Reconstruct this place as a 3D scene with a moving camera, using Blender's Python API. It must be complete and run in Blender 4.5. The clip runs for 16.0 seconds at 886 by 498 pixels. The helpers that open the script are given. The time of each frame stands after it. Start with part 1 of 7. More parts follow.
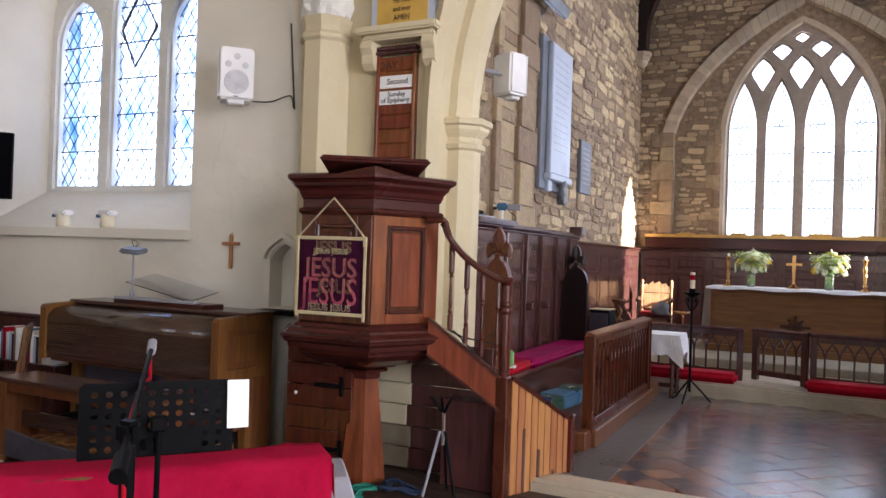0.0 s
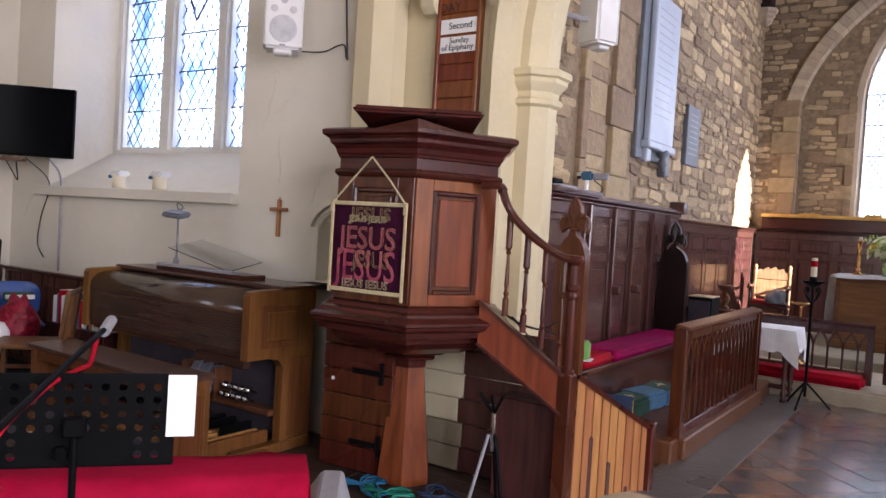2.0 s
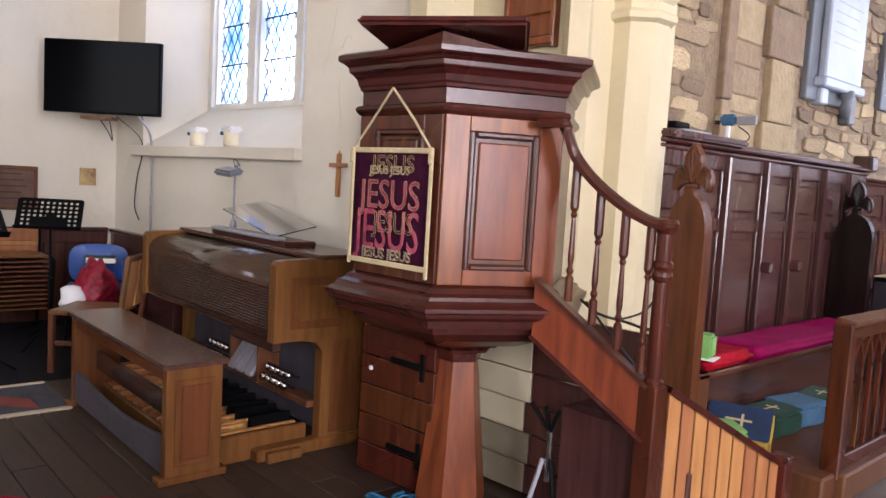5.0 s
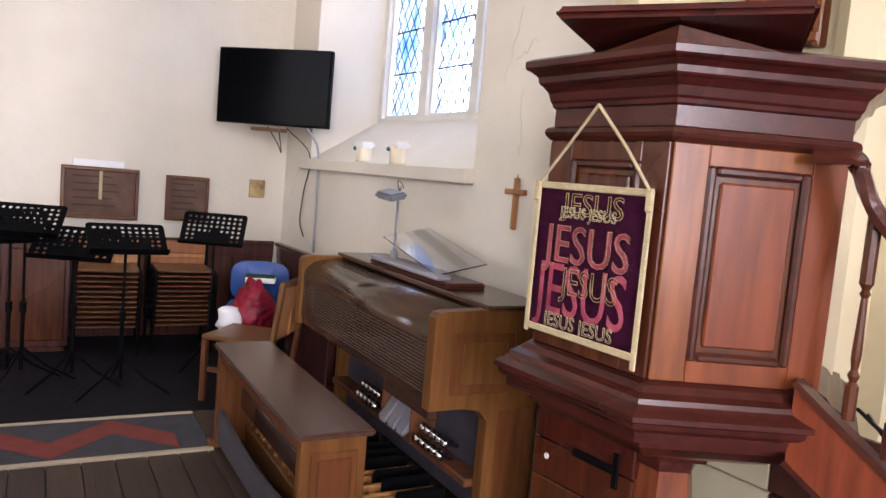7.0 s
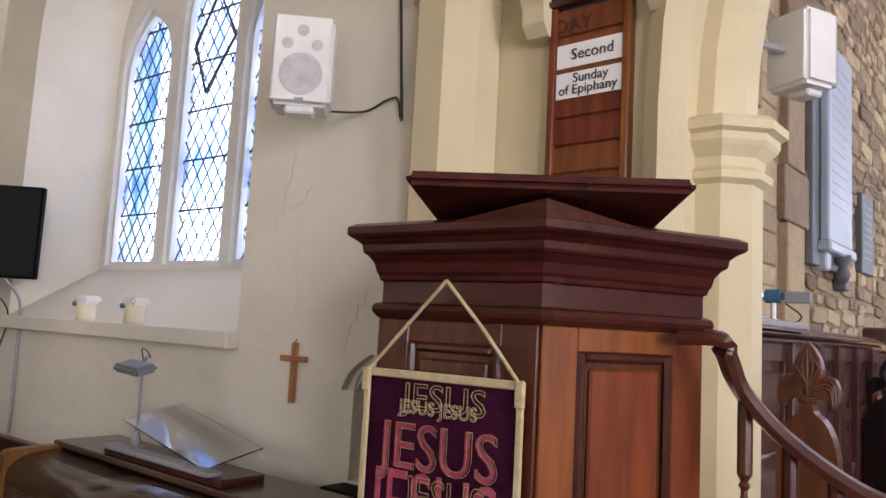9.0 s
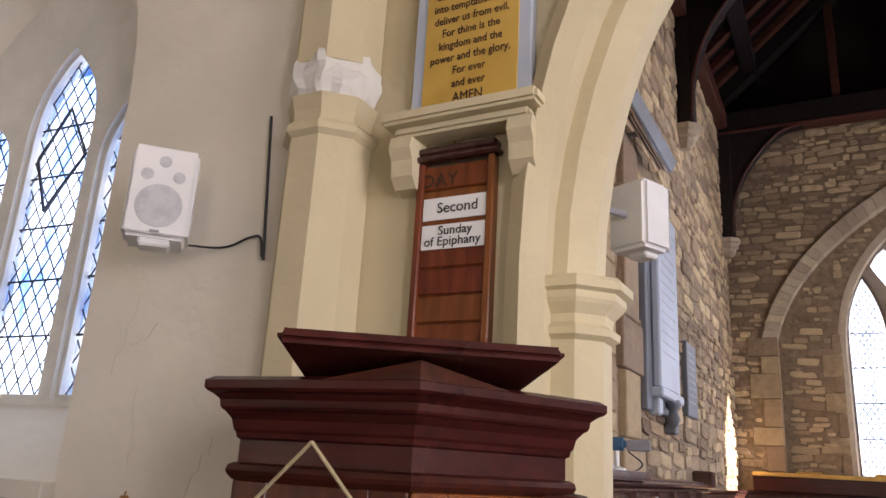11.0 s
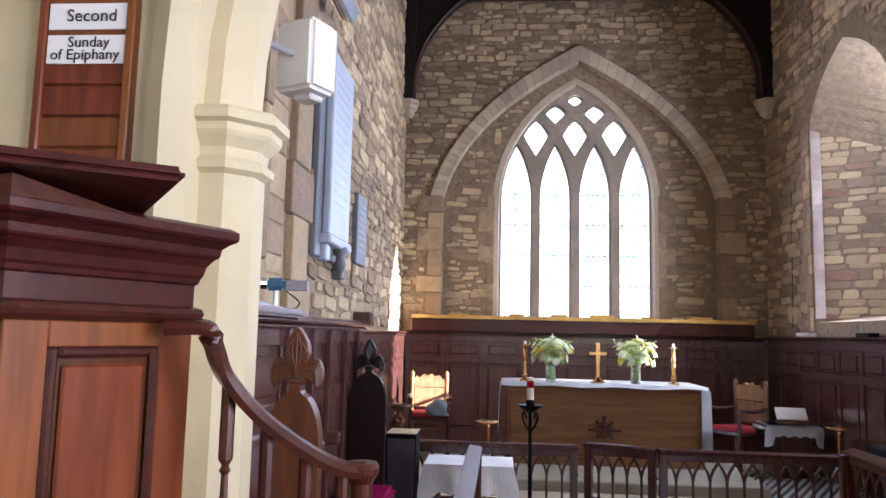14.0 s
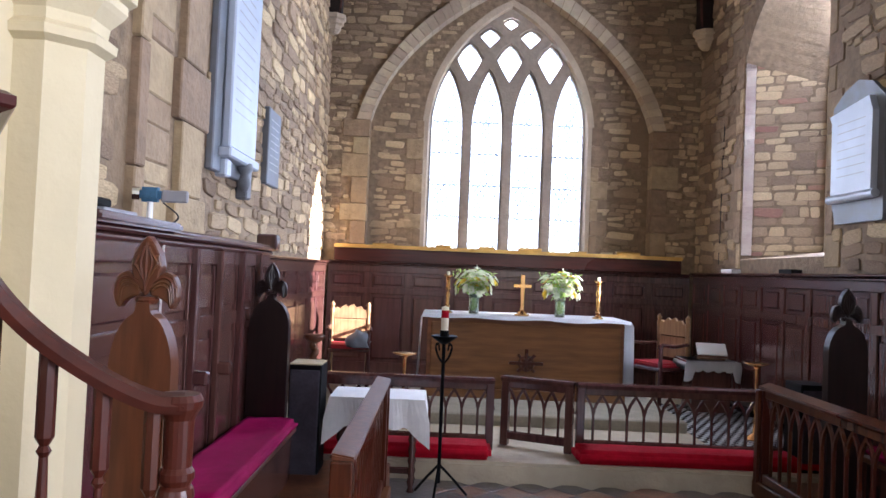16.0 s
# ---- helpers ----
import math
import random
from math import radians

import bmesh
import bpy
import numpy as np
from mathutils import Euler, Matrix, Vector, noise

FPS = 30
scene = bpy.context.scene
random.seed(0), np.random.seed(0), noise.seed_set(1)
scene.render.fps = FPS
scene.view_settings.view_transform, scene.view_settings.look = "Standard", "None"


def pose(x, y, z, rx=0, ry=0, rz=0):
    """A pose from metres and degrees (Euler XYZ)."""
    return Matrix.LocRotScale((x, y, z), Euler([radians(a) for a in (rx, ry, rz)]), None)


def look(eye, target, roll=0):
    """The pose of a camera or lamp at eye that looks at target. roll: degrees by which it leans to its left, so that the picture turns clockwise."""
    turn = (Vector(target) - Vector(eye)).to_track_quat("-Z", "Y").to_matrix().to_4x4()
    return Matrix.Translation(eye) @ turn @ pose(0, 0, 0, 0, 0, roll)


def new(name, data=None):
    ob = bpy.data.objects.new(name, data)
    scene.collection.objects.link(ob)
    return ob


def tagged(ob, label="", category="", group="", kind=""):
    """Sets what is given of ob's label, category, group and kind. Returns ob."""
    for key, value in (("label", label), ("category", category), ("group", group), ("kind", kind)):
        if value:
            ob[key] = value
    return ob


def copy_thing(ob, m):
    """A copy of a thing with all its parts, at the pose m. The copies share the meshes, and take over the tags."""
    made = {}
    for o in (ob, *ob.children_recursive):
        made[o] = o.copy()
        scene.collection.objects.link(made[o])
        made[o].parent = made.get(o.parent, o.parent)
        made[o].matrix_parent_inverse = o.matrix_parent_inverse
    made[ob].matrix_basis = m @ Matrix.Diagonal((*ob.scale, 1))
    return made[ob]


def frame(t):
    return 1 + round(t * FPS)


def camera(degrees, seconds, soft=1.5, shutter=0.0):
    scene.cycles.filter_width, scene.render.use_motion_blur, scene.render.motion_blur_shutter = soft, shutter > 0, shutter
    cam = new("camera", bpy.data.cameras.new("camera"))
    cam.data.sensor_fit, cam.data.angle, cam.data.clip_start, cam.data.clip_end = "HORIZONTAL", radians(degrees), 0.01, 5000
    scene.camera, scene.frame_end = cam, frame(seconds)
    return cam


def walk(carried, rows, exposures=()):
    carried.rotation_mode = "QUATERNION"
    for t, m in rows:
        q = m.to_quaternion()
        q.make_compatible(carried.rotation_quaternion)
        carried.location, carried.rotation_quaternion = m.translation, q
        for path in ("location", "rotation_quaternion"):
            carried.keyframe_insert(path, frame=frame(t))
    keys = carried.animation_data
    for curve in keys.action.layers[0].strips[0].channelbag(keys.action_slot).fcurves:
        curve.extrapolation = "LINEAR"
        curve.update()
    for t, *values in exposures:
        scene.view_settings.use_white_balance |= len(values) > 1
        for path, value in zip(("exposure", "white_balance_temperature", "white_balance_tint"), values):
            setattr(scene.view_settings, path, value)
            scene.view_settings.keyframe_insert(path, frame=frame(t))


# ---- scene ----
cam = camera(61.3, 16.0)
PATH = [
    (0, (0.238, -0.837, 1.388), (-0.66, 0.95, 1.405), 1.9),
    (0.5, (0.222, -0.634, 1.372), (-0.881, 1.034, 1.392), 1.9),
    (1, (0.197, -0.476, 1.355), (-0.966, 1.151, 1.342), 1.9),
    (1.5, (0.15, -0.298, 1.371), (-0.976, 1.354, 1.33), 3.1),
    (2, (0.158, -0.116, 1.378), (-0.983, 1.526, 1.317), 3.5),
    (2.5, (0.188, 0.071, 1.354), (-1.077, 1.618, 1.274), 3.8),
    (3, (0.171, 0.231, 1.328), (-1.131, 1.746, 1.222), 3.1),
    (3.2, (0.127, 0.324, 1.313), (-1.169, 1.845, 1.223), 3.4),
    (5.5, (-0.058, 1.103, 1.375), (-1.582, 2.381, 1.171), 4.0),
    (6, (-0.258, 1.257, 1.416), (-1.798, 2.512, 1.189), 5.1),
    (6.5, (-0.402, 1.306, 1.458), (-2.006, 2.477, 1.228), 5.1),
    (7, (-0.596, 1.312, 1.456), (-2.338, 2.277, 1.269), 5.0),
    (7.5, (-0.75, 1.349, 1.469), (-2.523, 2.258, 1.306), 5.2),
    (8, (-0.893, 1.328, 1.488), (-2.574, 2.405, 1.366), 4.5),
    (8.5, (-1.029, 1.286, 1.534), (-2.507, 2.634, 1.544), 3.5),
    (9, (-1.099, 1.311, 1.58), (-2.381, 2.832, 1.792), 3.1),
    (9.2, (-1.127, 1.334, 1.591), (-2.352, 2.89, 1.874), 3.2),
    (11.3, (-1.158, 1.273, 1.656), (-2.004, 2.99, 2.232), 3.3),
    (11.5, (-1.149, 1.278, 1.659), (-1.931, 3.029, 2.227), 3.2),
    (12, (-1.125, 1.278, 1.647), (-1.726, 3.109, 2.182), 3.3),
    (12.5, (-1.11, 1.289, 1.639), (-1.557, 3.177, 2.121), 2.8),
    (13, (-1.09, 1.304, 1.626), (-1.432, 3.234, 2.025), 1.9),
    (13.5, (-1.069, 1.333, 1.611), (-1.309, 3.295, 1.915), 1.6),
    (14, (-1.038, 1.356, 1.59), (-1.198, 3.337, 1.815), 1.3),
    (14.5, (-0.997, 1.412, 1.578), (-1.131, 3.401, 1.746), 1.2),
    (15, (-0.913, 1.516, 1.56), (-1.037, 3.509, 1.682), 2.0),
    (15.5, (-0.865, 1.618, 1.542), (-0.975, 3.614, 1.608), 2.2),
    (16, (-0.885, 1.753, 1.53), (-0.878, 3.752, 1.591), 2.4),
]
EXPOSURES = [(0.0, 3.16, 6000, 20), (0.5, 3.01, 6000, 22), (1.5, 3.11, 5950, 23), (2.5, 3.26, 6100, 25), (5.5, 3.72, 6100, 22), (8.0, 3.82, 6100, 24), (9.0, 3.12, 6250, 22), (11.5, 2.92, 6450, 24), (12.5, 3.32, 6150, 23), (13.0, 3.41, 5750, 22), (14.5, 3.51, 5550, 20), (16.0, 3.53, 5500, 19)]
walk(cam, [(t, look(e, g, r)) for t, e, g, r in PATH], EXPOSURES)

# ---------- world, sun and window light ----------
SUN_DIR = Vector((-5.3, 1.75, -1.6)).normalized()
world = bpy.data.worlds.new("sky")
scene.world = world
world.use_nodes = True
wn = world.node_tree.nodes
sky = wn.new("ShaderNodeTexSky")
sky.sky_type, sky.sun_disc = "NISHITA", False
sky.sun_elevation = math.asin(-SUN_DIR.z)
sky.sun_rotation = math.atan2(-SUN_DIR.x, -SUN_DIR.y)
wn["Background"].inputs[1].default_value = 0.05
world.node_tree.links.new(sky.outputs[0], wn["Background"].inputs[0])
sun = new("sun", bpy.data.lights.new("sun", "SUN"))
sun.data.energy, sun.data.angle, sun.data.color = 5.0, radians(0.5), (1.0, 0.9, 0.75)
sun.matrix_world = look((0, 0, 12), Vector((0, 0, 12)) + SUN_DIR)


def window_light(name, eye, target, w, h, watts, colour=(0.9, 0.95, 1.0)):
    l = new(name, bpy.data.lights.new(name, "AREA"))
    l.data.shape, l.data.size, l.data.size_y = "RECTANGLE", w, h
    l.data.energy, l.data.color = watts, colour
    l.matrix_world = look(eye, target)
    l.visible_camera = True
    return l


window_light("sky_light_east", (-0.05, 11.85, 3.4), (-0.05, 6, 2.6), 2.3, 3.5, 75.6)
window_light("sky_light_transept", (-5.15, 4.02, 2.9), (-5.15, 0, 2.9), 2.1, 2.2, 9)
window_light("sky_light_chancel", (3.3, 8.95, 3.1), (0, 8.95, 2.4), 1.2, 2.4, 50)
window_light("sky_light_chancel_west", (3.3, 5.5, 3.0), (0, 5.5, 2.0), 1.0, 2.2, 6)
window_light("sky_light_nave", (2.2, -6.3, 2.9), (-1.5, 1.0, 1.4), 1.7, 2.4, 4.3, (1.0, 0.98, 0.95))
window_light("sky_light_nave_west", (-2.6, -6.3, 2.9), (-2.6, 1.0, 1.2), 1.7, 2.4, 5.8, (1.0, 0.98, 0.95))
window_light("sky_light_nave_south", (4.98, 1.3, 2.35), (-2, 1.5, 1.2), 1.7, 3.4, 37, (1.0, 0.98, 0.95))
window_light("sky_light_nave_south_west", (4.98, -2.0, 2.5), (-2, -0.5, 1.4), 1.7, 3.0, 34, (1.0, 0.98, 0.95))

# ---------- materials ----------


def material(name, base, rough=0.6, metal=0.0, vary=(), scale=8.0, stretch=(1, 1, 1), bump=0.0, bump_scale=60.0, coat=0.0, random_piece=0.0, sheen=0.0, spec=0.5):
    """Principled surface: colours mixed by noise at two scales, fine bump, optional change from piece to piece."""
    m = bpy.data.materials.new(name)
    m.use_nodes = True
    n, l = m.node_tree.nodes, m.node_tree.links
    p = n["Principled BSDF"]
    p.inputs["Roughness"].default_value, p.inputs["Metallic"].default_value = rough, metal
    p.inputs["Coat Weight"].default_value, p.inputs["Coat Roughness"].default_value = coat, 0.15
    p.inputs["Sheen Weight"].default_value = sheen * 0.2
    p.inputs["Specular IOR Level"].default_value = spec
    tc, mp = n.new("ShaderNodeTexCoord"), n.new("ShaderNodeMapping")
    mp.inputs["Scale"].default_value = stretch
    l.new(tc.outputs["Object"], mp.inputs[0])
    a, b = n.new("ShaderNodeTexNoise"), n.new("ShaderNodeTexNoise")
    a.inputs["Scale"].default_value, a.inputs["Detail"].default_value = scale, 6
    b.inputs["Scale"].default_value, b.inputs["Detail"].default_value = scale * 0.14, 3
    l.new(mp.outputs[0], a.inputs[0]), l.new(tc.outputs["Object"], b.inputs[0])
    mix1, mix2 = n.new("ShaderNodeMix"), n.new("ShaderNodeMix")
    mix1.data_type = mix2.data_type = "RGBA"
    cols = [base] + list(vary)
    while len(cols) < 3:
        cols.append(tuple(c * 0.86 for c in cols[-1]))
    mix1.inputs[6].default_value, mix1.inputs[7].default_value = (*cols[0], 1), (*cols[1], 1)
    mix2.inputs[7].default_value = (*cols[2], 1)
    r1, r2 = n.new("ShaderNodeValToRGB"), n.new("ShaderNodeValToRGB")
    r1.color_ramp.elements[0].position, r1.color_ramp.elements[1].position = 0.35, 0.68
    r2.color_ramp.elements[0].position, r2.color_ramp.elements[1].position = 0.42, 0.75
    l.new(a.outputs[0], r1.inputs[0]), l.new(b.outputs[0], r2.inputs[0])
    l.new(r1.outputs[0], mix1.inputs[0]), l.new(r2.outputs[0], mix2.inputs[0])
    l.new(mix1.outputs[2], mix2.inputs[6])
    out = mix2.outputs[2]
    if random_piece:
        oi, hsv, mr = n.new("ShaderNodeObjectInfo"), n.new("ShaderNodeHueSaturation"), n.new("ShaderNodeMapRange")
        geo, add = n.new("ShaderNodeNewGeometry"), n.new("ShaderNodeMath")
        add.operation = "ADD"
        fr = n.new("ShaderNodeMath")
        fr.operation = "FRACT"
        l.new(oi.outputs["Random"], add.inputs[0]), l.new(geo.outputs["Random Per Island"], add.inputs[1])
        l.new(add.outputs[0], fr.inputs[0]), l.new(fr.outputs[0], mr.inputs[0])
        mr.inputs[3].default_value, mr.inputs[4].default_value = 1 - random_piece, 1 + random_piece
        l.new(mr.outputs[0], hsv.inputs["Value"]), l.new(out, hsv.inputs["Color"])
        mr2 = n.new("ShaderNodeMapRange")
        mr2.inputs[3].default_value, mr2.inputs[4].default_value = 0.49, 0.515
        l.new(fr.outputs[0], mr2.inputs[0]), l.new(mr2.outputs[0], hsv.inputs["Hue"])
        out = hsv.outputs[0]
    l.new(out, p.inputs["Base Color"])
    rr = n.new("ShaderNodeMapRange")
    rr.inputs[3].default_value, rr.inputs[4].default_value = max(0.02, rough - 0.1), min(1, rough + 0.12)
    l.new(b.outputs[0], rr.inputs[0]), l.new(rr.outputs[0], p.inputs["Roughness"])
    if bump:
        c, bp = n.new("ShaderNodeTexNoise"), n.new("ShaderNodeBump")
        c.inputs["Scale"].default_value, c.inputs["Detail"].default_value = bump_scale, 5
        l.new(mp.outputs[0], c.inputs[0])
        bp.inputs["Strength"].default_value, bp.inputs["Distance"].default_value = bump, 0.02
        l.new(c.outputs[0], bp.inputs["Height"]), l.new(bp.outputs[0], p.inputs["Normal"])
    return m


def wood(name, light, dark, rough=0.35, axis=2, coat=0.15, random_piece=0.12, spec=0.28):
    s = [7.0, 7.0, 7.0]
    s[axis] = 0.7
    mid = tuple((a + b) / 2 for a, b in zip(light, dark))
    return material(name, light, rough, 0, (dark, mid), 4.0, s, 0.04, 9.0, coat * 0.4, random_piece, spec=spec)


M_plaster = material("cream_limewash", (0.62, 0.545, 0.36), 0.85, 0, ((0.59, 0.515, 0.335), (0.50, 0.43, 0.28)), 5, bump=0.25, bump_scale=14)
M_white = material("off_white_wall_paint", (0.72, 0.68, 0.59), 0.85, 0, ((0.68, 0.64, 0.55), (0.54, 0.50, 0.42)), 3.2, bump=0.35, bump_scale=8)
M_whitestone = material("painted_stone", (0.78, 0.77, 0.72), 0.8, 0, ((0.72, 0.71, 0.66),), 8, bump=0.3, bump_scale=25)
M_mortar = material("lime_mortar", (0.31, 0.225, 0.14), 0.95, 0, ((0.17, 0.12, 0.075), (0.24, 0.17, 0.105)), 14, bump=0.6, bump_scale=40)
M_rubble = material("rubble_sandstone", (0.52, 0.385, 0.24), 0.9, 0, ((0.30, 0.205, 0.125), (0.43, 0.305, 0.19)), 14, bump=0.8, bump_scale=24, random_piece=0.48)
M_palestone = material("pale_limewashed_stone", (0.62, 0.56, 0.50), 0.85, 0, ((0.54, 0.42, 0.38), (0.48, 0.38, 0.33)), 7, bump=0.4, bump_scale=30, random_piece=0.15)
M_redstone = material("red_sandstone", (0.36, 0.19, 0.13), 0.9, 0, ((0.28, 0.14, 0.10), (0.31, 0.18, 0.13)), 9, bump=0.6, bump_scale=26, random_piece=0.2)
M_ashlar = material("dressed_sandstone", (0.54, 0.44, 0.31), 0.85, 0, ((0.45, 0.37, 0.27), (0.40, 0.31, 0.22)), 12, bump=0.4, bump_scale=30, random_piece=0.15)
M_quoin = material("weathered_quoin_stone", (0.38, 0.275, 0.165), 0.9, 0, ((0.25, 0.18, 0.11), (0.31, 0.22, 0.135)), 10, bump=0.6, bump_scale=26, random_piece=0.25)
M_tracery = material("weathered_tracery_stone", (0.36, 0.29, 0.22), 0.85, 0, ((0.28, 0.225, 0.17),), 14, bump=0.4, bump_scale=35)
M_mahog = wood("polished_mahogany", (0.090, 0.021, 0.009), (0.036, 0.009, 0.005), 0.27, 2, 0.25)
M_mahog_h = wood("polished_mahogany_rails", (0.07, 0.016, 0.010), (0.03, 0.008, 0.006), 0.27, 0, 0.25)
# lighter mahogany, also used where daylight brightens one pulpit face
M_mahog_lt = wood("lighter_mahogany", (0.21, 0.054, 0.017), (0.10, 0.023, 0.008), 0.3, 2, 0.2)
M_darkoak = wood("dark_oak_panelling", (0.090, 0.034, 0.028), (0.042, 0.017, 0.015), 0.2, 2, 0.6, spec=0.5)
M_blackoak = wood("near_black_oak", (0.016, 0.008, 0.007), (0.008, 0.004, 0.004), 0.3, 2, 0.2)
M_beam = wood("black_roof_timber", (0.016, 0.009, 0.008), (0.008, 0.005, 0.005), 0.7, 1, 0.0)
M_beamred = wood("red_brown_moulding", (0.09, 0.028, 0.02), (0.05, 0.016, 0.013), 0.5, 0, 0.0)
M_oak = wood("brown_oak", (0.15, 0.06, 0.024), (0.075, 0.028, 0.013), 0.36, 2, 0.1)
M_brownend = wood("aged_brown_oak", (0.12, 0.038, 0.015), (0.055, 0.018, 0.008), 0.34, 2, 0.1)
M_paleoak = wood("pale_worn_oak", (0.33, 0.20, 0.10), (0.2, 0.11, 0.055), 0.4, 2, 0.05)
M_organ = wood("walnut_veneer", (0.155, 0.060, 0.019), (0.098, 0.036, 0.012), 0.34, 2, 0.1, spec=0.16)
M_organ_h = wood("walnut_veneer_lengthwise", (0.058, 0.029, 0.019), (0.036, 0.017, 0.012), 0.17, 0, 0.6, random_piece=0.04, spec=0.4)
M_bench_top = wood("polished_bench_seat", (0.10, 0.052, 0.034), (0.06, 0.03, 0.021), 0.22, 0, 0.3)
M_pine = wood("varnished_pine_board", (0.42, 0.19, 0.07), (0.30, 0.12, 0.045), 0.35, 2, 0.15, 0.22)
M_altar = wood("brown_oak_altar", (0.22, 0.088, 0.032), (0.14, 0.053, 0.02), 0.5, 0, 0.05)
M_creamboard = material("worn_cream_gloss_paint", (0.74, 0.67, 0.46), 0.3, 0, ((0.68, 0.61, 0.41), (0.5, 0.42, 0.27)), 6, bump=0.1, coat=0.3)
M_darkcream = material("dark_cream_paint", (0.30, 0.26, 0.18), 0.4, 0, ((0.22, 0.18, 0.12), (0.15, 0.11, 0.07)), 7, bump=0.1)
M_gold = material("gilt_moulding", (0.75, 0.48, 0.14), 0.4, 0.7, ((0.6, 0.36, 0.1),), 12)
M_brass = material("polished_brass", (0.78, 0.44, 0.19), 0.22, 1.0, ((0.7, 0.4, 0.14),), 20)
M_goldpanel = material("gold_painted_board", (0.62, 0.40, 0.08), 0.45, 0.2, ((0.5, 0.3, 0.05), (0.7, 0.48, 0.13)), 6)
M_black = material("black_powder_coat", (0.0025, 0.0025, 0.003), 0.5, 0, ((0.004, 0.004, 0.0045),), 30, spec=0.05)
M_screen = material("black_glass_screen", (0.0012, 0.0014, 0.002), 0.1, 0, ((0.002, 0.002, 0.003),), 3, spec=0.025)
M_chrome = material("chrome", (0.75, 0.75, 0.76), 0.12, 1.0, ((0.65, 0.65, 0.68),), 30)
M_grey = material("grey_plastic", (0.30, 0.30, 0.33), 0.5, 0, ((0.26, 0.26, 0.29),), 20)
M_purplegrey = material("dark_purple_grey_fabric", (0.045, 0.036, 0.05), 0.9, 0, ((0.03, 0.025, 0.035),), 60, sheen=0.2)
M_silver = material("silver_grey_pedal", (0.32, 0.31, 0.36), 0.4, 0.3, ((0.26, 0.26, 0.3),), 20)
M_whiteplastic = material("white_plastic", (0.80, 0.80, 0.80), 0.45, 0, ((0.76, 0.76, 0.76),), 12)
M_grille = material("pale_grey_speaker_grille", (0.55, 0.56, 0.58), 0.7, 0, ((0.5, 0.5, 0.53),), 150, bump=0.3, bump_scale=300)
M_redcloth = material("red_cotton_cloth", (0.60, 0.010, 0.060), 0.9, 0, ((0.52, 0.008, 0.05), (0.62, 0.016, 0.075)), 30, bump=0.15, bump_scale=200, spec=0.08)
M_magenta = material("magenta_seat_cloth", (0.38, 0.004, 0.10), 0.9, 0, ((0.30, 0.003, 0.08),), 20, bump=0.2, bump_scale=120, spec=0.08)
M_scarlet = material("scarlet_kneeler_velvet", (0.42, 0.006, 0.02), 0.85, 0, ((0.3, 0.005, 0.015),), 20, bump=0.2, bump_scale=120, spec=0.08)
M_linen = material("white_linen", (0.80, 0.80, 0.81), 0.9, 0, ((0.75, 0.75, 0.77),), 25, bump=0.2, bump_scale=160, sheen=0.2)
M_paper = material("white_paper", (0.84, 0.84, 0.84), 0.8, 0, ((0.82, 0.82, 0.82),), 5)
M_ink = material("black_ink", (0.02, 0.02, 0.022), 0.8)
M_letterbrown = material("dark_brown_lettering", (0.05, 0.022, 0.012), 0.7)
M_banner = material("purple_banner_felt", (0.075, 0.013, 0.042), 0.95, 0, ((0.06, 0.010, 0.036), (0.10, 0.02, 0.055)), 40, bump=0.3, bump_scale=150, spec=0.08)
M_fringe = material("cream_braid", (0.55, 0.46, 0.28), 0.9, 0, ((0.45, 0.36, 0.2),), 60, bump=0.4, bump_scale=200)
M_pink = material("rose_red_applique", (0.36, 0.035, 0.075), 0.8, 0, ((0.42, 0.10, 0.14), (0.18, 0.014, 0.04)), 40, bump=0.3, bump_scale=120)
M_goldthread = material("gold_thread", (0.42, 0.31, 0.14), 0.5, 0.3, ((0.26, 0.17, 0.08),), 60)
# blue of the reflected sky is mixed into the marble's colour
M_marble = material("sky_tinted_marble", (0.50, 0.56, 0.66), 0.3, 0, ((0.44, 0.50, 0.60), (0.38, 0.42, 0.5)), 6)
M_wornline = material("worn_incised_lettering", (0.42, 0.43, 0.46), 0.6)
M_slate = material("grey_slate", (0.17, 0.20, 0.25), 0.5, 0, ((0.15, 0.155, 0.17),), 9)
M_green = material("green_foam_block", (0.20, 0.42, 0.12), 0.8, 0, ((0.17, 0.37, 0.1),), 20)
M_darkgreen = material("dark_green_wool", (0.012, 0.06, 0.035), 0.95, 0, ((0.01, 0.045, 0.028),), 60, bump=0.3, bump_scale=150)
M_bluewool = material("slate_blue_wool", (0.06, 0.15, 0.26), 0.95, 0, ((0.045, 0.12, 0.2),), 60, bump=0.3, bump_scale=150)
M_yellowwool = material("mustard_wool", (0.50, 0.33, 0.04), 0.95, 0, ((0.4, 0.26, 0.03),), 60, bump=0.3, bump_scale=150)
M_navywool = material("navy_wool", (0.012, 0.03, 0.085), 0.95, 0, ((0.01, 0.024, 0.06),), 60, bump=0.3, bump_scale=150)
M_bluechair = material("blue_plastic", (0.01, 0.07, 0.30), 0.4, 0, ((0.01, 0.06, 0.26),), 10)
M_velvet = material("crushed_burgundy_velvet", (0.22, 0.003, 0.018), 0.4, 0, ((0.07, 0.002, 0.008), (0.28, 0.006, 0.03)), 18, bump=0.9, bump_scale=22, spec=0.3)
# green raised above a leaf's own, standing for sun on the bouquets
M_leaf = material("sunlit_green_leaf", (0.44, 0.60, 0.15), 0.55, 0, ((0.24, 0.40, 0.08), (0.44, 0.55, 0.12)), 15, random_piece=0.3)
M_petal = material("cream_petal", (0.86, 0.86, 0.74), 0.7, 0, ((0.8, 0.82, 0.62),), 30, random_piece=0.1)
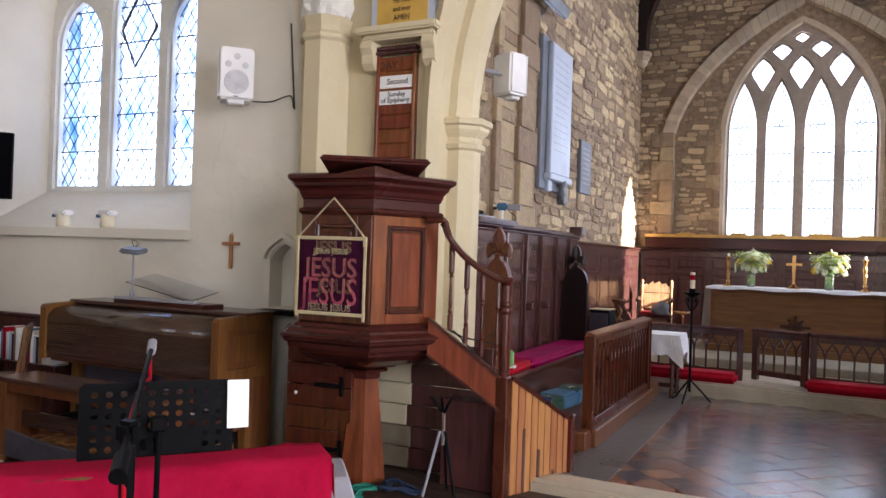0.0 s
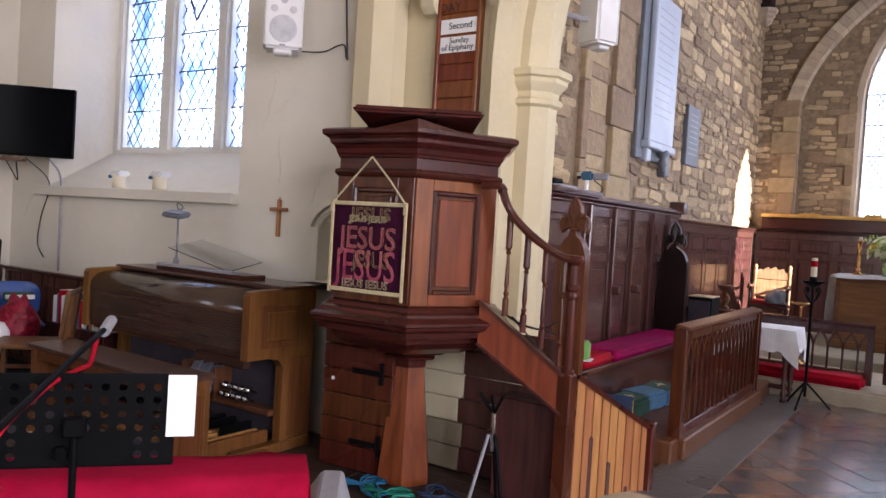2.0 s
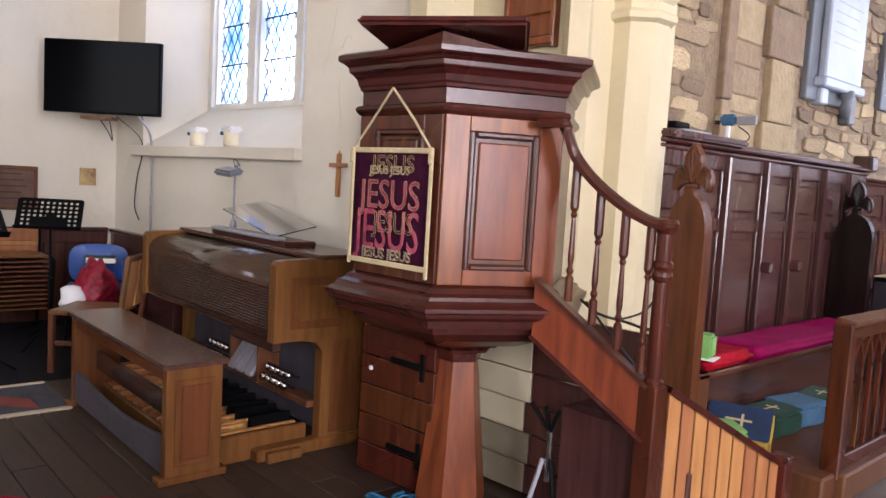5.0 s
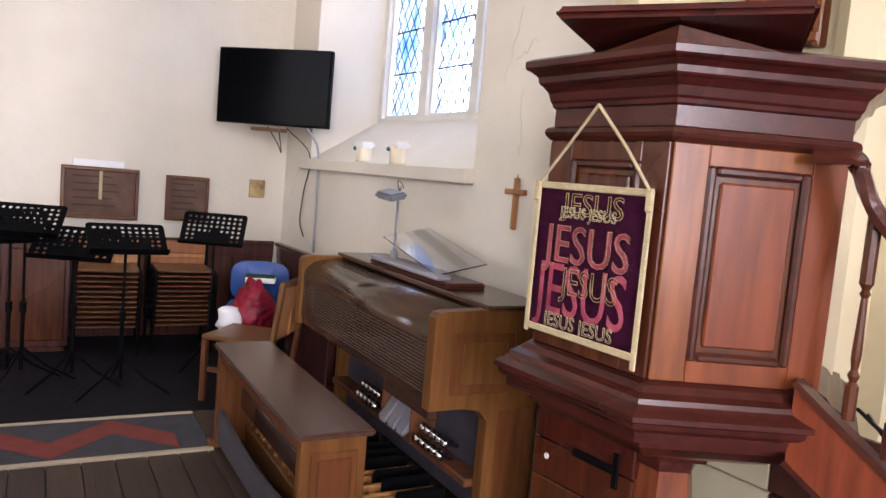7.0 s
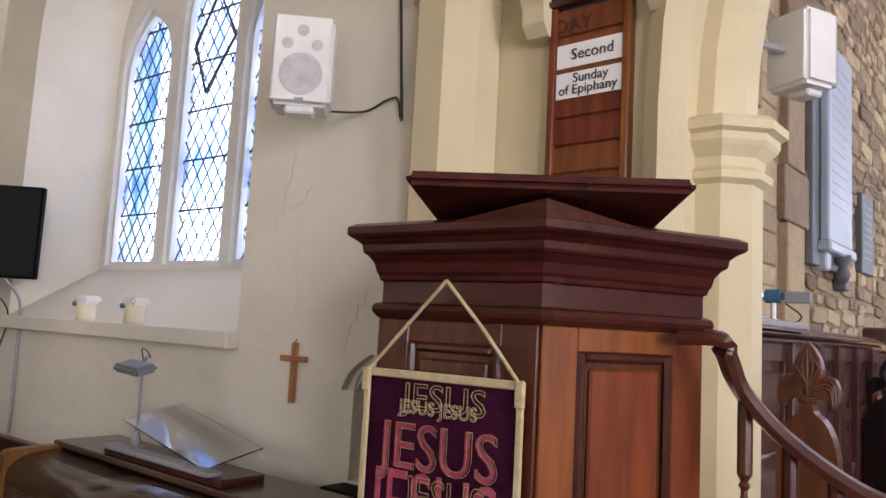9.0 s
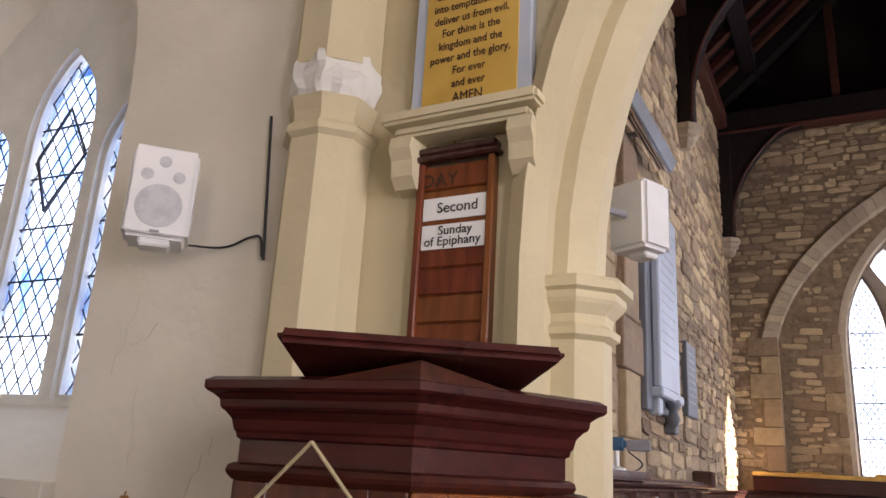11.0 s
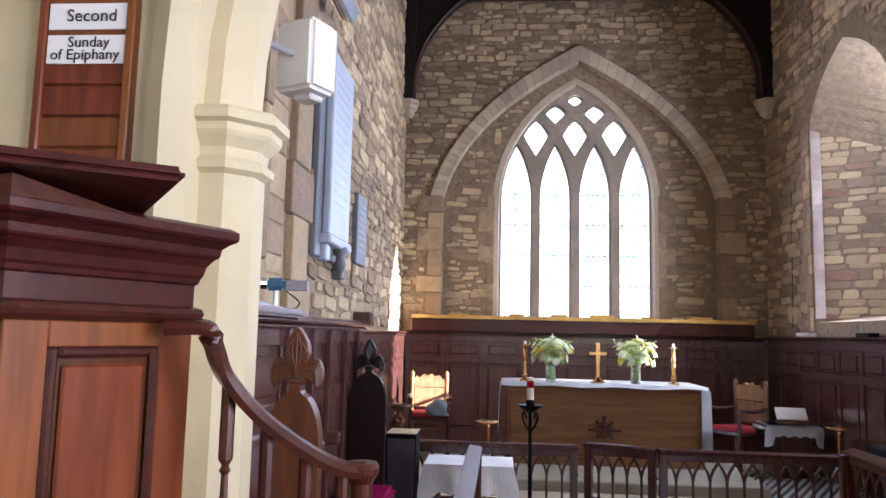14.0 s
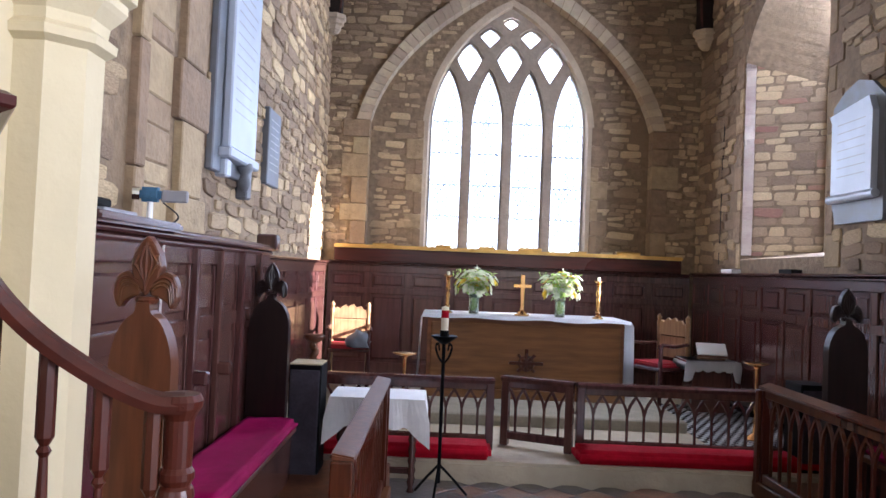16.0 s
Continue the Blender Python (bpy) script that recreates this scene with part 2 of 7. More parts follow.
M_yellow = material("yellow_petal", (0.75, 0.58, 0.06), 0.7, 0, ((0.65, 0.45, 0.04),), 30)
M_wax = material("ivory_wax", (0.78, 0.72, 0.55), 0.5, 0, ((0.7, 0.62, 0.45),), 12)
M_floor = material("worn_floor_board", (0.045, 0.026, 0.019), 0.5, 0, ((0.028, 0.016, 0.012), (0.062, 0.038, 0.029)), 4, (0.8, 9, 9), 0.15, 9, 0.0, 0.25, spec=0.3)
M_carpet = material("slate_grey_carpet", (0.045, 0.045, 0.055), 0.95, 0, ((0.035, 0.035, 0.042),), 60, bump=0.4, bump_scale=200)
M_darkcarpet = material("near_black_carpet", (0.012, 0.011, 0.014), 0.95, 0, ((0.008, 0.007, 0.009), (0.017, 0.015, 0.018)), 40, bump=0.4, bump_scale=200, spec=0.1)
M_carpetred = material("brick_red_carpet_figure", (0.21, 0.035, 0.025), 0.95, 0, ((0.17, 0.03, 0.02),), 60, bump=0.4, bump_scale=200)
M_tile_r = material("red_quarry_tile", (0.20, 0.085, 0.055), 0.2, 0, ((0.14, 0.06, 0.045), (0.24, 0.11, 0.07)), 9, bump=0.1, coat=0.4, random_piece=0.2)
M_tile_b = material("black_quarry_tile", (0.032, 0.033, 0.045), 0.18, 0, ((0.048, 0.047, 0.058),), 9, bump=0.1, coat=0.45, random_piece=0.25)
M_tile_w = material("pale_patterned_tile", (0.42, 0.42, 0.40), 0.4, 0, ((0.35, 0.35, 0.34),), 9, random_piece=0.15)
M_stonefloor = material("worn_stone_step", (0.45, 0.38, 0.27), 0.7, 0, ((0.38, 0.31, 0.22), (0.33, 0.28, 0.2)), 8, bump=0.3, bump_scale=30)
M_carpetcream = material("cream_step_carpet", (0.31, 0.27, 0.20), 0.95, 0, ((0.26, 0.23, 0.17),), 50, bump=0.3, bump_scale=150)
M_border = material("grey_ledger_stone", (0.115, 0.10, 0.095), 0.3, 0, ((0.08, 0.07, 0.068), (0.14, 0.12, 0.11)), 8, bump=0.2, bump_scale=30)
M_crack = material("crack_shadow", (0.66, 0.61, 0.52), 0.9)
M_cable = material("cable_rubber", (0.02, 0.02, 0.022), 0.5)
M_cablegreen = material("green_cable", (0.005, 0.20, 0.14), 0.5)
M_cableblue = material("blue_cable", (0.01, 0.12, 0.25), 0.5)
M_lead = material("lead_came", (0.045, 0.05, 0.06), 0.6, 0.3)
M_icon = material("gilt_icon", (0.35, 0.22, 0.07), 0.5, 0, ((0.12, 0.07, 0.04), (0.5, 0.36, 0.16)), 25)
M_chalk = material("dark_brown_noticeboard", (0.13, 0.065, 0.042), 0.7, 0, ((0.085, 0.042, 0.03),), 12)
M_cushred = material("red_seat_pad", (0.40, 0.01, 0.02), 0.8, 0, ((0.3, 0.008, 0.015),), 20)
M_nave_ceil = material("nave_ceiling_plaster", (0.62, 0.58, 0.5), 0.9, 0, ((0.56, 0.52, 0.44),), 3)


def glass_material(name, low, high):
    m = bpy.data.materials.new(name)
    m.use_nodes = True
    n, l = m.node_tree.nodes, m.node_tree.links
    n.remove(n["Principled BSDF"])
    tr, gl, mx = n.new("ShaderNodeBsdfTransparent"), n.new("ShaderNodeBsdfGlossy"), n.new("ShaderNodeMixShader")
    no = n.new("ShaderNodeTexNoise")
    no.inputs["Scale"].default_value = 5
    ramp = n.new("ShaderNodeValToRGB")
    ramp.color_ramp.elements[0].color, ramp.color_ramp.elements[1].color = (*low, 1), (*high, 1)
    ramp.color_ramp.elements[0].position, ramp.color_ramp.elements[1].position = 0.35, 0.6
    l.new(no.outputs[0], ramp.inputs[0]), l.new(ramp.outputs[0], tr.inputs[0])
    gl.inputs["Roughness"].default_value = 0.1
    mx.inputs[0].default_value = 0.04
    l.new(tr.outputs[0], mx.inputs[1]), l.new(gl.outputs[0], mx.inputs[2])
    l.new(mx.outputs[0], n["Material Output"].inputs[0])
    return m


def clear_material(name, colour, rough=0.05, through_it=1.0):
    m = bpy.data.materials.new(name)
    m.use_nodes = True
    p = m.node_tree.nodes["Principled BSDF"]
    p.inputs["Base Color"].default_value = (*colour, 1)
    p.inputs["Roughness"].default_value, p.inputs["Transmission Weight"].default_value = rough, through_it
    p.inputs["IOR"].default_value = 1.55
    return m


# grey tint dims the window lamps seen through the panes
M_glass = glass_material("lamp_dimming_glass", (0.26, 0.29, 0.32), (0.42, 0.43, 0.45))
# blue and white patches put the sky's colours into the glass tint
M_glass_blue = glass_material("sky_tinted_glass", (0.27, 0.42, 0.72), (0.95, 0.98, 1.0))
for mt in (M_leaf, M_petal, M_yellow):
    nt = mt.node_tree
    tl, mx = nt.nodes.new("ShaderNodeBsdfTranslucent"), nt.nodes.new("ShaderNodeMixShader")
    nt.links.new(nt.nodes["Principled BSDF"].inputs["Base Color"].links[0].from_socket, tl.inputs[0])
    mx.inputs[0].default_value = 0.5
    nt.links.new(nt.nodes["Principled BSDF"].outputs[0], mx.inputs[1])
    nt.links.new(tl.outputs[0], mx.inputs[2])
    nt.links.new(mx.outputs[0], nt.nodes["Material Output"].inputs[0])
M_vase = clear_material("clear_vase_glass", (0.88, 1.0, 0.80), 0.12, 0.85)
M_acrylic = clear_material("clear_acrylic", (0.92, 0.95, 1.0))

# ---------- mesh helpers ----------


def thing(name, x=0, y=0, z=0, rz=0, label="", category="", group=""):
    e = new(name)
    e.empty_display_size = 0.1
    e.matrix_basis = pose(x, y, z, 0, 0, rz)
    return tagged(e, label, category, group)


def part(name, bm, mat, parent=None, label="", smooth=False, kind="", category="", group=""):
    bmesh.ops.recalc_face_normals(bm, faces=bm.faces)
    me = bpy.data.meshes.new(name)
    bm.to_mesh(me)
    bm.free()
    me.materials.append(mat)
    if smooth:
        me.polygons.foreach_set("use_smooth", [True] * len(me.polygons))
    ob = new(name, me)
    if parent:
        ob.parent = parent
    return tagged(ob, label, category, group, kind)


def setting(name, bm, mat, label="", category="", smooth=False):
    return part(name, bm, mat, None, label, smooth, "structure", category)


def BM():
    return bmesh.new()


def box(bm, x0, x1, y0, y1, z0, z1, m=None):
    vs = [bm.verts.new((x, y, z)) for z in (z0, z1) for y in (y0, y1) for x in (x0, x1)]
    for f in ((0, 1, 3, 2), (4, 6, 7, 5), (0, 4, 5, 1), (2, 3, 7, 6), (0, 2, 6, 4), (1, 5, 7, 3)):
        bm.faces.new([vs[i] for i in f])
    if m is not None:
        bmesh.ops.transform(bm, matrix=m, verts=vs)
    return vs


def bevel(bm, w, seg=1):
    bmesh.ops.bevel(bm, geom=list(bm.edges), offset=w, segments=seg, affect="EDGES", clamp_overlap=True)
    return bm


def bbox(x0, x1, y0, y1, z0, z1, w=0.004, seg=1, m=None):
    bm = BM()
    box(bm, x0, x1, y0, y1, z0, z1, m)
    return bevel(bm, w, seg)


def lathe(profile, n=16, at=(0, 0, 0), bm=None, turn=0.0, squash=1.0):
    """profile: (radius, height) pairs turned about z."""
    bm = bm or BM()
    rings = []
    for r, z in profile:
        rings.append([bm.verts.new((at[0] + r * math.cos(turn + 2 * math.pi * i / n), at[1] + squash * r * math.sin(turn + 2 * math.pi * i / n), at[2] + z)) for i in range(n)])
    for a, b in zip(rings, rings[1:]):
        for i in range(n):
            bm.faces.new((a[i], a[(i + 1) % n], b[(i + 1) % n], b[i]))
    bm.faces.new(rings[0][::-1]), bm.faces.new(rings[-1])
    return bm


def tube(points, r, n=8, bm=None, taper=None):
    bm = bm or BM()
    pts = [Vector(p) for p in points]
    rings = []
    side = None
    for i, p in enumerate(pts):
        d = (pts[min(i + 1, len(pts) - 1)] - pts[max(i - 1, 0)]).normalized()
        if side is None:
            side = d.orthogonal().normalized()
        side = (side - d * side.dot(d)).normalized()
        up = d.cross(side)
        rr = r if taper is None else r * taper[i]
        rings.append([bm.verts.new(p + rr * (math.cos(2 * math.pi * k / n) * side + math.sin(2 * math.pi * k / n) * up)) for k in range(n)])
    for a, b in zip(rings, rings[1:]):
        for k in range(n):
            bm.faces.new((a[k], a[(k + 1) % n], b[(k + 1) % n], b[k]))
    bm.faces.new(rings[0][::-1]), bm.faces.new(rings[-1])
    return bm


def sweep(points, section, bm=None, up=(0, 0, 1)):
    """section: (sideways, upward) outline carried along points."""
    bm = bm or BM()
    pts = [Vector(p) for p in points]
    rings = []
    for i, p in enumerate(pts):
        d = (pts[min(i + 1, len(pts) - 1)] - pts[max(i - 1, 0)]).normalized()
        s = d.cross(Vector(up)).normalized()
        u = s.cross(d)
        rings.append([bm.verts.new(p + a * s + b * u) for a, b in section])
    k = len(section)
    for a, b in zip(rings, rings[1:]):
        for j in range(k):
            bm.faces.new((a[j], a[(j + 1) % k], b[(j + 1) % k], b[j]))
    bm.faces.new(rings[0][::-1]), bm.faces.new(rings[-1])
    return bm


def to3(plane, u, v, d):
    return {"xz": (u, d, v), "yz": (d, u, v), "xy": (u, v, d)}[plane]


def plate(outer, holes, d0, d1, plane="xz", bm=None):
    """A flat outline with holes, given thickness from d0 to d1."""
    bm = bm or BM()
    edges, first = [], []
    for loop in [outer] + list(holes):
        vs = [bm.verts.new(to3(plane, u, v, d0)) for u, v in loop]
        first += vs
        edges += [bm.edges.new((vs[i], vs[(i + 1) % len(vs)])) for i in range(len(vs))]
    faces = [g for g in bmesh.ops.triangle_fill(bm, use_beauty=True, use_dissolve=False, edges=edges)["geom"] if isinstance(g, bmesh.types.BMFace)]
    ret = bmesh.ops.extrude_face_region(bm, geom=faces)
    moved = [g for g in ret["geom"] if isinstance(g, bmesh.types.BMVert)]
    bmesh.ops.translate(bm, verts=moved, vec=Vector(to3(plane, 0, 0, d1 - d0)))
    return bm


def loft(a, b, bm=None):
    """Faces between two closed outlines with the same number of points."""
    bm = bm or BM()
    va, vb = [bm.verts.new(p) for p in a], [bm.verts.new(p) for p in b]
    n = len(va)
    for i in range(n):
        bm.faces.new((va[i], va[(i + 1) % n], vb[(i + 1) % n], vb[i]))
    return bm


def arch(x0, x1, z0, spring, apex, n=9, ax=None):
    """A pointed-arched outline, anticlockwise from its bottom left."""
    c, w = (x0 + x1) / 2 if ax is None else ax, (x1 - x0) / 2
    rise = apex - spring
    pts = [(x0, z0), (x1, z0)]
    for i in range(n + 1):
        s = i / n
        if rise >= w:
            R = (w * w + rise * rise) / (2 * w)
            ang = s * math.asin(min(1, rise / R))
            pts.append((x1 - R + R * math.cos(ang), spring + R * math.sin(ang)))
        else:
            q = (1 - s) ** 2, 2 * s * (1 - s), s * s
            pts.append((q[0] * x1 + q[1] * (c + (x1 - c) * 0.83) + q[2] * c, q[0] * spring + q[1] * (spring + rise * 0.64) + q[2] * apex))
    left = [((x0 + x1) - x, z) for x, z in pts[2:-1]]
    return pts + left[::-1]


def blunt_arch(x0, x1, z0, spring, apex, n=12):
    """A wide pointed outline with long, nearly straight haunches."""
    c, w, rise = (x0 + x1) / 2, (x1 - x0) / 2, apex - spring
    pts = [(x0, z0), (x1, z0)]
    for i in range(n + 1):
        t = i / n
        pts.append((c + w * ((1 - t) ** 2 + 1.70 * t * (1 - t)), spring + rise * (1.16 * t * (1 - t) + t * t)))
    return pts + [(2 * c - x, z) for x, z in pts[2:-1]][::-1]


def inside(poly, x, z):
    hit, j = False, len(poly) - 1
    for i in range(len(poly)):
        (xi, zi), (xj, zj) = poly[i], poly[j]
        if (zi > z) != (zj > z) and x < (xj - xi) * (z - zi) / (zj - zi) + xi:
            hit = not hit
        j = i
    return hit


def text_mesh(name, words, size, mat, parent, m, align="CENTER", depth=0.001, label="", line=0.0):
    cu = bpy.data.curves.new(name, "FONT")
    cu.body, cu.size, cu.align_x, cu.extrude = words, size, align, depth
    cu.resolution_u = 3
    if line:
        cu.fill_mode, cu.extrude, cu.bevel_depth, cu.bevel_resolution = "NONE", 0.0, line, 0
    tmp = new("lettering", cu)
    me = bpy.data.meshes.new_from_object(tmp.evaluated_get(bpy.context.evaluated_depsgraph_get()))
    bpy.data.objects.remove(tmp)
    me.transform(m)
    me.materials.clear()
    me.materials.append(mat)
    ob = new(name, me)
    ob.parent = parent
    return tagged(ob, label)


def upright(x, y, z, rz=0):
    """Places lettering on a wall that faces -y (turned by rz about z)."""
    return pose(x, y, z, 90, 0, rz)


def lattice(poly, d, plane, cw, ch, r, bars=()):
    """Diamond lead cames and saddle bars inside an outline."""
    bm = BM()
    us, vs = [p[0] for p in poly], [p[1] for p in poly]
    u0, u1, v0, v1 = min(us), max(us), min(vs), max(vs)

    def strip(a, b, w):
        a, b = Vector(a), Vector(b)
        if (b - a).length < 0.01:
            return
        t = (b - a).normalized()
        nn = Vector((-t[1], t[0])) * w
        q = [a + nn, b + nn, b - nn, a - nn]
        lo = [bm.verts.new(to3(plane, p[0], p[1], d - w)) for p in q]
        hi = [bm.verts.new(to3(plane, p[0], p[1], d + w)) for p in q]
        bm.faces.new(lo[::-1]), bm.faces.new(hi)
        for i in range(4):
            bm.faces.new((lo[i], lo[(i + 1) % 4], hi[(i + 1) % 4], hi[i]))

    for sgn in (1, -1):
        k = -60
        while k < 60:
            c0 = u0 + k * cw
            run, steps = None, 70
            for i in range(steps + 1):
                v = v0 + (v1 - v0) * i / steps
                u = c0 + sgn * (v - v0) * cw / ch
                if inside(poly, u, v):
                    run = ((u, v), (u, v)) if run is None else (run[0], (u, v))
                elif run:
                    strip(*run, r)
                    run = None
            if run:
                strip(*run, r)
            k += 1
    for v in bars:
        row = [u0 + (u1 - u0) * i / 40 for i in range(41)]
        row = [u for u in row if inside(poly, u, v)]
        if len(row) > 1:
            strip((row[0], v), (row[-1], v), r * 1.6)
    return bm


def smooth_curve(pts, n=6):
    """Catmull-Rom through the points."""
    P = [Vector(p) for p in pts]
    P = [P[0] * 2 - P[1]] + P + [P[-1] * 2 - P[-2]]
    out = []
    for i in range(1, len(P) - 2):
        for k in range(n):
            t = k / n
            out.append(0.5 * (2 * P[i] + (P[i + 1] - P[i - 1]) * t + (2 * P[i - 1] - 5 * P[i] + 4 * P[i + 1] - P[i + 2]) * t * t + (3 * P[i] - P[i - 1] - 3 * P[i + 1] + P[i + 2]) * t ** 3))
    out.append(P[-2])
    return out

# ---------- nave shell ----------
bm = BM()
box(bm, -7.8, 5.0, -6.4, 3.46, -0.25, -0.02)
setting("floor_nave", bm, M_floor, "dark worn timber nave floor", "floor")
bm = BM()
box(bm, -7.8, 5.0, -6.4, 4.25, 6.2, 6.4)
setting("ceiling_nave", bm, M_nave_ceil, "plain plastered nave ceiling", "ceiling")

# the transept wall stands a little askew: built square at y = 3.3, then turned
SKEW = pose(-3.6, 3.365, 0, 0, 0, 2.7) @ pose(3.6, -3.3, 0)


def skewed(ob):
    ob.matrix_basis = SKEW @ ob.matrix_basis
    return ob


A_front = arch(-6.36, -4.01, 1.52, 3.3, 4.85, 10)
NICHE = arch(-3.25, -3.01, 0.98, 1.31, 1.43)
A_back = arch(-6.17, -4.13, 1.86, 3.3, 4.55, 10)
skewed(setting("wall_transept_east", plate([(-7.45, -0.2), (-2.88, -0.2), (-2.88, 6.2), (-7.45, 6.2)], [A_front, NICHE], 3.3, 3.95), M_white, "off-white painted plaster wall with patched cracks", "wall"))
bm = loft([(x, 3.302, z) for x, z in A_front], [(x, 3.78, z) for x, z in A_back])
skewed(setting("window_splay", bm, M_white, "splayed white window reveal with sloping sill", "window reveal"))
win1 = thing("window_1", -4.9, 3.7, 1.86, label="three-light leaded window with pale stone mullions", category="window")
tagged(win1, kind="structure")
win1.matrix_basis = SKEW.copy()
lightsA = [arch(-6.08, -5.56, 1.91, 3.2, 3.60), arch(-5.39, -4.88, 1.91, 3.45, 3.98), arch(-4.73, -4.22, 1.91, 3.2, 3.60)]
A_out = arch(-6.22, -4.09, 1.82, 3.3, 4.60, 10)
wide = [arch(a - 0.028, b + 0.028, 1.885, s, t) for a, b, s, t in ((-6.08, -5.56, 3.2, 3.64), (-5.39, -4.88, 3.45, 4.02), (-4.73, -4.22, 3.2, 3.64))]
part("mullion_frame", plate(A_out, wide, 3.77, 3.80), M_whitestone, win1)
part("inner_frame", plate(A_out, lightsA, 3.80, 3.88), M_whitestone, win1)
for lp in lightsA:
    g = part("pane", plate(lp, [], 3.845, 3.849), M_glass_blue, win1, "textured leaded glass")
    g.visible_shadow = False
    part("lead_lattice", lattice(lp, 3.838, "xz", 0.105, 0.155, 0.0032, [1.91 + 0.32 * k for k in range(1, 6)]), M_lead, win1)
bm = tube([(-5.34, 3.82, 3.30), (-5.135, 3.78, 2.95), (-4.93, 3.82, 3.30), (-5.135, 3.82, 3.62), (-5.34, 3.82, 3.30)], 0.011, 6)
part("vent_stay", bm, M_lead, win1)
bm = bbox(-6.46, -4.0, 3.235, 3.32, 1.438, 1.52, 0.006)
skewed(setting("window_ledge", bm, M_white, "long cream-painted shelf below the window", "window sill"))

random.seed(9)
for x0, z0, dx, dz, n in ((-3.80, 1.95, 0.10, 0.35, 9), (-3.72, 2.05, 0.16, 0.10, 8), (-3.62, 1.60, -0.02, 0.30, 8), (-3.35, 1.45, 0.12, 0.25, 8), (-6.75, 1.2, 0.2, 0.3, 9), (-3.25, 1.95, 0.14, -0.12, 7)):
    pts = [(x0 + dx * k / n + random.uniform(-0.012, 0.012), 3.2985, z0 + dz * k / n + random.uniform(-0.02, 0.02)) for k in range(n + 1)]
    skewed(setting("plaster_crack", tube(pts, 0.0013, 5), M_crack, "hairline crack in the plaster", "wall crack"))

# half-octagonal respond with a carved capital
OC = Vector((-2.885, 3.45, 0))


def octa(profile, c, n=8):
    return lathe(profile, n, (c[0], c[1], 0), turn=math.pi / 8)


resp = thing("respond_pier", label="cream limewashed half-octagonal pier with carved capital", category="pillar")
tagged(resp, kind="structure")
part("shaft", octa([(0.215, -0.05), (0.215, 0.45), (0.172, 0.52), (0.168, 2.84)], OC), M_plaster, resp)
part("necking", octa([(0.168, 2.83), (0.19, 2.85), (0.19, 2.875), (0.168, 2.90)], OC), M_plaster, resp)
part("capital_bell", octa([(0.165, 2.90), (0.168, 2.94), (0.18, 2.985), (0.185, 3.0)], OC), M_plaster, resp)
bm = octa([(0.17, 3.0), (0.18, 3.03), (0.185, 3.14), (0.17, 3.19)], OC)
bmesh.ops.subdivide_edges(bm, edges=list(bm.edges), cuts=3, use_grid_fill=True)
for v in bm.verts:
    v.co += Vector((noise.noise(v.co * 13), noise.noise(v.co * 13 + Vector((7, 3, 1))), noise.noise(v.co * 17 + Vector((2, 9, 4))))) * 0.028
part("carved_abacus", bm, M_whitestone, resp, "worn carved stone foliage")
part("upper_shaft", octa([(0.18, 3.15), (0.18, 6.2)], OC), M_plaster, resp)

# free-standing pier of the nave arcade
NC = (-2.755, 0.69)
pier = thing("nave_pier", label="cream limewashed octagonal pier of the nave arcade", category="pillar")
tagged(pier, kind="structure")
part("base", octa([(0.43, -0.05), (0.43, 0.22), (0.40, 0.27), (0.37, 0.31), (0.34, 0.36)], NC), M_plaster, pier)
part("shaft", octa([(0.305, 0.34), (0.305, 2.75)], NC), M_plaster, pier)
part("capital", octa([(0.318, 2.74), (0.35, 2.78), (0.345, 2.82), (0.33, 2.86), (0.36, 2.96), (0.43, 3.02), (0.43, 3.12), (0.40, 3.16)], NC), M_plaster, pier)
part("upper_shaft", octa([(0.33, 3.15), (0.33, 6.19)], NC), M_plaster, pier)
part("hook", tube(smooth_curve([(NC[0] + 0.24, NC[1] - 0.19, 1.43), (NC[0] + 0.27, NC[1] - 0.215, 1.42), (NC[0] + 0.27, NC[1] - 0.215, 1.39), (NC[0] + 0.25, NC[1] - 0.2, 1.38)], 4), 0.004, 6), M_lead, pier, "small iron hook")

# wall of the chancel arch
C_arch = arch(-2.06, 2.06, -0.2, 2.32, 5.0, 14)
outer = [(-2.9, 6.2), (-2.9, -0.2), (-2.06, -0.2)] + [p for p in C_arch[:1:-1]] + [(2.06, -0.2), (5.0, -0.2), (5.0, 6.2)]
setting("wall_chancel_arch", plate(outer, [], 3.53, 4.25), M_plaster, "cream limewashed wall with a pointed chancel arch", "wall")
# chamfered edge and inner order of the arch
ring = [p for p in C_arch[2:]]
path = [(x, 3.89, z) for x, z in ring]
oct_sec = [(0.15 * math.cos(math.pi / 8 + k * math.pi / 4), 0.15 * math.sin(math.pi / 8 + k * math.pi / 4)) for k in range(8)]
setting("arch_inner_order", sweep(path, oct_sec, up=(0, 1, 0)), M_plaster, "cream chamfered inner order of the arch", "arch")
setting("arch_chamfer", sweep([(2.06, 3.545, 0.0)] + [(x * 1.0, 3.545, z) for x, z in ring] + [(-2.06, 3.545, 0.0)], [(-0.07, -0.05), (0.0, 0.06), (0.07, -0.05), (0.0, -0.1)], up=(0, 1, 0)), M_plaster, "cream chamfer round the arch", "arch")
SC = (-2.03, 3.89)
sh = thing("arch_respond", label="cream limewashed shaft with moulded capital", category="pillar")
tagged(sh, kind="structure")
part("shaft", octa([(0.2, -0.05), (0.2, 0.25), (0.145, 0.33), (0.145, 2.12)], SC), M_plaster, sh)
part("necking", octa([(0.145, 2.11), (0.175, 2.125), (0.178, 2.15), (0.15, 2.17)], SC), M_plaster, sh)
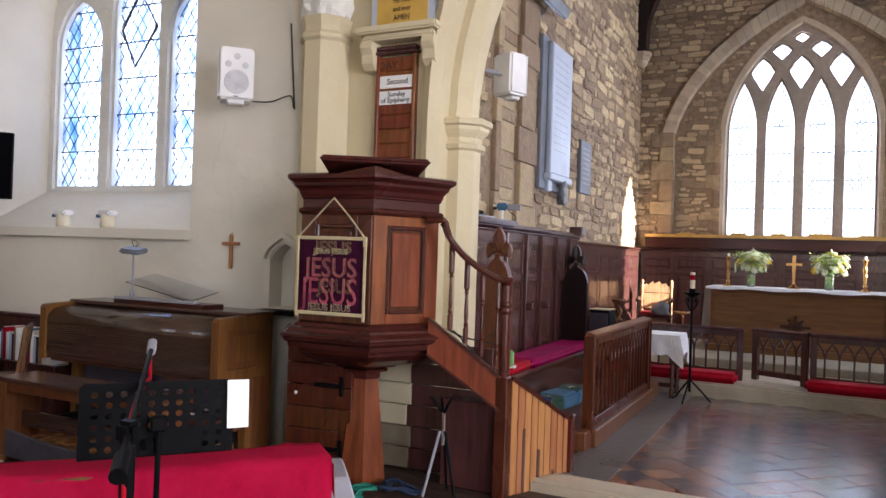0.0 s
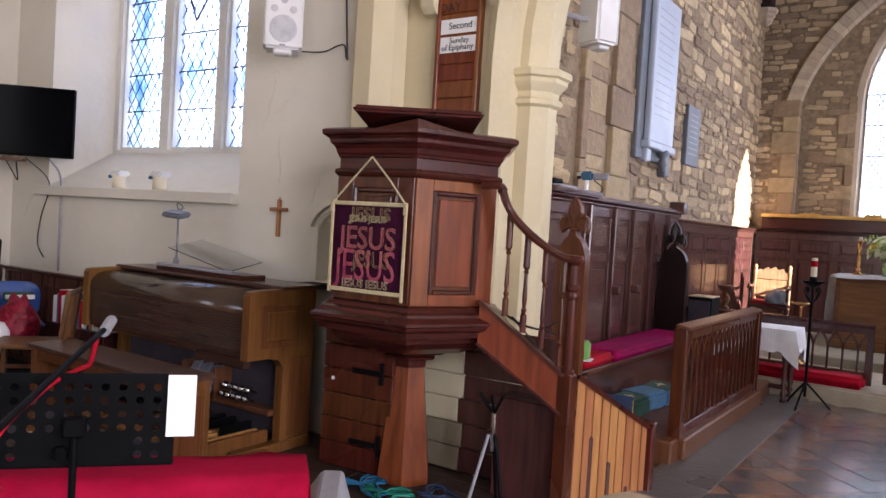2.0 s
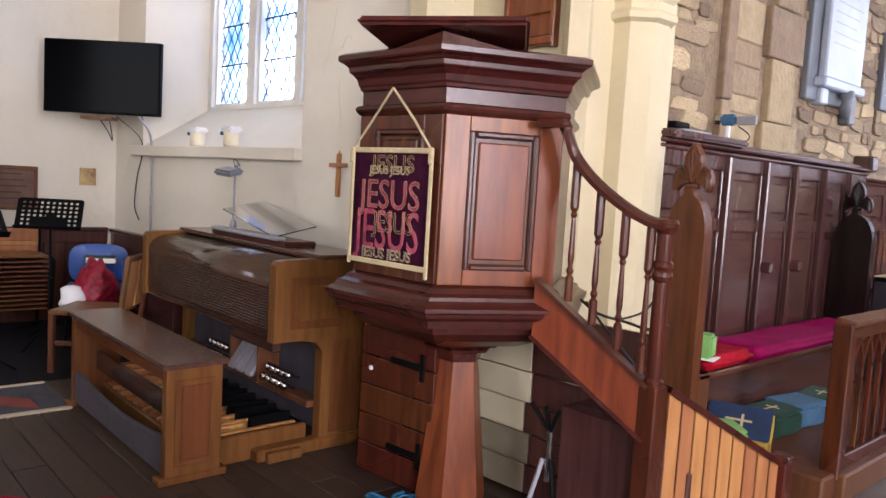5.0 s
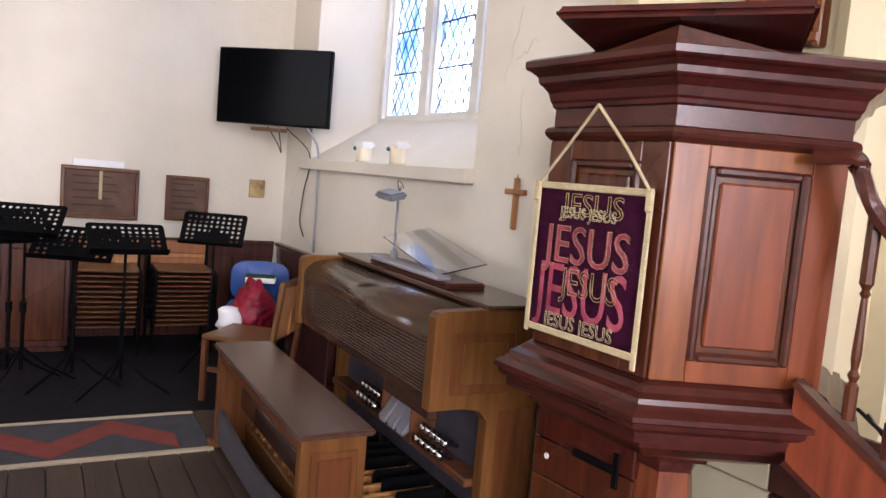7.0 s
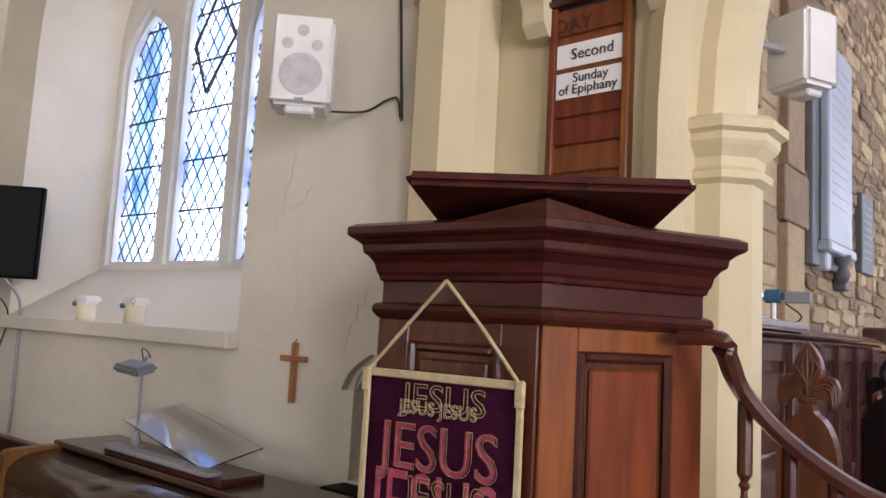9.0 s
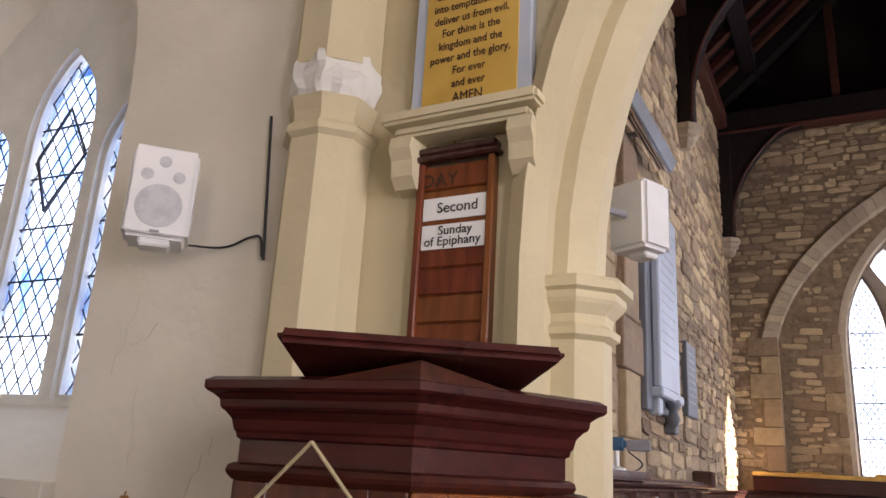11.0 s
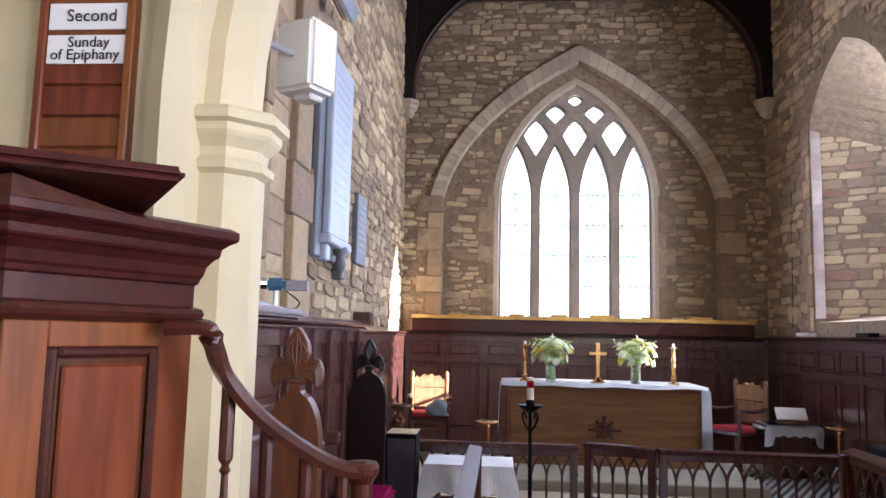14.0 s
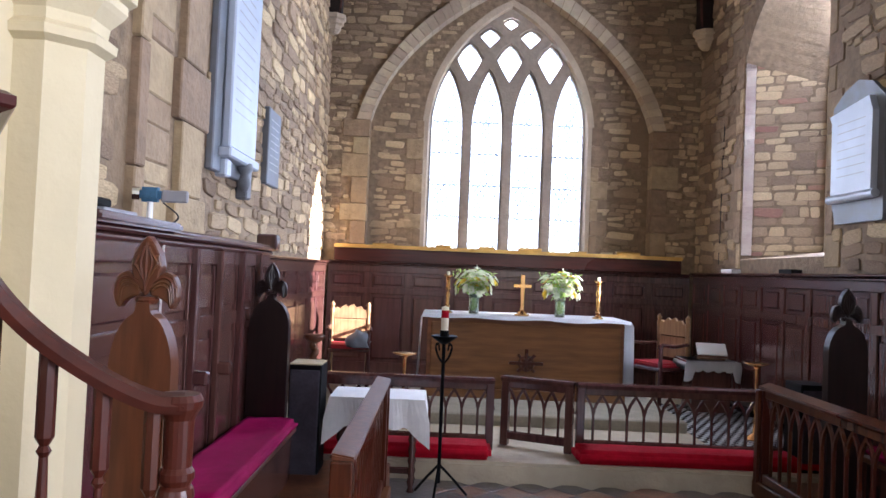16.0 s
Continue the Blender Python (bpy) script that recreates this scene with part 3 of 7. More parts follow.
part("capital", octa([(0.15, 2.17), (0.155, 2.2), (0.19, 2.235), (0.2, 2.25), (0.2, 2.275), (0.225, 2.285), (0.225, 2.315), (0.21, 2.33)], SC), M_plaster, sh)

bm = BM()
box(bm, -7.35, -6.93, -6.4, 3.35, -0.2, 6.2)
setting("wall_north", bm, M_white, "white painted plaster wall", "wall")
W_holes = [arch(1.2, 3.2, 1.5, 3.4, 4.6), arch(-3.6, -1.6, 1.5, 3.4, 4.6)]
setting("wall_west", plate([(-7.45, -0.2), (5.0, -0.2), (5.0, 6.2), (-7.45, 6.2)], W_holes, -6.4, -6.0), M_white, "white painted plaster wall", "wall")
S_holes = [arch(0.3, 2.3, 0.6, 3.3, 4.4), arch(-3.0, -1.0, 0.9, 3.3, 4.4)]
# unseen wall, added to keep low sun out of the south nave windows
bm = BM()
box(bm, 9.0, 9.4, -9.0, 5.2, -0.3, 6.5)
setting("neighbouring_wall", bm, M_ashlar, "unseen plain stone wall added outside to block the low sun", "wall")
setting("wall_south", plate([(-6.0, -0.2), (3.53, -0.2), (3.53, 6.2), (-6.0, 6.2)], S_holes, 4.5, 4.85, "yz"), M_white, "white painted plaster wall with two windows", "wall")


def dado(name, u0, u1, d, plane, z1, sign, count, label):
    """Low boarded panelling: backing, cap and boards."""
    e = thing(name, label=label, category="panelling")
    tagged(e, kind="structure")
    if name == "dado_east":
        skewed(e)

    def ext(a, b, d0, d1, z0, zz, w=0.003):
        lo, hi = min(d0, d1), max(d0, d1)
        return bbox(a, b, lo, hi, z0, zz, w) if plane == "xz" else bbox(lo, hi, a, b, z0, zz, w)

    part("backing", ext(u0, u1, d, d + sign * 0.02, 0, z1), M_darkoak, e)
    part("cap_rail", ext(u0, u1, d, d + sign * 0.055, z1, z1 + 0.035, 0.008), M_darkoak, e)
    part("skirting", ext(u0, u1, d + sign * 0.02, d + sign * 0.04, 0, 0.14), M_darkoak, e)
    part("top_rail", ext(u0, u1, d + sign * 0.02, d + sign * 0.035, z1 - 0.1, z1), M_darkoak, e)
    step = (u1 - u0) / count
    for i in range(count):
        part("board", ext(u0 + i * step + 0.004, u0 + (i + 1) * step - 0.004, d + sign * 0.02, d + sign * 0.03, 0.14, z1 - 0.1), M_darkoak, e)


dado("dado_east", -6.93, -3.3, 3.3, "xz", 0.75, -1, 24, "dark stained boarded dado along the wall")
dado("dado_north", -2.0, 3.14, -6.93, "yz", 0.76, 1, 30, "dark stained boarded dado along the wall")

# ---------- chancel shell ----------
ZC, ZS = 0.06, 0.20
bm = BM()
box(bm, -2.9, 2.9, 3.55, 11.9, -0.25, ZC - 0.03)
setting("floor_chancel", bm, M_mortar, "mortar bed of the chancel tiles", "floor")
setting("chancel_kerb", bbox(-1.82, 1.82, 3.42, 3.64, -0.1, ZC + 0.012, 0.02, 2), M_stonefloor, "worn pale stone kerb under the chancel arch", "step")
setting("tile_border", bbox(-1.22, -0.86, 3.6, 7.09, -0.05, ZC + 0.001, 0.004), M_border, "grey lettered stone border beside the tiles", "floor")
setting("sanctuary_step", bbox(-2.4, 2.4, 7.08, 11.3, ZC - 0.04, ZS, 0.02, 2), M_stonefloor, "worn pale stone sanctuary step", "step")
setting("altar_footpace", bbox(-1.45, 1.35, 8.35, 10.6, ZS - 0.01, ZS + 0.1, 0.012), M_carpetcream, "cream carpeted platform under the altar", "step")

bm = BM()
box(bm, -2.9, -2.4, 4.25, 11.95, -0.2, 6.45)
wallN = setting("wall_chancel_north", bm, M_mortar, "rubble stone chancel wall", "wall")
S_open = arch(8.12, 9.92, 1.80, 3.95, 4.70)
S_open_west = arch(4.75, 6.25, 1.86, 3.6, 4.6)
wallS = setting("wall_chancel_south", plate([(4.25, -0.2), (11.95, -0.2), (11.95, 6.45), (4.25, 6.45)], [S_open, S_open_west], 2.4, 3.2, "yz"), M_mortar, "rubble stone chancel wall with a lancet window", "wall")
S_glass = arch(8.42, 9.43, 1.90, 3.5, 4.42)
setting("chancel_window_splay", loft([(2.402, y, z) for y, z in S_open], [(3.07, y, z) for y, z in S_glass]), M_mortar, "splayed stone window reveal", "window reveal")
setting("chancel_window_splay_west", loft([(2.402, y, z) for y, z in S_open_west], [(3.07, y, z) for y, z in arch(4.98, 6.02, 1.93, 3.4, 4.3)]), M_mortar, "splayed stone window reveal", "window reveal")
win2 = thing("window_2", label="broad leaded lancet window in the chancel wall", category="window")
tagged(win2, kind="structure")
win4 = thing("window_4", label="leaded lancet window above the choir stalls", category="window")
tagged(win4, kind="structure")
for win, a, b, top in ((win2, 8.36, 9.49, 4.50), (win4, 4.92, 6.08, 4.36)):
    lp = arch(a + 0.11, b - 0.10, 1.98, 3.45, top - 0.15)
    part("tracery", plate(arch(a, b, 1.86, 3.5, top), [lp], 3.06, 3.14, "yz"), M_ashlar, win)
    g = part("pane", plate(lp, [], 3.105, 3.108, "yz"), M_glass, win)
    g.visible_shadow = False
    part("lead_lattice", lattice(lp, 3.10, "yz", 0.11, 0.16, 0.0035, [2.3, 2.65, 3.0, 3.4]), M_lead, win)

E_big = blunt_arch(-1.86, 1.79, -0.2, 3.45, 5.34, 12)
E_win = arch(-1.14, 1.02, 1.80, 3.35, 5.10, 12)
outerE = [(-2.9, 6.45), (-2.9, -0.2), (-1.86, -0.2)] + [p for p in E_big[:1:-1]] + [(1.79, -0.2), (2.9, -0.2), (2.9, 6.45)]
wallE = setting("wall_chancel_east", plate(outerE, [], 11.34, 11.5), M_mortar, "rubble stone east wall with a blind arch", "wall")
wallE2 = setting("wall_chancel_east_recess", plate([(-2.9, -0.2), (2.9, -0.2), (2.9, 6.45), (-2.9, 6.45)], [E_win], 11.5, 11.95), M_mortar, "rubble stone recess round the east window", "wall")
bm = plate([(-2.9, 6.40), (2.9, 6.40), (0, 9.05)], [], 11.34, 11.9)
# black timber colour stands for the darkness above the tie beam
setting("gable_east", bm, M_beam, "gable above the east wall, coloured dark for the shade under the roof", "wall")
bm = plate([(-2.9, 6.40), (2.9, 6.40), (0, 9.05)], [], 3.9, 4.25)
setting("gable_west", bm, M_plaster, "plastered gable above the chancel arch", "wall")

win3 = thing("window_3", label="four-light leaded east window with intersecting stone tracery", category="window")
tagged(win3, kind="structure")
E_l = [arch(-1.065, -0.665, 1.85, 3.45, 4.22), arch(-0.535, -0.135, 1.85, 3.45, 4.22), arch(0.005, 0.405, 1.85, 3.45, 4.22), arch(0.545, 0.945, 1.85, 3.45, 4.22)]


def diamond(cx, cz, w, h):
    return [(cx, cz - h), (cx + w * 0.62, cz - h * 0.35), (cx + w, cz + 0.15 * h), (cx + w * 0.5, cz + h * 0.7), (cx, cz + h), (cx - w * 0.5, cz + h * 0.7), (cx - w, cz + 0.15 * h), (cx - w * 0.62, cz - h * 0.35)]


E_d = [diamond(-0.60, 4.33, 0.165, 0.25), diamond(-0.065, 4.33, 0.165, 0.25), diamond(0.475, 4.33, 0.165, 0.25), diamond(-0.335, 4.66, 0.135, 0.12), diamond(0.205, 4.66, 0.135, 0.12), diamond(-0.065, 4.85, 0.09, 0.065)]


def grow(poly, k):
    cx, cz = sum(p[0] for p in poly) / len(poly), sum(p[1] for p in poly) / len(poly)
    return [(x + k * (1 if x > cx + 1e-3 else -1 if x < cx - 1e-3 else 0), z + k * (1 if z > cz else -1)) for x, z in poly]


E_out = arch(-1.18, 1.06, 1.76, 3.35, 5.16, 12)
part("outer_tracery", plate(E_out, [grow(h, 0.022) for h in E_l + E_d], 11.56, 11.61), M_tracery, win3)
part("inner_tracery", plate(E_out, E_l + E_d, 11.61, 11.70), M_tracery, win3)
part("window_arch_moulding", sweep([(x, 11.53, z) for x, z in E_win[1:] + E_win[:1]], [(-0.05, -0.04), (0.03, -0.03), (0.05, 0.03), (-0.02, 0.05)], up=(0, 1, 0)), M_ashlar, win3)
for lp in E_l + E_d:
    g = part("pane", plate(lp, [], 11.655, 11.658), M_glass, win3)
    g.visible_shadow = False
for lp in E_l:
    part("lead_lattice", lattice(lp, 11.65, "xz", 0.075, 0.11, 0.004, [1.85 + 0.42 * k for k in range(1, 5)]), M_lead, win3)

# ---------- panelling ----------


def panelling(name, u0, u1, d, plane, sign, z0, z1, bays, label, mid=0.76, mat=M_darkoak):
    """Framed panelling: rails, stiles and two raised panels a bay. d: the wall face it stands on; sign: the way it faces."""
    e = thing(name, label=label, category="panelling")
    tagged(e, kind="structure")

    def ext(a, b, p0, p1, za, zb, w=0.004):
        lo, hi = sorted((d + sign * p0, d + sign * p1))
        return bbox(a, b, lo, hi, za, zb, w) if plane == "xz" else bbox(lo, hi, a, b, za, zb, w)

    part("backing", ext(u0, u1, 0.0, 0.06, z0, z1), mat, e)
    zm = z0 + (z1 - z0) * mid
    part("plinth", ext(u0, u1, 0.06, 0.10, z0, z0 + 0.16, 0.008), mat, e)
    part("middle_rail", ext(u0, u1, 0.06, 0.082, zm - 0.05, zm + 0.03, 0.006), mat, e)
    part("top_rail", ext(u0, u1, 0.06, 0.084, z1 - 0.11, z1, 0.006), mat, e)
    part("cornice", ext(u0, u1, 0.03, 0.13, z1, z1 + 0.025, 0.01), mat, e)
    part("cornice_bead", ext(u0, u1, 0.06, 0.105, z1 - 0.03, z1 - 0.002, 0.01), mat, e)
    edges = bays if isinstance(bays, list) else [u0 + (u1 - u0) * i / bays for i in range(bays + 1)]
    for a in edges:
        part("stile", ext(max(u0, a - 0.05), min(u1, a + 0.05), 0.06, 0.08, z0 + 0.16, z1 - 0.11), mat, e)
    for a, b in zip(edges, edges[1:]):
        for za, zb in ((z0 + 0.20, zm - 0.09), (zm + 0.065, z1 - 0.15)):
            part("panel", ext(a + 0.075, b - 0.075, 0.055, 0.078, za, zb, 0.014), mat, e)
    return e


panelling("panelling_east", -2.30, 2.30, 11.34, "xz", -1, ZS, 1.60, 9, "dark oak panelling behind the altar")
setting("gilt_shelf", bbox(-2.22, 2.16, 11.10, 11.36, 1.79, 1.835, 0.012, 2), M_gold, "gilt-edged shelf above the altar panelling", "shelf")
setting("shelf_board", bbox(-2.22, 2.16, 11.16, 11.36, 1.625, 1.79, 0.006), M_mahog_h, "dark wooden board under the gilt shelf", "shelf")
for k, (xx, w) in enumerate(((-1.75, 0.28), (-0.95, 0.2), (0.1, 0.3), (0.75, 0.22), (-0.4, 0.2), (1.35, 0.3))):
    setting("gilt_cresting", bbox(xx, xx + w, 11.2, 11.24, 1.835, 1.86 + 0.008 * (k % 3), 0.01), M_gold, "broken gilt cresting on the shelf", "trim")
panelling("panelling_north", 7.02, 11.2, -2.4, "yz", 1, ZC, 1.585, 7, "dark oak wall panelling")
panelling("panelling_south", 4.3, 11.2, 2.4, "yz", -1, ZC, 1.62, 14, "dark oak wall panelling")
stallback = panelling("stall_back", 4.20, 7.0, -2.16, "yz", 1, 0.19, 1.625, [4.20, 4.93, 5.40, 5.80, 6.24, 6.66, 7.0], "dark oak panelled back of the choir stalls", 0.72)
for y in (4.93, 5.40, 5.80, 6.24, 6.66):
    part("pilaster_strip", bbox(-2.085, -2.045, y - 0.03, y + 0.03, 0.5, 1.60, 0.008), M_darkoak, stallback)
part("arm_bracket", bbox(-2.06, -1.98, 5.37, 5.43, 0.93, 1.0, 0.012), M_darkoak, stallback)
part("arm_bracket", bbox(-2.06, -1.98, 5.77, 5.83, 0.93, 1.0, 0.012), M_darkoak, stallback)
part("wide_top", bbox(-2.4, -2.0, 4.2, 5.0, 1.65, 1.69, 0.012, 2), M_darkoak, stallback)
part("top_board", bbox(-2.4, -2.06, 5.0, 7.0, 1.645, 1.668, 0.008), M_darkoak, stallback)
part("end_panel", bbox(-2.4, -2.1, 4.195, 4.23, 0.06, 1.648, 0.006), M_darkoak, stallback)
part("end_block", bbox(-2.16, -2.02, 6.93, 7.05, 1.63, 1.74, 0.012), M_darkoak, stallback)

# ---------- roof ----------
for s, nm in ((-1, "roof_north"), (1, "roof_south")):
    bm = BM()
    vs = [bm.verts.new(p) for p in ((s * 3.0, 4.25, 6.30), (s * 3.0, 11.9, 6.30), (0, 11.9, 9.0), (0, 4.25, 9.0))]
    bm.faces.new(vs)
    bmesh.ops.solidify(bm, geom=bm.faces, thickness=0.08)
    setting(nm, bm, M_beam, "dark boarded roof slope", "ceiling")


def truss(y, zc, zt):
    """zc: foot of the wall posts; zt: underside of the tie beam."""
    e = thing("roof_truss", label="dark timber roof truss with curved braces", category="roof truss", group="roof trusses")
    part("tie_beam", bbox(-2.39, 2.39, y - 0.11, y + 0.11, zt + 0.03, zt + 0.31, 0.02), M_beam, e)
    part("tie_moulding", bbox(-2.39, 2.39, y - 0.125, y + 0.125, zt, zt + 0.03, 0.01), M_beamred, e)
    part("king_post", bbox(-0.05, 0.05, y - 0.05, y + 0.05, zt + 0.31, 8.7, 0.008), M_beamred, e)
    for s in (-1, 1):
        h = zt - zc
        curve = smooth_curve([(2.26, 0, zc + 0.02), (2.22, 0, zc + 0.33 * h), (2.04, 0, zc + 0.64 * h), (1.66, 0, zc + 0.94 * h), (1.35, 0, zt)], 4)
        brace = [(s * 2.36, zc + 0.02)] + [(s * p.x, p.z) for p in curve] + [(s * 2.36, zt)]
        part("curved_brace", plate(brace if s > 0 else brace[::-1], [], y - 0.08, y + 0.08), M_beam, e)
        part("brace_bead", tube([(s * p.x, y - 0.085, p.z) for p in curve], 0.018, 6), M_beamred, e)
        part("wall_post", bbox(min(s * 2.24, s * 2.395), max(s * 2.24, s * 2.395), y - 0.1, y + 0.1, zc, zt + 0.05, 0.01), M_beam, e)
        part("principal_rafter", sweep([(s * 2.7, y, 6.36), (0, y, 8.78)], [(-0.1, -0.1), (0.1, -0.1), (0.1, 0.1), (-0.1, 0.1)], up=(0, 1, 0)), M_beam, e)
        part("queen_post", bbox(s * 0.95 - 0.05, s * 0.95 + 0.05, y - 0.05, y + 0.05, zt + 0.31, 7.8, 0.008), M_beamred, e)
        c = thing("corbel", s * 2.34, y, zc - 0.23, label="moulded pale stone corbel under the roof post", category="corbel", group="stone corbels")
        tagged(c, kind="structure")
        part("block", lathe([(0.05, 0), (0.09, 0.05), (0.10, 0.1), (0.13, 0.12), (0.13, 0.16), (0.16, 0.18), (0.16, 0.23)], 8, turn=math.pi / 8), M_ashlar, c)


truss(11.05, 4.68, 6.12)
truss(8.25, 5.0, 6.62)
for s in (-1, 1):
    part("wall_plate", bbox(min(s * 2.26, s * 2.42), max(s * 2.26, s * 2.42), 4.26, 11.33, 6.20, 6.44, 0.012), M_beamred, None, "dark red-brown timber wall plate", category="roof beam", group="wall plates", kind="structure")
    for f in (0.33, 0.68):
        x, z = s * 2.9 * (1 - f), 6.35 + 2.6 * f
        part("purlin", bbox(x - 0.09, x + 0.09, 4.25, 11.35, z - 0.24, z - 0.04, 0.01), M_beam, None, "dark timber purlin", category="roof beam", group="purlins", kind="structure")
    y = 4.5
    while y < 11.3:
        part("rafter", sweep([(s * 2.9, y, 6.30), (s * 0.02, y, 8.88)], [(-0.045, -0.06), (0.045, -0.06), (0.045, 0.06), (-0.045, 0.06)], up=(0, 1, 0)), M_beamred, None, "dark timber rafter", category="roof beam", group="rafters", kind="structure")
        y += 0.42

# ---------- pulpit ----------
PC = Vector((-2.253, 3.105, 0))
PA = [radians(304 + 60 * k) for k in range(6)]


def hexa(profile, name, mat, parent, label=""):
    bm = lathe(profile, 6, (0, 0, 0), turn=PA[0])
    return part(name, bm, mat, parent, label)


pulpit = thing("pulpit", PC.x, PC.y, 0, label="polished mahogany hexagonal pulpit with moulded cornice on a tapered stem", category="pulpit")
hexa([(0.455, 0.96), (0.455, 1.66)], "body", M_mahog, pulpit)
hexa([(0.47, 1.60), (0.485, 1.612), (0.49, 1.622), (0.485, 1.634), (0.47, 1.64)], "strap_moulding", M_mahog_h, pulpit)
hexa([(0.462, 1.64), (0.462, 1.692), (0.472, 1.697), (0.475, 1.708), (0.482, 1.715), (0.489, 1.738), (0.508, 1.756), (0.517, 1.76), (0.522, 1.766), (0.525, 1.782), (0.544, 1.794), (0.560, 1.80), (0.567, 1.806), (0.567, 1.824), (0.545, 1.834)], "cornice", M_mahog_h, pulpit)
hexa([(0.44, 0.82), (0.53, 0.835), (0.535, 0.862), (0.55, 0.868), (0.562, 0.878), (0.566, 0.892), (0.578, 0.898), (0.578, 0.912), (0.55, 0.925), (0.535, 0.935), (0.53, 0.948), (0.50, 0.958), (0.485, 0.975), (0.46, 0.985)], "base_moulding", M_mahog_h, pulpit)
hexa([(0.20, 0.70), (0.215, 0.712), (0.30, 0.726), (0.405, 0.765), (0.455, 0.80), (0.46, 0.825)], "underside", M_mahog_h, pulpit)
hexa([(0.10, 0.62), (0.105, 0.655), (0.15, 0.668), (0.155, 0.68), (0.12, 0.69), (0.20, 0.71)], "stem_capital", M_mahog_h, pulpit)
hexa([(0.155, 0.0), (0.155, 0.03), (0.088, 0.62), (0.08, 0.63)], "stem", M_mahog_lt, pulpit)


def face_frame(k):
    """Local frame of face k: along it, up, and outwards."""
    a, b = Vector((0.455 * math.cos(PA[k]), 0.455 * math.sin(PA[k]), 0)), Vector((0.455 * math.cos(PA[(k + 1) % 6]), 0.455 * math.sin(PA[(k + 1) % 6]), 0))
    mid, along = (a + b) / 2, (b - a).normalized()
    out = Vector((mid.x, mid.y, 0)).normalized()
    return Matrix(((along.x, 0, out.x, mid.x), (along.y, 0, out.y, mid.y), (0, 1, 0, 0), (0, 0, 0, 1)))


def on_face(k, u0, u1, v0, v1, d0, d1, w=0.003):
    bm = bbox(u0, u1, v0, v1, d0, d1, w)
    bmesh.ops.transform(bm, matrix=face_frame(k), verts=bm.verts)
    return bm


for k in range(6):
    if k in (1, 2, 3):
        continue
    # face 0 gets the lighter wood: its daylight is put into the colour
    for u0, u1 in ((-0.228, -0.135), (0.135, 0.228)):
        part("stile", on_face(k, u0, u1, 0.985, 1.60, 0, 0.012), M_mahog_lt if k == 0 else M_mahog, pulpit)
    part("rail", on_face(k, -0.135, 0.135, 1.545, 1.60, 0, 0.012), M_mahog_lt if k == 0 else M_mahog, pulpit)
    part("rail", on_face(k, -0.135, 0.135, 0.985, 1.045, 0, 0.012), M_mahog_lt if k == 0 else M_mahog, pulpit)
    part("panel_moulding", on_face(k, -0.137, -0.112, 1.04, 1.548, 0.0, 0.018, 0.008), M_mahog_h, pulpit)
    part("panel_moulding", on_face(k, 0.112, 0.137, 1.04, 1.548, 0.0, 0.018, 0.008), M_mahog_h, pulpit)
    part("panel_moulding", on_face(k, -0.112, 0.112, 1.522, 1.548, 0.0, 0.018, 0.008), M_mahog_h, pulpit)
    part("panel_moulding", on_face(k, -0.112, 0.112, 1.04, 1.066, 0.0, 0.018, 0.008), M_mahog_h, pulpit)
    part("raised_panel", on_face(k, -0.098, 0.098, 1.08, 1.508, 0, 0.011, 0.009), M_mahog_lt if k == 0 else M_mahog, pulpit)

# book board and the wedge that carries it
bis = radians(304)
bx, by = math.cos(bis), math.sin(bis)
wv = BM()
c0 = [(0.578 * math.cos(PA[k]), 0.578 * math.sin(PA[k])) for k in (5, 0, 1)]
la = [c0[1][i] + (c0[0][i] - c0[1][i]) * 0.52 for i in (0, 1)]
ra = [c0[1][i] + (c0[2][i] - c0[1][i]) * 0.55 for i in (0, 1)]
pts = [wv.verts.new(p) for p in ((*[v * 0.975 for v in la], 1.817), (*[v * 0.975 for v in c0[1]], 1.815), (*[v * 0.975 for v in ra], 1.817), (c0[1][0] * 0.96, c0[1][1] * 0.96, 1.868), (0.1 * bx, 0.1 * by, 1.818))]
for f in ((0, 1, 3), (1, 2, 3), (0, 3, 4), (3, 2, 4), (0, 4, 2, 1)):
    wv.faces.new([pts[i] for i in f])
part("desk_wedge", wv, M_mahog_h, pulpit)
desk = bbox(-0.30, 0.30, -0.17, 0.17, -0.016, 0.016, 0.012, 3)
for v in desk.verts:
    if v.co.y < 0:
        v.co.x *= 0.84
mm = Matrix(((-by, bx, 0, bx * 0.43), (bx, by, 0, by * 0.43), (0, 0, 1, 1.868), (0, 0, 0, 1))) @ pose(0, 0, 0, 10, 0, 0)
bmesh.ops.transform(desk, matrix=mm, verts=desk.verts)
part("book_board", desk, M_mahog_h, pulpit, "dark sloping book board with rounded corners")

# boarded store below the pulpit
store = thing("under_pulpit_boarding", label="worn boarded enclosure under the pulpit, dark door with strap hinges", category="boarding")
door_at = pose(-2.52, 2.99, 0, 0, 0, 6)
cream_at = pose(-2.03, 3.40, 0, 0, 0, 3)
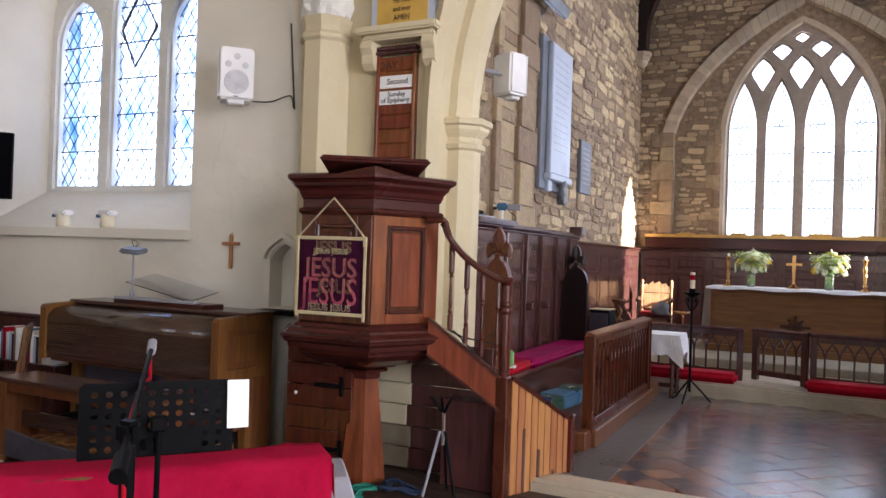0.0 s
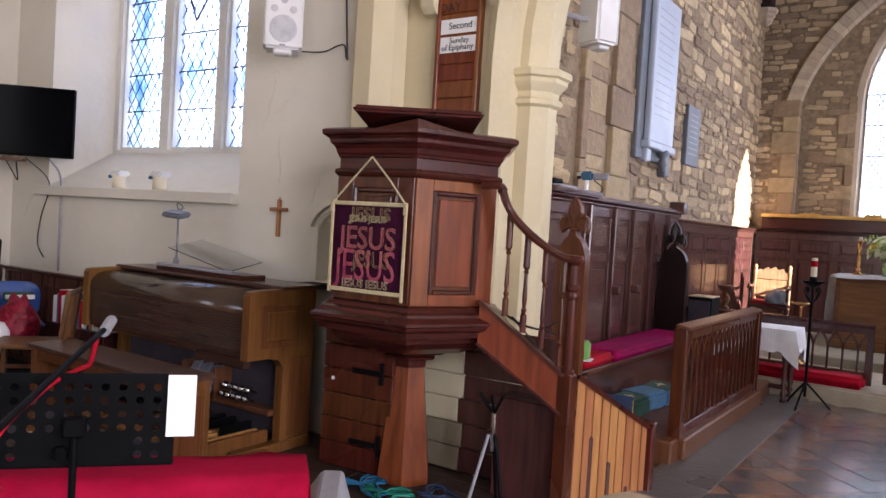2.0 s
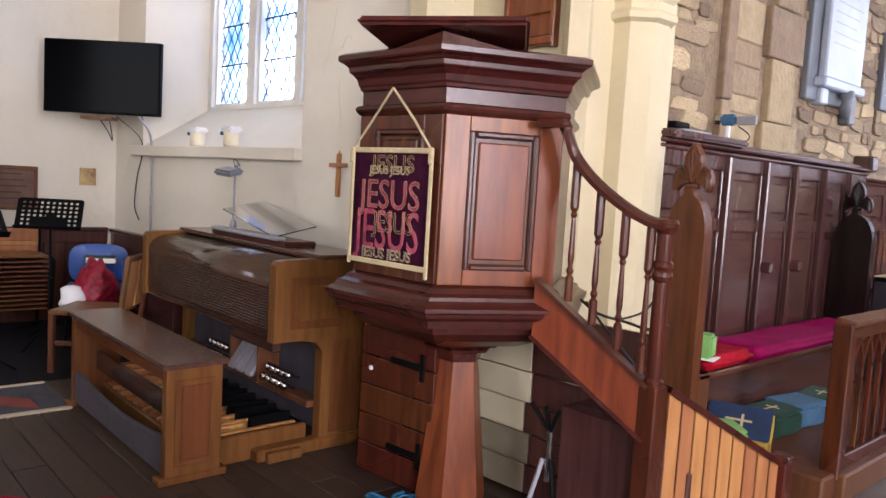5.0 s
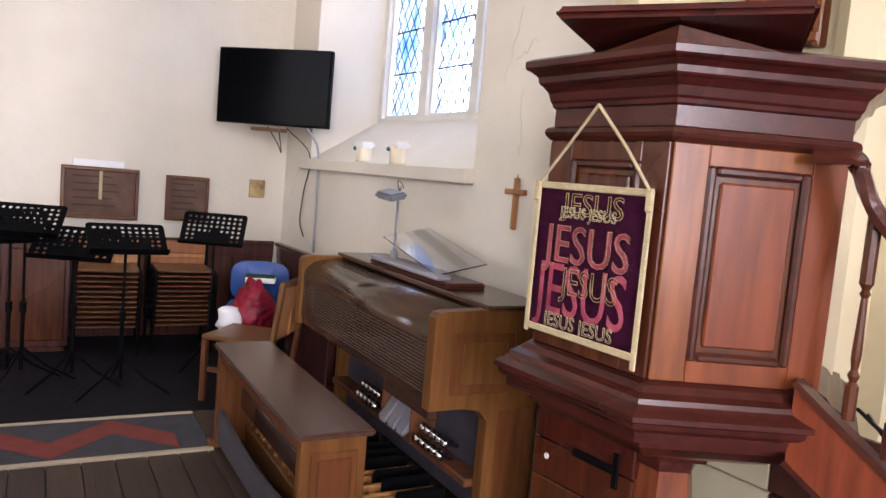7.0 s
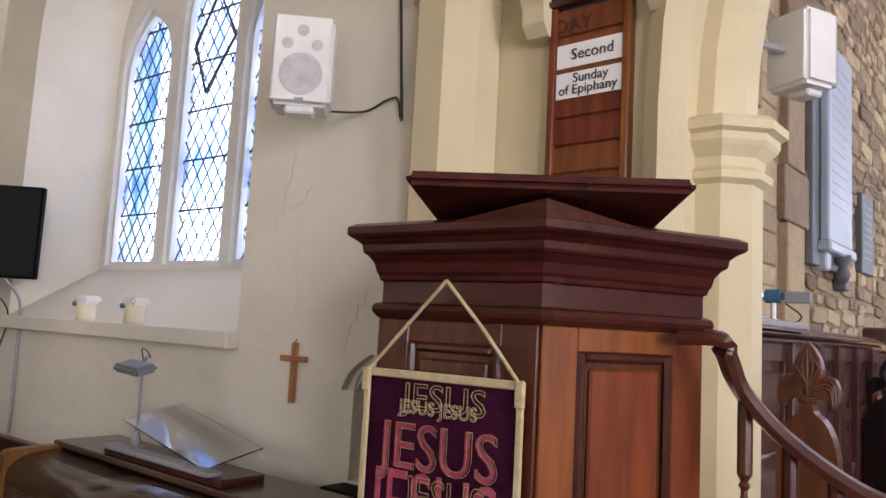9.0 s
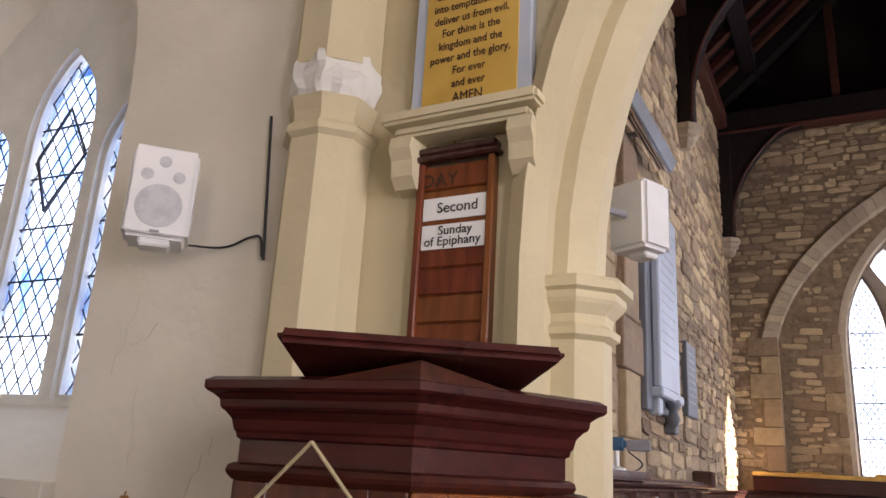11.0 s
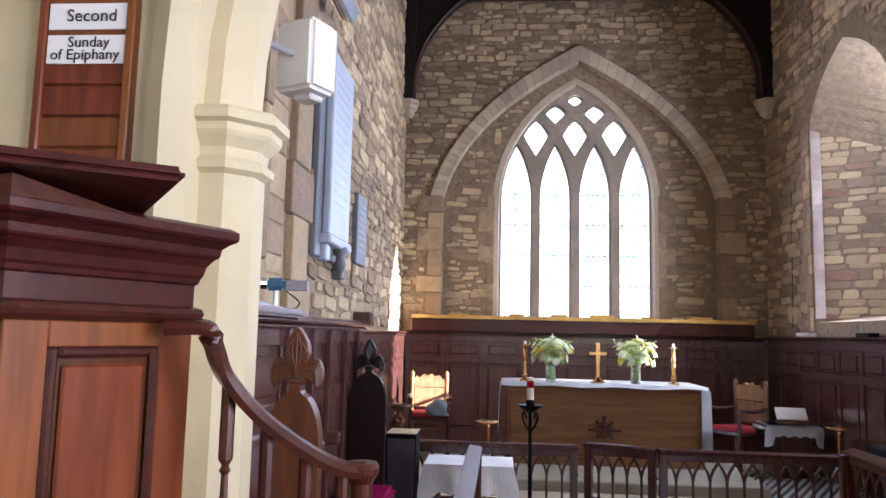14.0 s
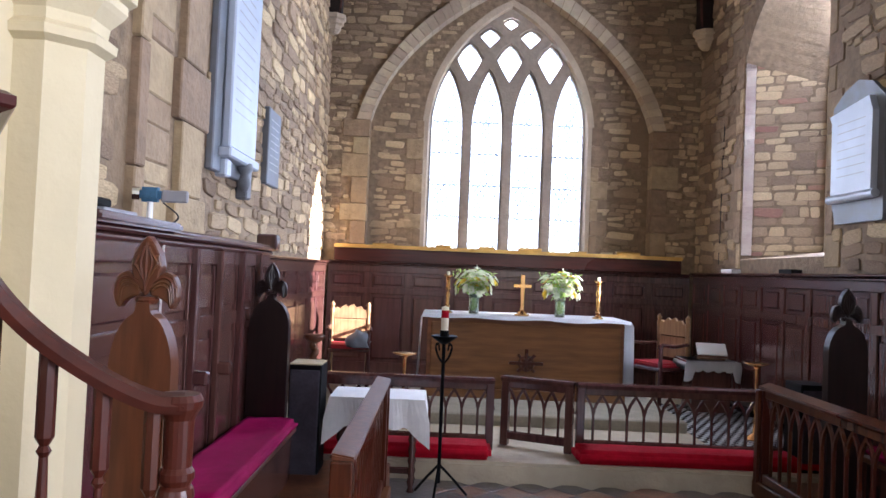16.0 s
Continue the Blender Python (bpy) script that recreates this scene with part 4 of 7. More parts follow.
for i in range(6):
    z0 = 0.015 + i * 0.136
    part("door_board", bbox(-0.22, 0.24, -0.015, 0.015, z0, z0 + 0.131, 0.004, 1, door_at), M_mahog, store)
    part("side_board", bbox(-0.22, -0.19, 0.017, 0.50, z0, z0 + 0.131, 0.004, 1, door_at), M_mahog, store)
    split = -0.06 + 0.02 * math.sin(i * 2.3)
    # the two lowest boards are a darker cream
    part("cream_board", bbox(-0.40, split, -0.012, 0.012, z0, z0 + 0.131, 0.004, 1, cream_at), M_creamboard if i > 1 else M_darkcream, store, "worn cream-painted board")
    part("bare_board", bbox(split + 0.002, 0.50, -0.012, 0.012, z0, z0 + 0.131, 0.004, 1, cream_at), M_darkoak, store, "unpainted dark board")
for z0 in (0.16, 0.55):
    part("strap_hinge", bbox(-0.02, 0.16, -0.026, -0.016, z0, z0 + 0.028, 0.003, 1, door_at), M_black, store, "black iron strap hinge")
    part("hinge_plate", bbox(0.16, 0.185, -0.026, -0.016, z0 - 0.045, z0 + 0.075, 0.003, 1, door_at), M_black, store)
part("paint_chip", lathe([(0.012, 0), (0.012, 0.003)], 7, (0, 0, 0)), M_whiteplastic, store, "chip of white paint").matrix_basis = door_at @ pose(-0.15, -0.016, 0.50, 90)

# stairs
stair = thing("pulpit_stair", label="mahogany pulpit stair with turned balusters and boarded lower string", category="stair")
rail_pts = smooth_curve([(-1.80, 3.015, 1.588), (-1.715, 3.035, 1.588), (-1.70, 3.045, 1.555), (-1.672, 3.065, 1.475), (-1.60, 3.10, 1.385), (-1.50, 3.145, 1.305), (-1.42, 3.18, 1.262), (-1.365, 3.20, 1.256)], 5)
sec = [(-0.028, -0.016), (0.028, -0.016), (0.032, 0.0), (0.024, 0.016), (0, 0.022), (-0.024, 0.016), (-0.032, 0.0)]
part("handrail", sweep(rail_pts, sec), M_mahog_h, stair, smooth=False)


def turned(z0, z1):
    """Square foot and head, slender ringed shaft between."""
    return [(0.0155, z0), (0.0155, z0 + 0.085), (0.008, z0 + 0.095), (0.0145, z0 + 0.11), (0.008, z0 + 0.125), (0.0115, z0 + 0.15), (0.0115, z0 + 0.18), (0.0075, z1 - 0.20), (0.0135, z1 - 0.19), (0.008, z1 - 0.18), (0.0165, z1 - 0.165), (0.0165, z1)]


for i in range(4):
    f = (0.10, 0.36, 0.62, 0.87)[i]
    x, y = -1.70 + 0.325 * f, 3.06 + 0.145 * f
    zb = 0.985 - 0.285 * f
    zt = min(rail_pts, key=lambda p: (p.x - x) ** 2 + (p.y - y) ** 2).z
    part("baluster", lathe(turned(zb, zt), 8, (x, y, 0), turn=math.pi / 8), M_mahog, stair)
# upper string
a, b = Vector((-1.79, 3.04, 1.02)), Vector((-1.385, 3.20, 0.69))
bm = BM()
th = Vector((0.02, -0.045, 0)).normalized() * 0.02
quad = [a, b, b + Vector((0, 0, -0.19)), a + Vector((0, 0, -0.21))]
lo, hi = [bm.verts.new(p + th) for p in quad], [bm.verts.new(p - th) for p in quad]
bm.faces.new(lo), bm.faces.new(hi[::-1])
for i in range(4):
    bm.faces.new((lo[i], lo[(i + 1) % 4], hi[(i + 1) % 4], hi[i]))
part("upper_string", bm, M_mahog_lt, stair, "figured mahogany string board")
part("string_cap", sweep([a, b], [(-0.03, -0.008), (0.03, -0.008), (0.03, 0.008), (-0.03, 0.008)]), M_mahog_h, stair)
part("string_bead", sweep([a + Vector((0, -0.01, -0.21)), b + Vector((0, -0.01, -0.19))], [(-0.022, -0.006), (0.022, -0.006), (0.022, 0.006), (-0.022, 0.006)]), M_mahog_h, stair)
# newel
NX, NY = -1.375, 3.208
part("newel_post", lathe([(0.030, 0.69), (0.034, 0.70), (0.034, 0.715), (0.027, 0.725), (0.028, 0.86), (0.026, 1.06), (0.033, 1.066), (0.036, 1.08), (0.033, 1.094), (0.028, 1.10), (0.034, 1.112), (0.034, 1.125), (0.028, 1.135), (0.029, 1.225), (0.034, 1.235), (0.042, 1.248), (0.044, 1.262), (0.038, 1.274)], 20, (NX, NY, 0)), M_mahog, stair)
part("newel_base", bbox(NX - 0.038, NX + 0.038, NY - 0.038, NY + 0.038, 0, 0.70, 0.006), M_mahog, stair)
# lower boarded side, down to the end post
Q0, Q1 = Vector((NX + 0.03, NY + 0.05, 0)), Vector((-1.135, 3.73, 0))
n = 9
for i in range(n):
    f0, f1 = i / n, (i + 1) / n
    p, q = Q0.lerp(Q1, f0 + 0.006), Q0.lerp(Q1, f1 - 0.006)
    z0, z1 = 0.675 - 0.30 * f0, 0.675 - 0.30 * f1
    t = (q - p).normalized()
    o = Vector((t.y, -t.x, 0)) * 0.009
    bm = BM()
    vs = [bm.verts.new(c) for c in (p + o, q + o, q - o, p - o)]
    ws = [bm.verts.new(c) for c in (p + o + Vector((0, 0, z0)), q + o + Vector((0, 0, z1)), q - o + Vector((0, 0, z1)), p - o + Vector((0, 0, z0)))]
    bm.faces.new(vs[::-1]), bm.faces.new(ws)
    for j in range(4):
        bm.faces.new((vs[j], vs[(j + 1) % 4], ws[(j + 1) % 4], ws[j]))
    part("vertical_board", bevel(bm, 0.002), M_pine, stair, "honey-coloured pine board")
part("lower_rail", sweep([Q0 + Vector((0, 0, 0.685)), Q1 + Vector((0, 0, 0.385))], [(-0.025, -0.01), (0.025, -0.01), (0.022, 0.012), (-0.022, 0.012)]), M_mahog_h, stair)
part("end_post", bbox(Q1.x - 0.03, Q1.x + 0.03, Q1.y - 0.02, Q1.y + 0.04, 0, 0.40, 0.006), M_mahog, stair)
part("end_post_cap", bbox(Q1.x - 0.036, Q1.x + 0.036, Q1.y - 0.026, Q1.y + 0.046, 0.40, 0.42, 0.006), M_mahog, stair)
for i in range(4):
    p = Q1.lerp(Q0, (i + 0.5) / 4)
    part("step", bbox(p.x - 0.46, p.x - 0.02, p.y - 0.09, p.y + 0.09, 0, 0.10 + 0.14 * i, 0.006), M_darkoak, stair)

# banner
banner = thing("banner", label="purple felt banner with stitched lettering and cream braid edge", category="banner")
FM = Matrix.Translation(PC) @ face_frame(5)
BMAT = FM @ pose(-0.018, 0, 0.026)
W, H0, H1 = 0.222, 1.035, 1.465


def banner_box(u0, u1, v0, v1, d0, d1, w=0.001):
    bm = bbox(u0, u1, v0, v1, d0, d1, w)
    bmesh.ops.transform(bm, matrix=BMAT, verts=bm.verts)
    return bm


bm = BM()
nx, nz = 10, 14
grid = [[bm.verts.new((-W + 2 * W * i / nx, H0 + (H1 - H0) * j / nz, 0.004 * math.sin(i * 0.9) * (1 - j / nz))) for i in range(nx + 1)] for j in range(nz + 1)]
for j in range(nz):
    for i in range(nx):
        bm.faces.new((grid[j][i], grid[j][i + 1], grid[j + 1][i + 1], grid[j + 1][i]))
bmesh.ops.solidify(bm, geom=list(bm.faces), thickness=0.003)
bmesh.ops.transform(bm, matrix=BMAT, verts=bm.verts)
part("cloth", bm, M_banner, banner, smooth=True)
for u0, u1, v0, v1 in ((-W - 0.008, -W + 0.010, H0 - 0.02, H1 + 0.008), (W - 0.010, W + 0.008, H0 - 0.035, H1 + 0.008), (-W, W, H1 - 0.010, H1 + 0.010), (-W, W, H0 - 0.01, H0 + 0.010)):
    part("braid", banner_box(u0, u1, v0, v1, 0.002, 0.011, 0.003), M_fringe, banner)
for u in (-W, W):
    part("tassel", banner_box(u - 0.013, u + 0.013, H1 - 0.05, H1 + 0.012, 0.006, 0.018, 0.005), M_fringe, banner)
    bm = tube([BMAT @ Vector((u, H1, 0.01)), BMAT @ Vector((u * 0.53 + 0.012, (H1 + 1.692) / 2 - 0.002, 0.016)), BMAT @ Vector((0.028, 1.692, 0.036))], 0.0045, 6)
    part("cord", bm, M_fringe, banner)


def banner_text(words, size, mat, u, v, d, sx=1.0, lab="", line=0.0):
    text_mesh("lettering", words, size, mat, banner, BMAT @ Matrix.Translation((u, v, d)) @ Matrix.Diagonal((sx, 1, 1, 1)), depth=0.0012, label=lab, line=line)


banner_text("JESUS", 0.088, M_goldthread, 0.015, 1.385, 0.007, 1.15, "gold thread letters", 0.0014)
banner_text("JESUS JESUS", 0.045, M_fringe, 0.0, 1.375, 0.010, 1.0, "", 0.0010)
banner_text("JESUS", 0.155, M_pink, 0.0, 1.245, 0.007, 0.92, "rose-red letters")
banner_text("JESUS", 0.22, M_pink, -0.005, 1.088, 0.007, 0.70, "rose-red letters")
banner_text("JESUS", 0.155, M_goldthread, 0.008, 1.245, 0.011, 0.92, "", 0.0010)
banner_text("JESUS", 0.11, M_goldthread, 0.035, 1.155, 0.012, 0.85, "gold thread letters", 0.0013)
banner_text("JESUS JESUS", 0.056, M_fringe, 0.0, 1.052, 0.009, 1.0, "cream thread letters", 0.0010)

# ---------- organ ----------
organ = thing("organ_console", -3.85, 2.70, 0, label="walnut-veneered electronic organ console with roll-top lid closed", category="organ")
# local x along the console: -0.86 .. 0.76 ; y 0 front, 0.52 back
XL, XR = -0.86, 0.77
side = [(-0.03, 0.56), (-0.03, 0.925), (-0.015, 0.945), (0.02, 0.95), (0.48, 0.965), (0.48, 0.0), (0.02, 0.0), (0.02, 0.05), (0.24, 0.06), (0.24, 0.50), (0.20, 0.545), (0.12, 0.56)]
for x in (XL, XR):
    part("cheek", plate(side, [], x - 0.03, x + 0.03, "yz"), M_organ, organ)
part("side_panel", bbox(XR + 0.03, XR + 0.042, 0.05, 0.34, 0.62, 0.87, 0.012), M_organ, organ)
part("side_panel_field", bbox(XR + 0.04, XR + 0.052, 0.09, 0.30, 0.66, 0.83, 0.012), M_organ, organ)
part("back_side_panel", bbox(XR + 0.03, XR + 0.04, 0.29, 0.46, 0.08, 0.55, 0.01), M_organ, organ)
part("back_board", bbox(XL, XR, 0.44, 0.48, 0.0, 0.95, 0.004), M_organ, organ)
part("top_board", bbox(XL - 0.03, XR + 0.03, 0.20, 0.52, 0.945, 0.972, 0.006), M_bench_top, organ)
for i in range(15):
    z0, z1 = 0.60 + i * 0.0145, 0.60 + (i + 1) * 0.0145
    part("tambour_slat", bbox(XL + 0.03, XR - 0.03, -0.017, -0.004, z0 + 0.0005, z1 - 0.0005, 0.0016), M_organ_h, organ)
roll = [(-0.017, 0.8175), (-0.016, 0.842), (-0.008, 0.870), (0.012, 0.897), (0.045, 0.918), (0.09, 0.931), (0.15, 0.938), (0.21, 0.942)]
shell = roll + [(y + 0.004, z - 0.014) for y, z in roll[::-1]]
part("roll_top", plate(shell, [], XL + 0.03, XR - 0.03, "yz"), M_organ_h, organ, "dark polished curved lid", smooth=True)
part("key_slip", bbox(XL + 0.03, XR - 0.03, -0.012, 0.02, 0.565, 0.60, 0.004), M_organ_h, organ)
part("lower_lip", bbox(0.30, XR - 0.03, 0.0, 0.05, 0.50, 0.565, 0.006), M_organ_h, organ)
part("key_bed", bbox(XL + 0.03, XR - 0.03, 0.02, 0.44, 0.545, 0.565, 0.004), M_organ, organ)
part("knee_board", bbox(XL + 0.03, XR - 0.03, 0.30, 0.32, 0.06, 0.55, 0.003), M_purplegrey, organ, "dark speaker cloth")
part("toe_board", bbox(XL + 0.03, XR - 0.03, 0.20, 0.31, 0.20, 0.235, 0.006), M_oak, organ)
part("foot_rail", bbox(XL + 0.05, XR + 0.08, -0.06, 0.12, 0.0, 0.05, 0.006), M_organ, organ)
for x in (XL, XR):
    part("foot", bbox(x - 0.04, x + 0.05, -0.10, 0.48, 0.0, 0.06, 0.01), M_organ, organ)
for k, x in enumerate((-0.02, 0.08, 0.18)):
    part("label_plate", bbox(x, x + 0.045, 0.285, 0.297, 0.41, 0.43, 0.003), M_whiteplastic, organ)
    part("swell_pedal", bbox(x - 0.02, x + 0.07, -0.012, 0.012, -0.1, 0.1, 0.01, 2, pose(0, 0.21, 0.33, -35)), M_silver, organ, "grey swell shoe")
part("swell_box", bbox(-0.06, -0.045, 0.17, 0.31, 0.22, 0.42, 0.004), M_oak, organ)
part("swell_box", bbox(0.265, 0.28, 0.17, 0.31, 0.22, 0.42, 0.004), M_oak, organ)
for gx in (-0.36, 0.34):
    for r in range(2):
        for c in range(5):
            x, y, z = gx + c * 0.052 + r * 0.02, 0.20 - 0.035 * r, 0.30 - 0.045 * r
            bm = lathe([(0.008, 0), (0.008, 0.05), (0.02, 0.055), (0.023, 0.075), (0.015, 0.088)], 10)
            bmesh.ops.transform(bm, matrix=pose(x, y + 0.07, z, 70), verts=bm.verts)
            part("toe_piston", bm, M_chrome, organ, "chrome toe piston", smooth=True)
# music desk and book
part("music_ledge", bbox(-0.45, 0.42, 0.22, 0.42, 0.97, 1.0, 0.008, 1), M_mahog_h, organ)
part("music_strip", bbox(-0.42, 0.36, 0.20, 0.27, 1.0, 1.02, 0.004), M_grey, organ)
m = pose(0.0, 0.24, 1.06, -77, 10, 0)
part("acrylic_music_desk", bbox(-0.36, 0.28, -0.003, 0.003, 0.0, 0.27, 0.003, 1, m), M_acrylic, organ, "clear acrylic music desk")

pb = thing("pedalboard", -3.90, 2.33, 0, label="organ pedalboard with pale naturals and black sharps", category="pedalboard")
part("frame_front", bbox(-0.74, 0.80, -0.02, 0.02, 0.0, 0.11, 0.006), M_organ, pb)
part("frame_side", bbox(0.76, 0.80, 0.02, 0.57, 0.0, 0.13, 0.006), M_organ, pb)
part("frame_side", bbox(-0.78, -0.74, 0.0, 0.57, 0.0, 0.13, 0.006), M_organ, pb)
part("frame_bottom", bbox(-0.74, 0.76, 0.02, 0.57, 0.0, 0.03, 0.003), M_darkoak, pb)
step = 1.48 / 32
pat = [0, 1, 0, 1, 0, 0, 1, 0, 1, 0, 1, 0]
for i in range(32):
    x = -0.73 + i * step
    if pat[i % 12]:
        part("sharp", bbox(x, x + 0.026, 0.32, 0.55, 0.09, 0.165, 0.008), M_black, pb, "black sharp pedal")
    else:
        part("natural", bbox(x, x + 0.026, 0.0, 0.55, 0.07, 0.125, 0.004), M_pine, pb, "pale wooden pedal")

bench = thing("organ_bench", -3.70, 2.28, 0, label="walnut organ bench with panelled ends and polished seat", category="bench")
L = 0.70
part("seat", bbox(-L, L, -0.145, 0.155, 0.505, 0.53, 0.008, 2), M_bench_top, bench, "polished dark seat")
for s in (-1, 1):
    x = s * (L - 0.045)
    part("end", bbox(x - 0.025, x + 0.025, -0.12, 0.13, 0.03, 0.505, 0.004), M_organ, bench)
    part("end_foot", bbox(x - 0.035, x + 0.035, -0.15, 0.16, 0, 0.035, 0.006), M_organ, bench)
    part("end_panel_frame", bbox(x + s * 0.025, x + s * 0.033, -0.085, 0.095, 0.075, 0.455, 0.006), M_organ, bench)
    part("end_panel_field", bbox(x + s * 0.03, x + s * 0.04, -0.06, 0.07, 0.10, 0.43, 0.008), M_organ, bench)
part("front_apron", bbox(-L + 0.05, L - 0.05, -0.11, -0.09, 0.44, 0.505, 0.003), M_organ, bench)
part("book_shelf", bbox(-L + 0.05, L - 0.05, 0.0, 0.03, 0.20, 0.30, 0.003), M_organ_h, bench)
scal = [(-L + 0.05, 0.03)] + [(-L + 0.05 + (2 * L - 0.1) * i / 12, 0.20 - 0.05 * math.sin(math.pi * i / 12)) for i in range(13)] + [(L - 0.05, 0.03)]
part("curved_stretcher", plate(scal, [], -0.11, -0.085), M_purplegrey, bench, "dark stained curved foot board")

lamp = thing("desk_lamp", -4.22, 3.02, 0.972, label="slim grey-black desk lamp standing on the organ", category="desk lamp")
part("base", bbox(-0.05, 0.05, -0.05, 0.05, 0, 0.03, 0.012, 2), M_grey, lamp)
part("hinge", lathe([(0.02, 0.03), (0.022, 0.06), (0.012, 0.09)], 10), M_grey, lamp)
part("stem", tube([(0, 0, 0.06), (0, 0, 0.395)], 0.007, 8), M_grey, lamp)
part("head", bbox(-0.01, 0.19, -0.05, 0.05, 0.375, 0.412, 0.012, 2, pose(0, 0, 0, 14, 3, 0)), M_slate, lamp, "blue-grey reflector head")
part("upper_arm", tube([(-0.004, 0, 0.392), (0.07, -0.02, 0.42)], 0.008, 8), M_grey, lamp)
part("cord", tube(smooth_curve([(0, 0, 0.40), (-0.02, 0, 0.45), (0.03, 0, 0.44), (0.06, 0, 0.415)], 4), 0.003, 6), M_cable, lamp)

# ---------- on the transept walls ----------
tv = thing("television", -6.285, 2.86, 2.03, 45.5, label="black flat television on a wall bracket", category="television")
part("casing", bbox(-0.455, 0.49, -0.0, 0.045, -0.285, 0.285, 0.006), M_black, tv)
part("screen", bbox(-0.445, 0.48, -0.006, 0.0, -0.272, 0.277, 0.002), M_screen, tv, "switched-off glossy screen")
part("bracket", bbox(-0.18, 0.18, 0.045, 0.40, -0.12, 0.06, 0.01), M_black, tv)
part("bracket_arm", tube([(0, 0.3, 0), (0, 0.46, 0)], 0.03, 8), M_black, tv)
part("set_top_box", bbox(-0.16, 0.10, 0.01, 0.12, -0.33, -0.305, 0.004), M_oak, tv)
cab = thing("television_cables", label="dangling black and white television cables", category="cable")
for k, pts in enumerate(([(-6.12, 3.1, 1.75), (-6.1, 3.2, 1.6), (-6.13, 3.225, 1.3), (-6.12, 3.225, 0.8)], [(-6.3, 3.0, 1.74), (-6.28, 3.2, 1.55), (-6.42, 3.215, 1.25), (-6.45, 3.21, 1.02), (-6.35, 3.215, 0.9)], [(-6.45, 2.9, 1.74), (-6.5, 3.0, 1.62), (-6.45, 3.02, 1.55), (-6.4, 2.98, 1.7)])):
    part("cable", tube(smooth_curve(pts, 5), 0.009 if k == 0 else 0.005, 6), M_cable if k else M_grey, cab, smooth=True)


def loudspeaker(m, label, fix):
    e = thing("wall_loudspeaker", label=label, category="loudspeaker", group="white loudspeakers")
    e.matrix_basis = m
    part("cabinet", bbox(-0.105, 0.105, -0.09, 0.09, -0.16, 0.16, 0.018, 3), M_whiteplastic, e)
    part("front_grille", bbox(-0.098, 0.098, -0.097, -0.088, -0.152, 0.152, 0.012, 2), M_whiteplastic, e)
    bm = lathe([(0.074, 0), (0.074, 0.004), (0.06, 0.006)], 28)
    bmesh.ops.transform(bm, matrix=pose(0, -0.096, -0.055, 90), verts=bm.verts)
    part("woofer", bm, M_grille, e, "round pale grey cone behind mesh")
    for x, z in ((-0.05, 0.05), (0.05, 0.05), (0, 0.10)):
        bm = lathe([(0.02, 0), (0.02, 0.003)], 16)
        bmesh.ops.transform(bm, matrix=pose(x, -0.096, z, 90), verts=bm.verts)
        part("tweeter", bm, M_grille, e)
    part("badge", bbox(-0.015, 0.015, -0.1, -0.096, -0.146, -0.138, 0.001), M_grey, e)
    inv = e.matrix_basis.inverted()
    part("bracket", tube([(0, 0.05, 0), inv @ Vector(fix)], 0.018, 8), M_grey, e)
    part("foot", bbox(-0.05, 0.05, -0.07, 0.02, -0.185, -0.155, 0.008), M_whiteplastic, e)
    return e


loudspeaker(pose(-3.43, 3.15, 2.59, 0, 0, 46) @ Matrix.Scale(1.13, 4), "white plastic loudspeaker on the plaster wall", (-3.62, 3.37, 2.59))
loudspeaker(pose(-1.925, 4.52, 2.79, 0, 0, 155), "white plastic loudspeaker beside the chancel arch", (-2.1, 4.24, 2.8))
cab = thing("speaker_cable", label="thin black cable looping down the wall", category="cable")
part("cable", tube(smooth_curve([(-3.42, 3.22, 2.43), (-3.30, 3.365, 2.445), (-3.17, 3.37, 2.475), (-3.11, 3.37, 2.47), (-3.09, 3.37, 2.39)], 5), 0.005, 6), M_cable, cab)
part("riser", tube([(-3.085, 3.375, 2.38), (-3.135, 3.37, 2.99)], 0.006, 6), M_cable, cab)

cross = thing("wall_cross", -3.60, 3.285, 1.38, label="small plain wooden cross on the wall", category="cross")
part("upright", bbox(-0.012, 0.012, -0.012, 0.012, -0.14, 0.11, 0.003), M_pine, cross)
part("crossbar", bbox(-0.075, 0.075, -0.016, 0.01, 0.03, 0.055, 0.003), M_pine, cross)
part("hook", tube([(0, 0, 0.11), (0.01, -0.004, 0.125)], 0.003, 5), M_brass, cross)
skewed(cross)

niche = thing("wall_niche", -3.13, 3.3, 0.97, label="small pointed stone piscina niche, pale and worn", category="niche")
tagged(niche, kind="structure")
skewed(niche)
outn, inn = arch(-0.17, 0.17, 0, 0.36, 0.52), arch(-0.12, 0.12, 0.01, 0.34, 0.46)
part("surround", plate(outn, [inn], -0.012, 0.0), M_white, niche)
part("hood", sweep([(x, -0.03, z) for x, z in outn[2:]], [(-0.02, -0.02), (0.02, -0.02), (0.02, 0.02), (-0.02, 0.02)], up=(0, 1, 0)), M_white, niche)
part("recess", bbox(-0.16, 0.16, 0.13, 0.16, -0.02, 0.5, 0.002), M_white, niche)
part("basin", bbox(-0.15, 0.17, -0.14, 0.0, -0.03, 0.0, 0.008), M_black, niche, "dark shelf")

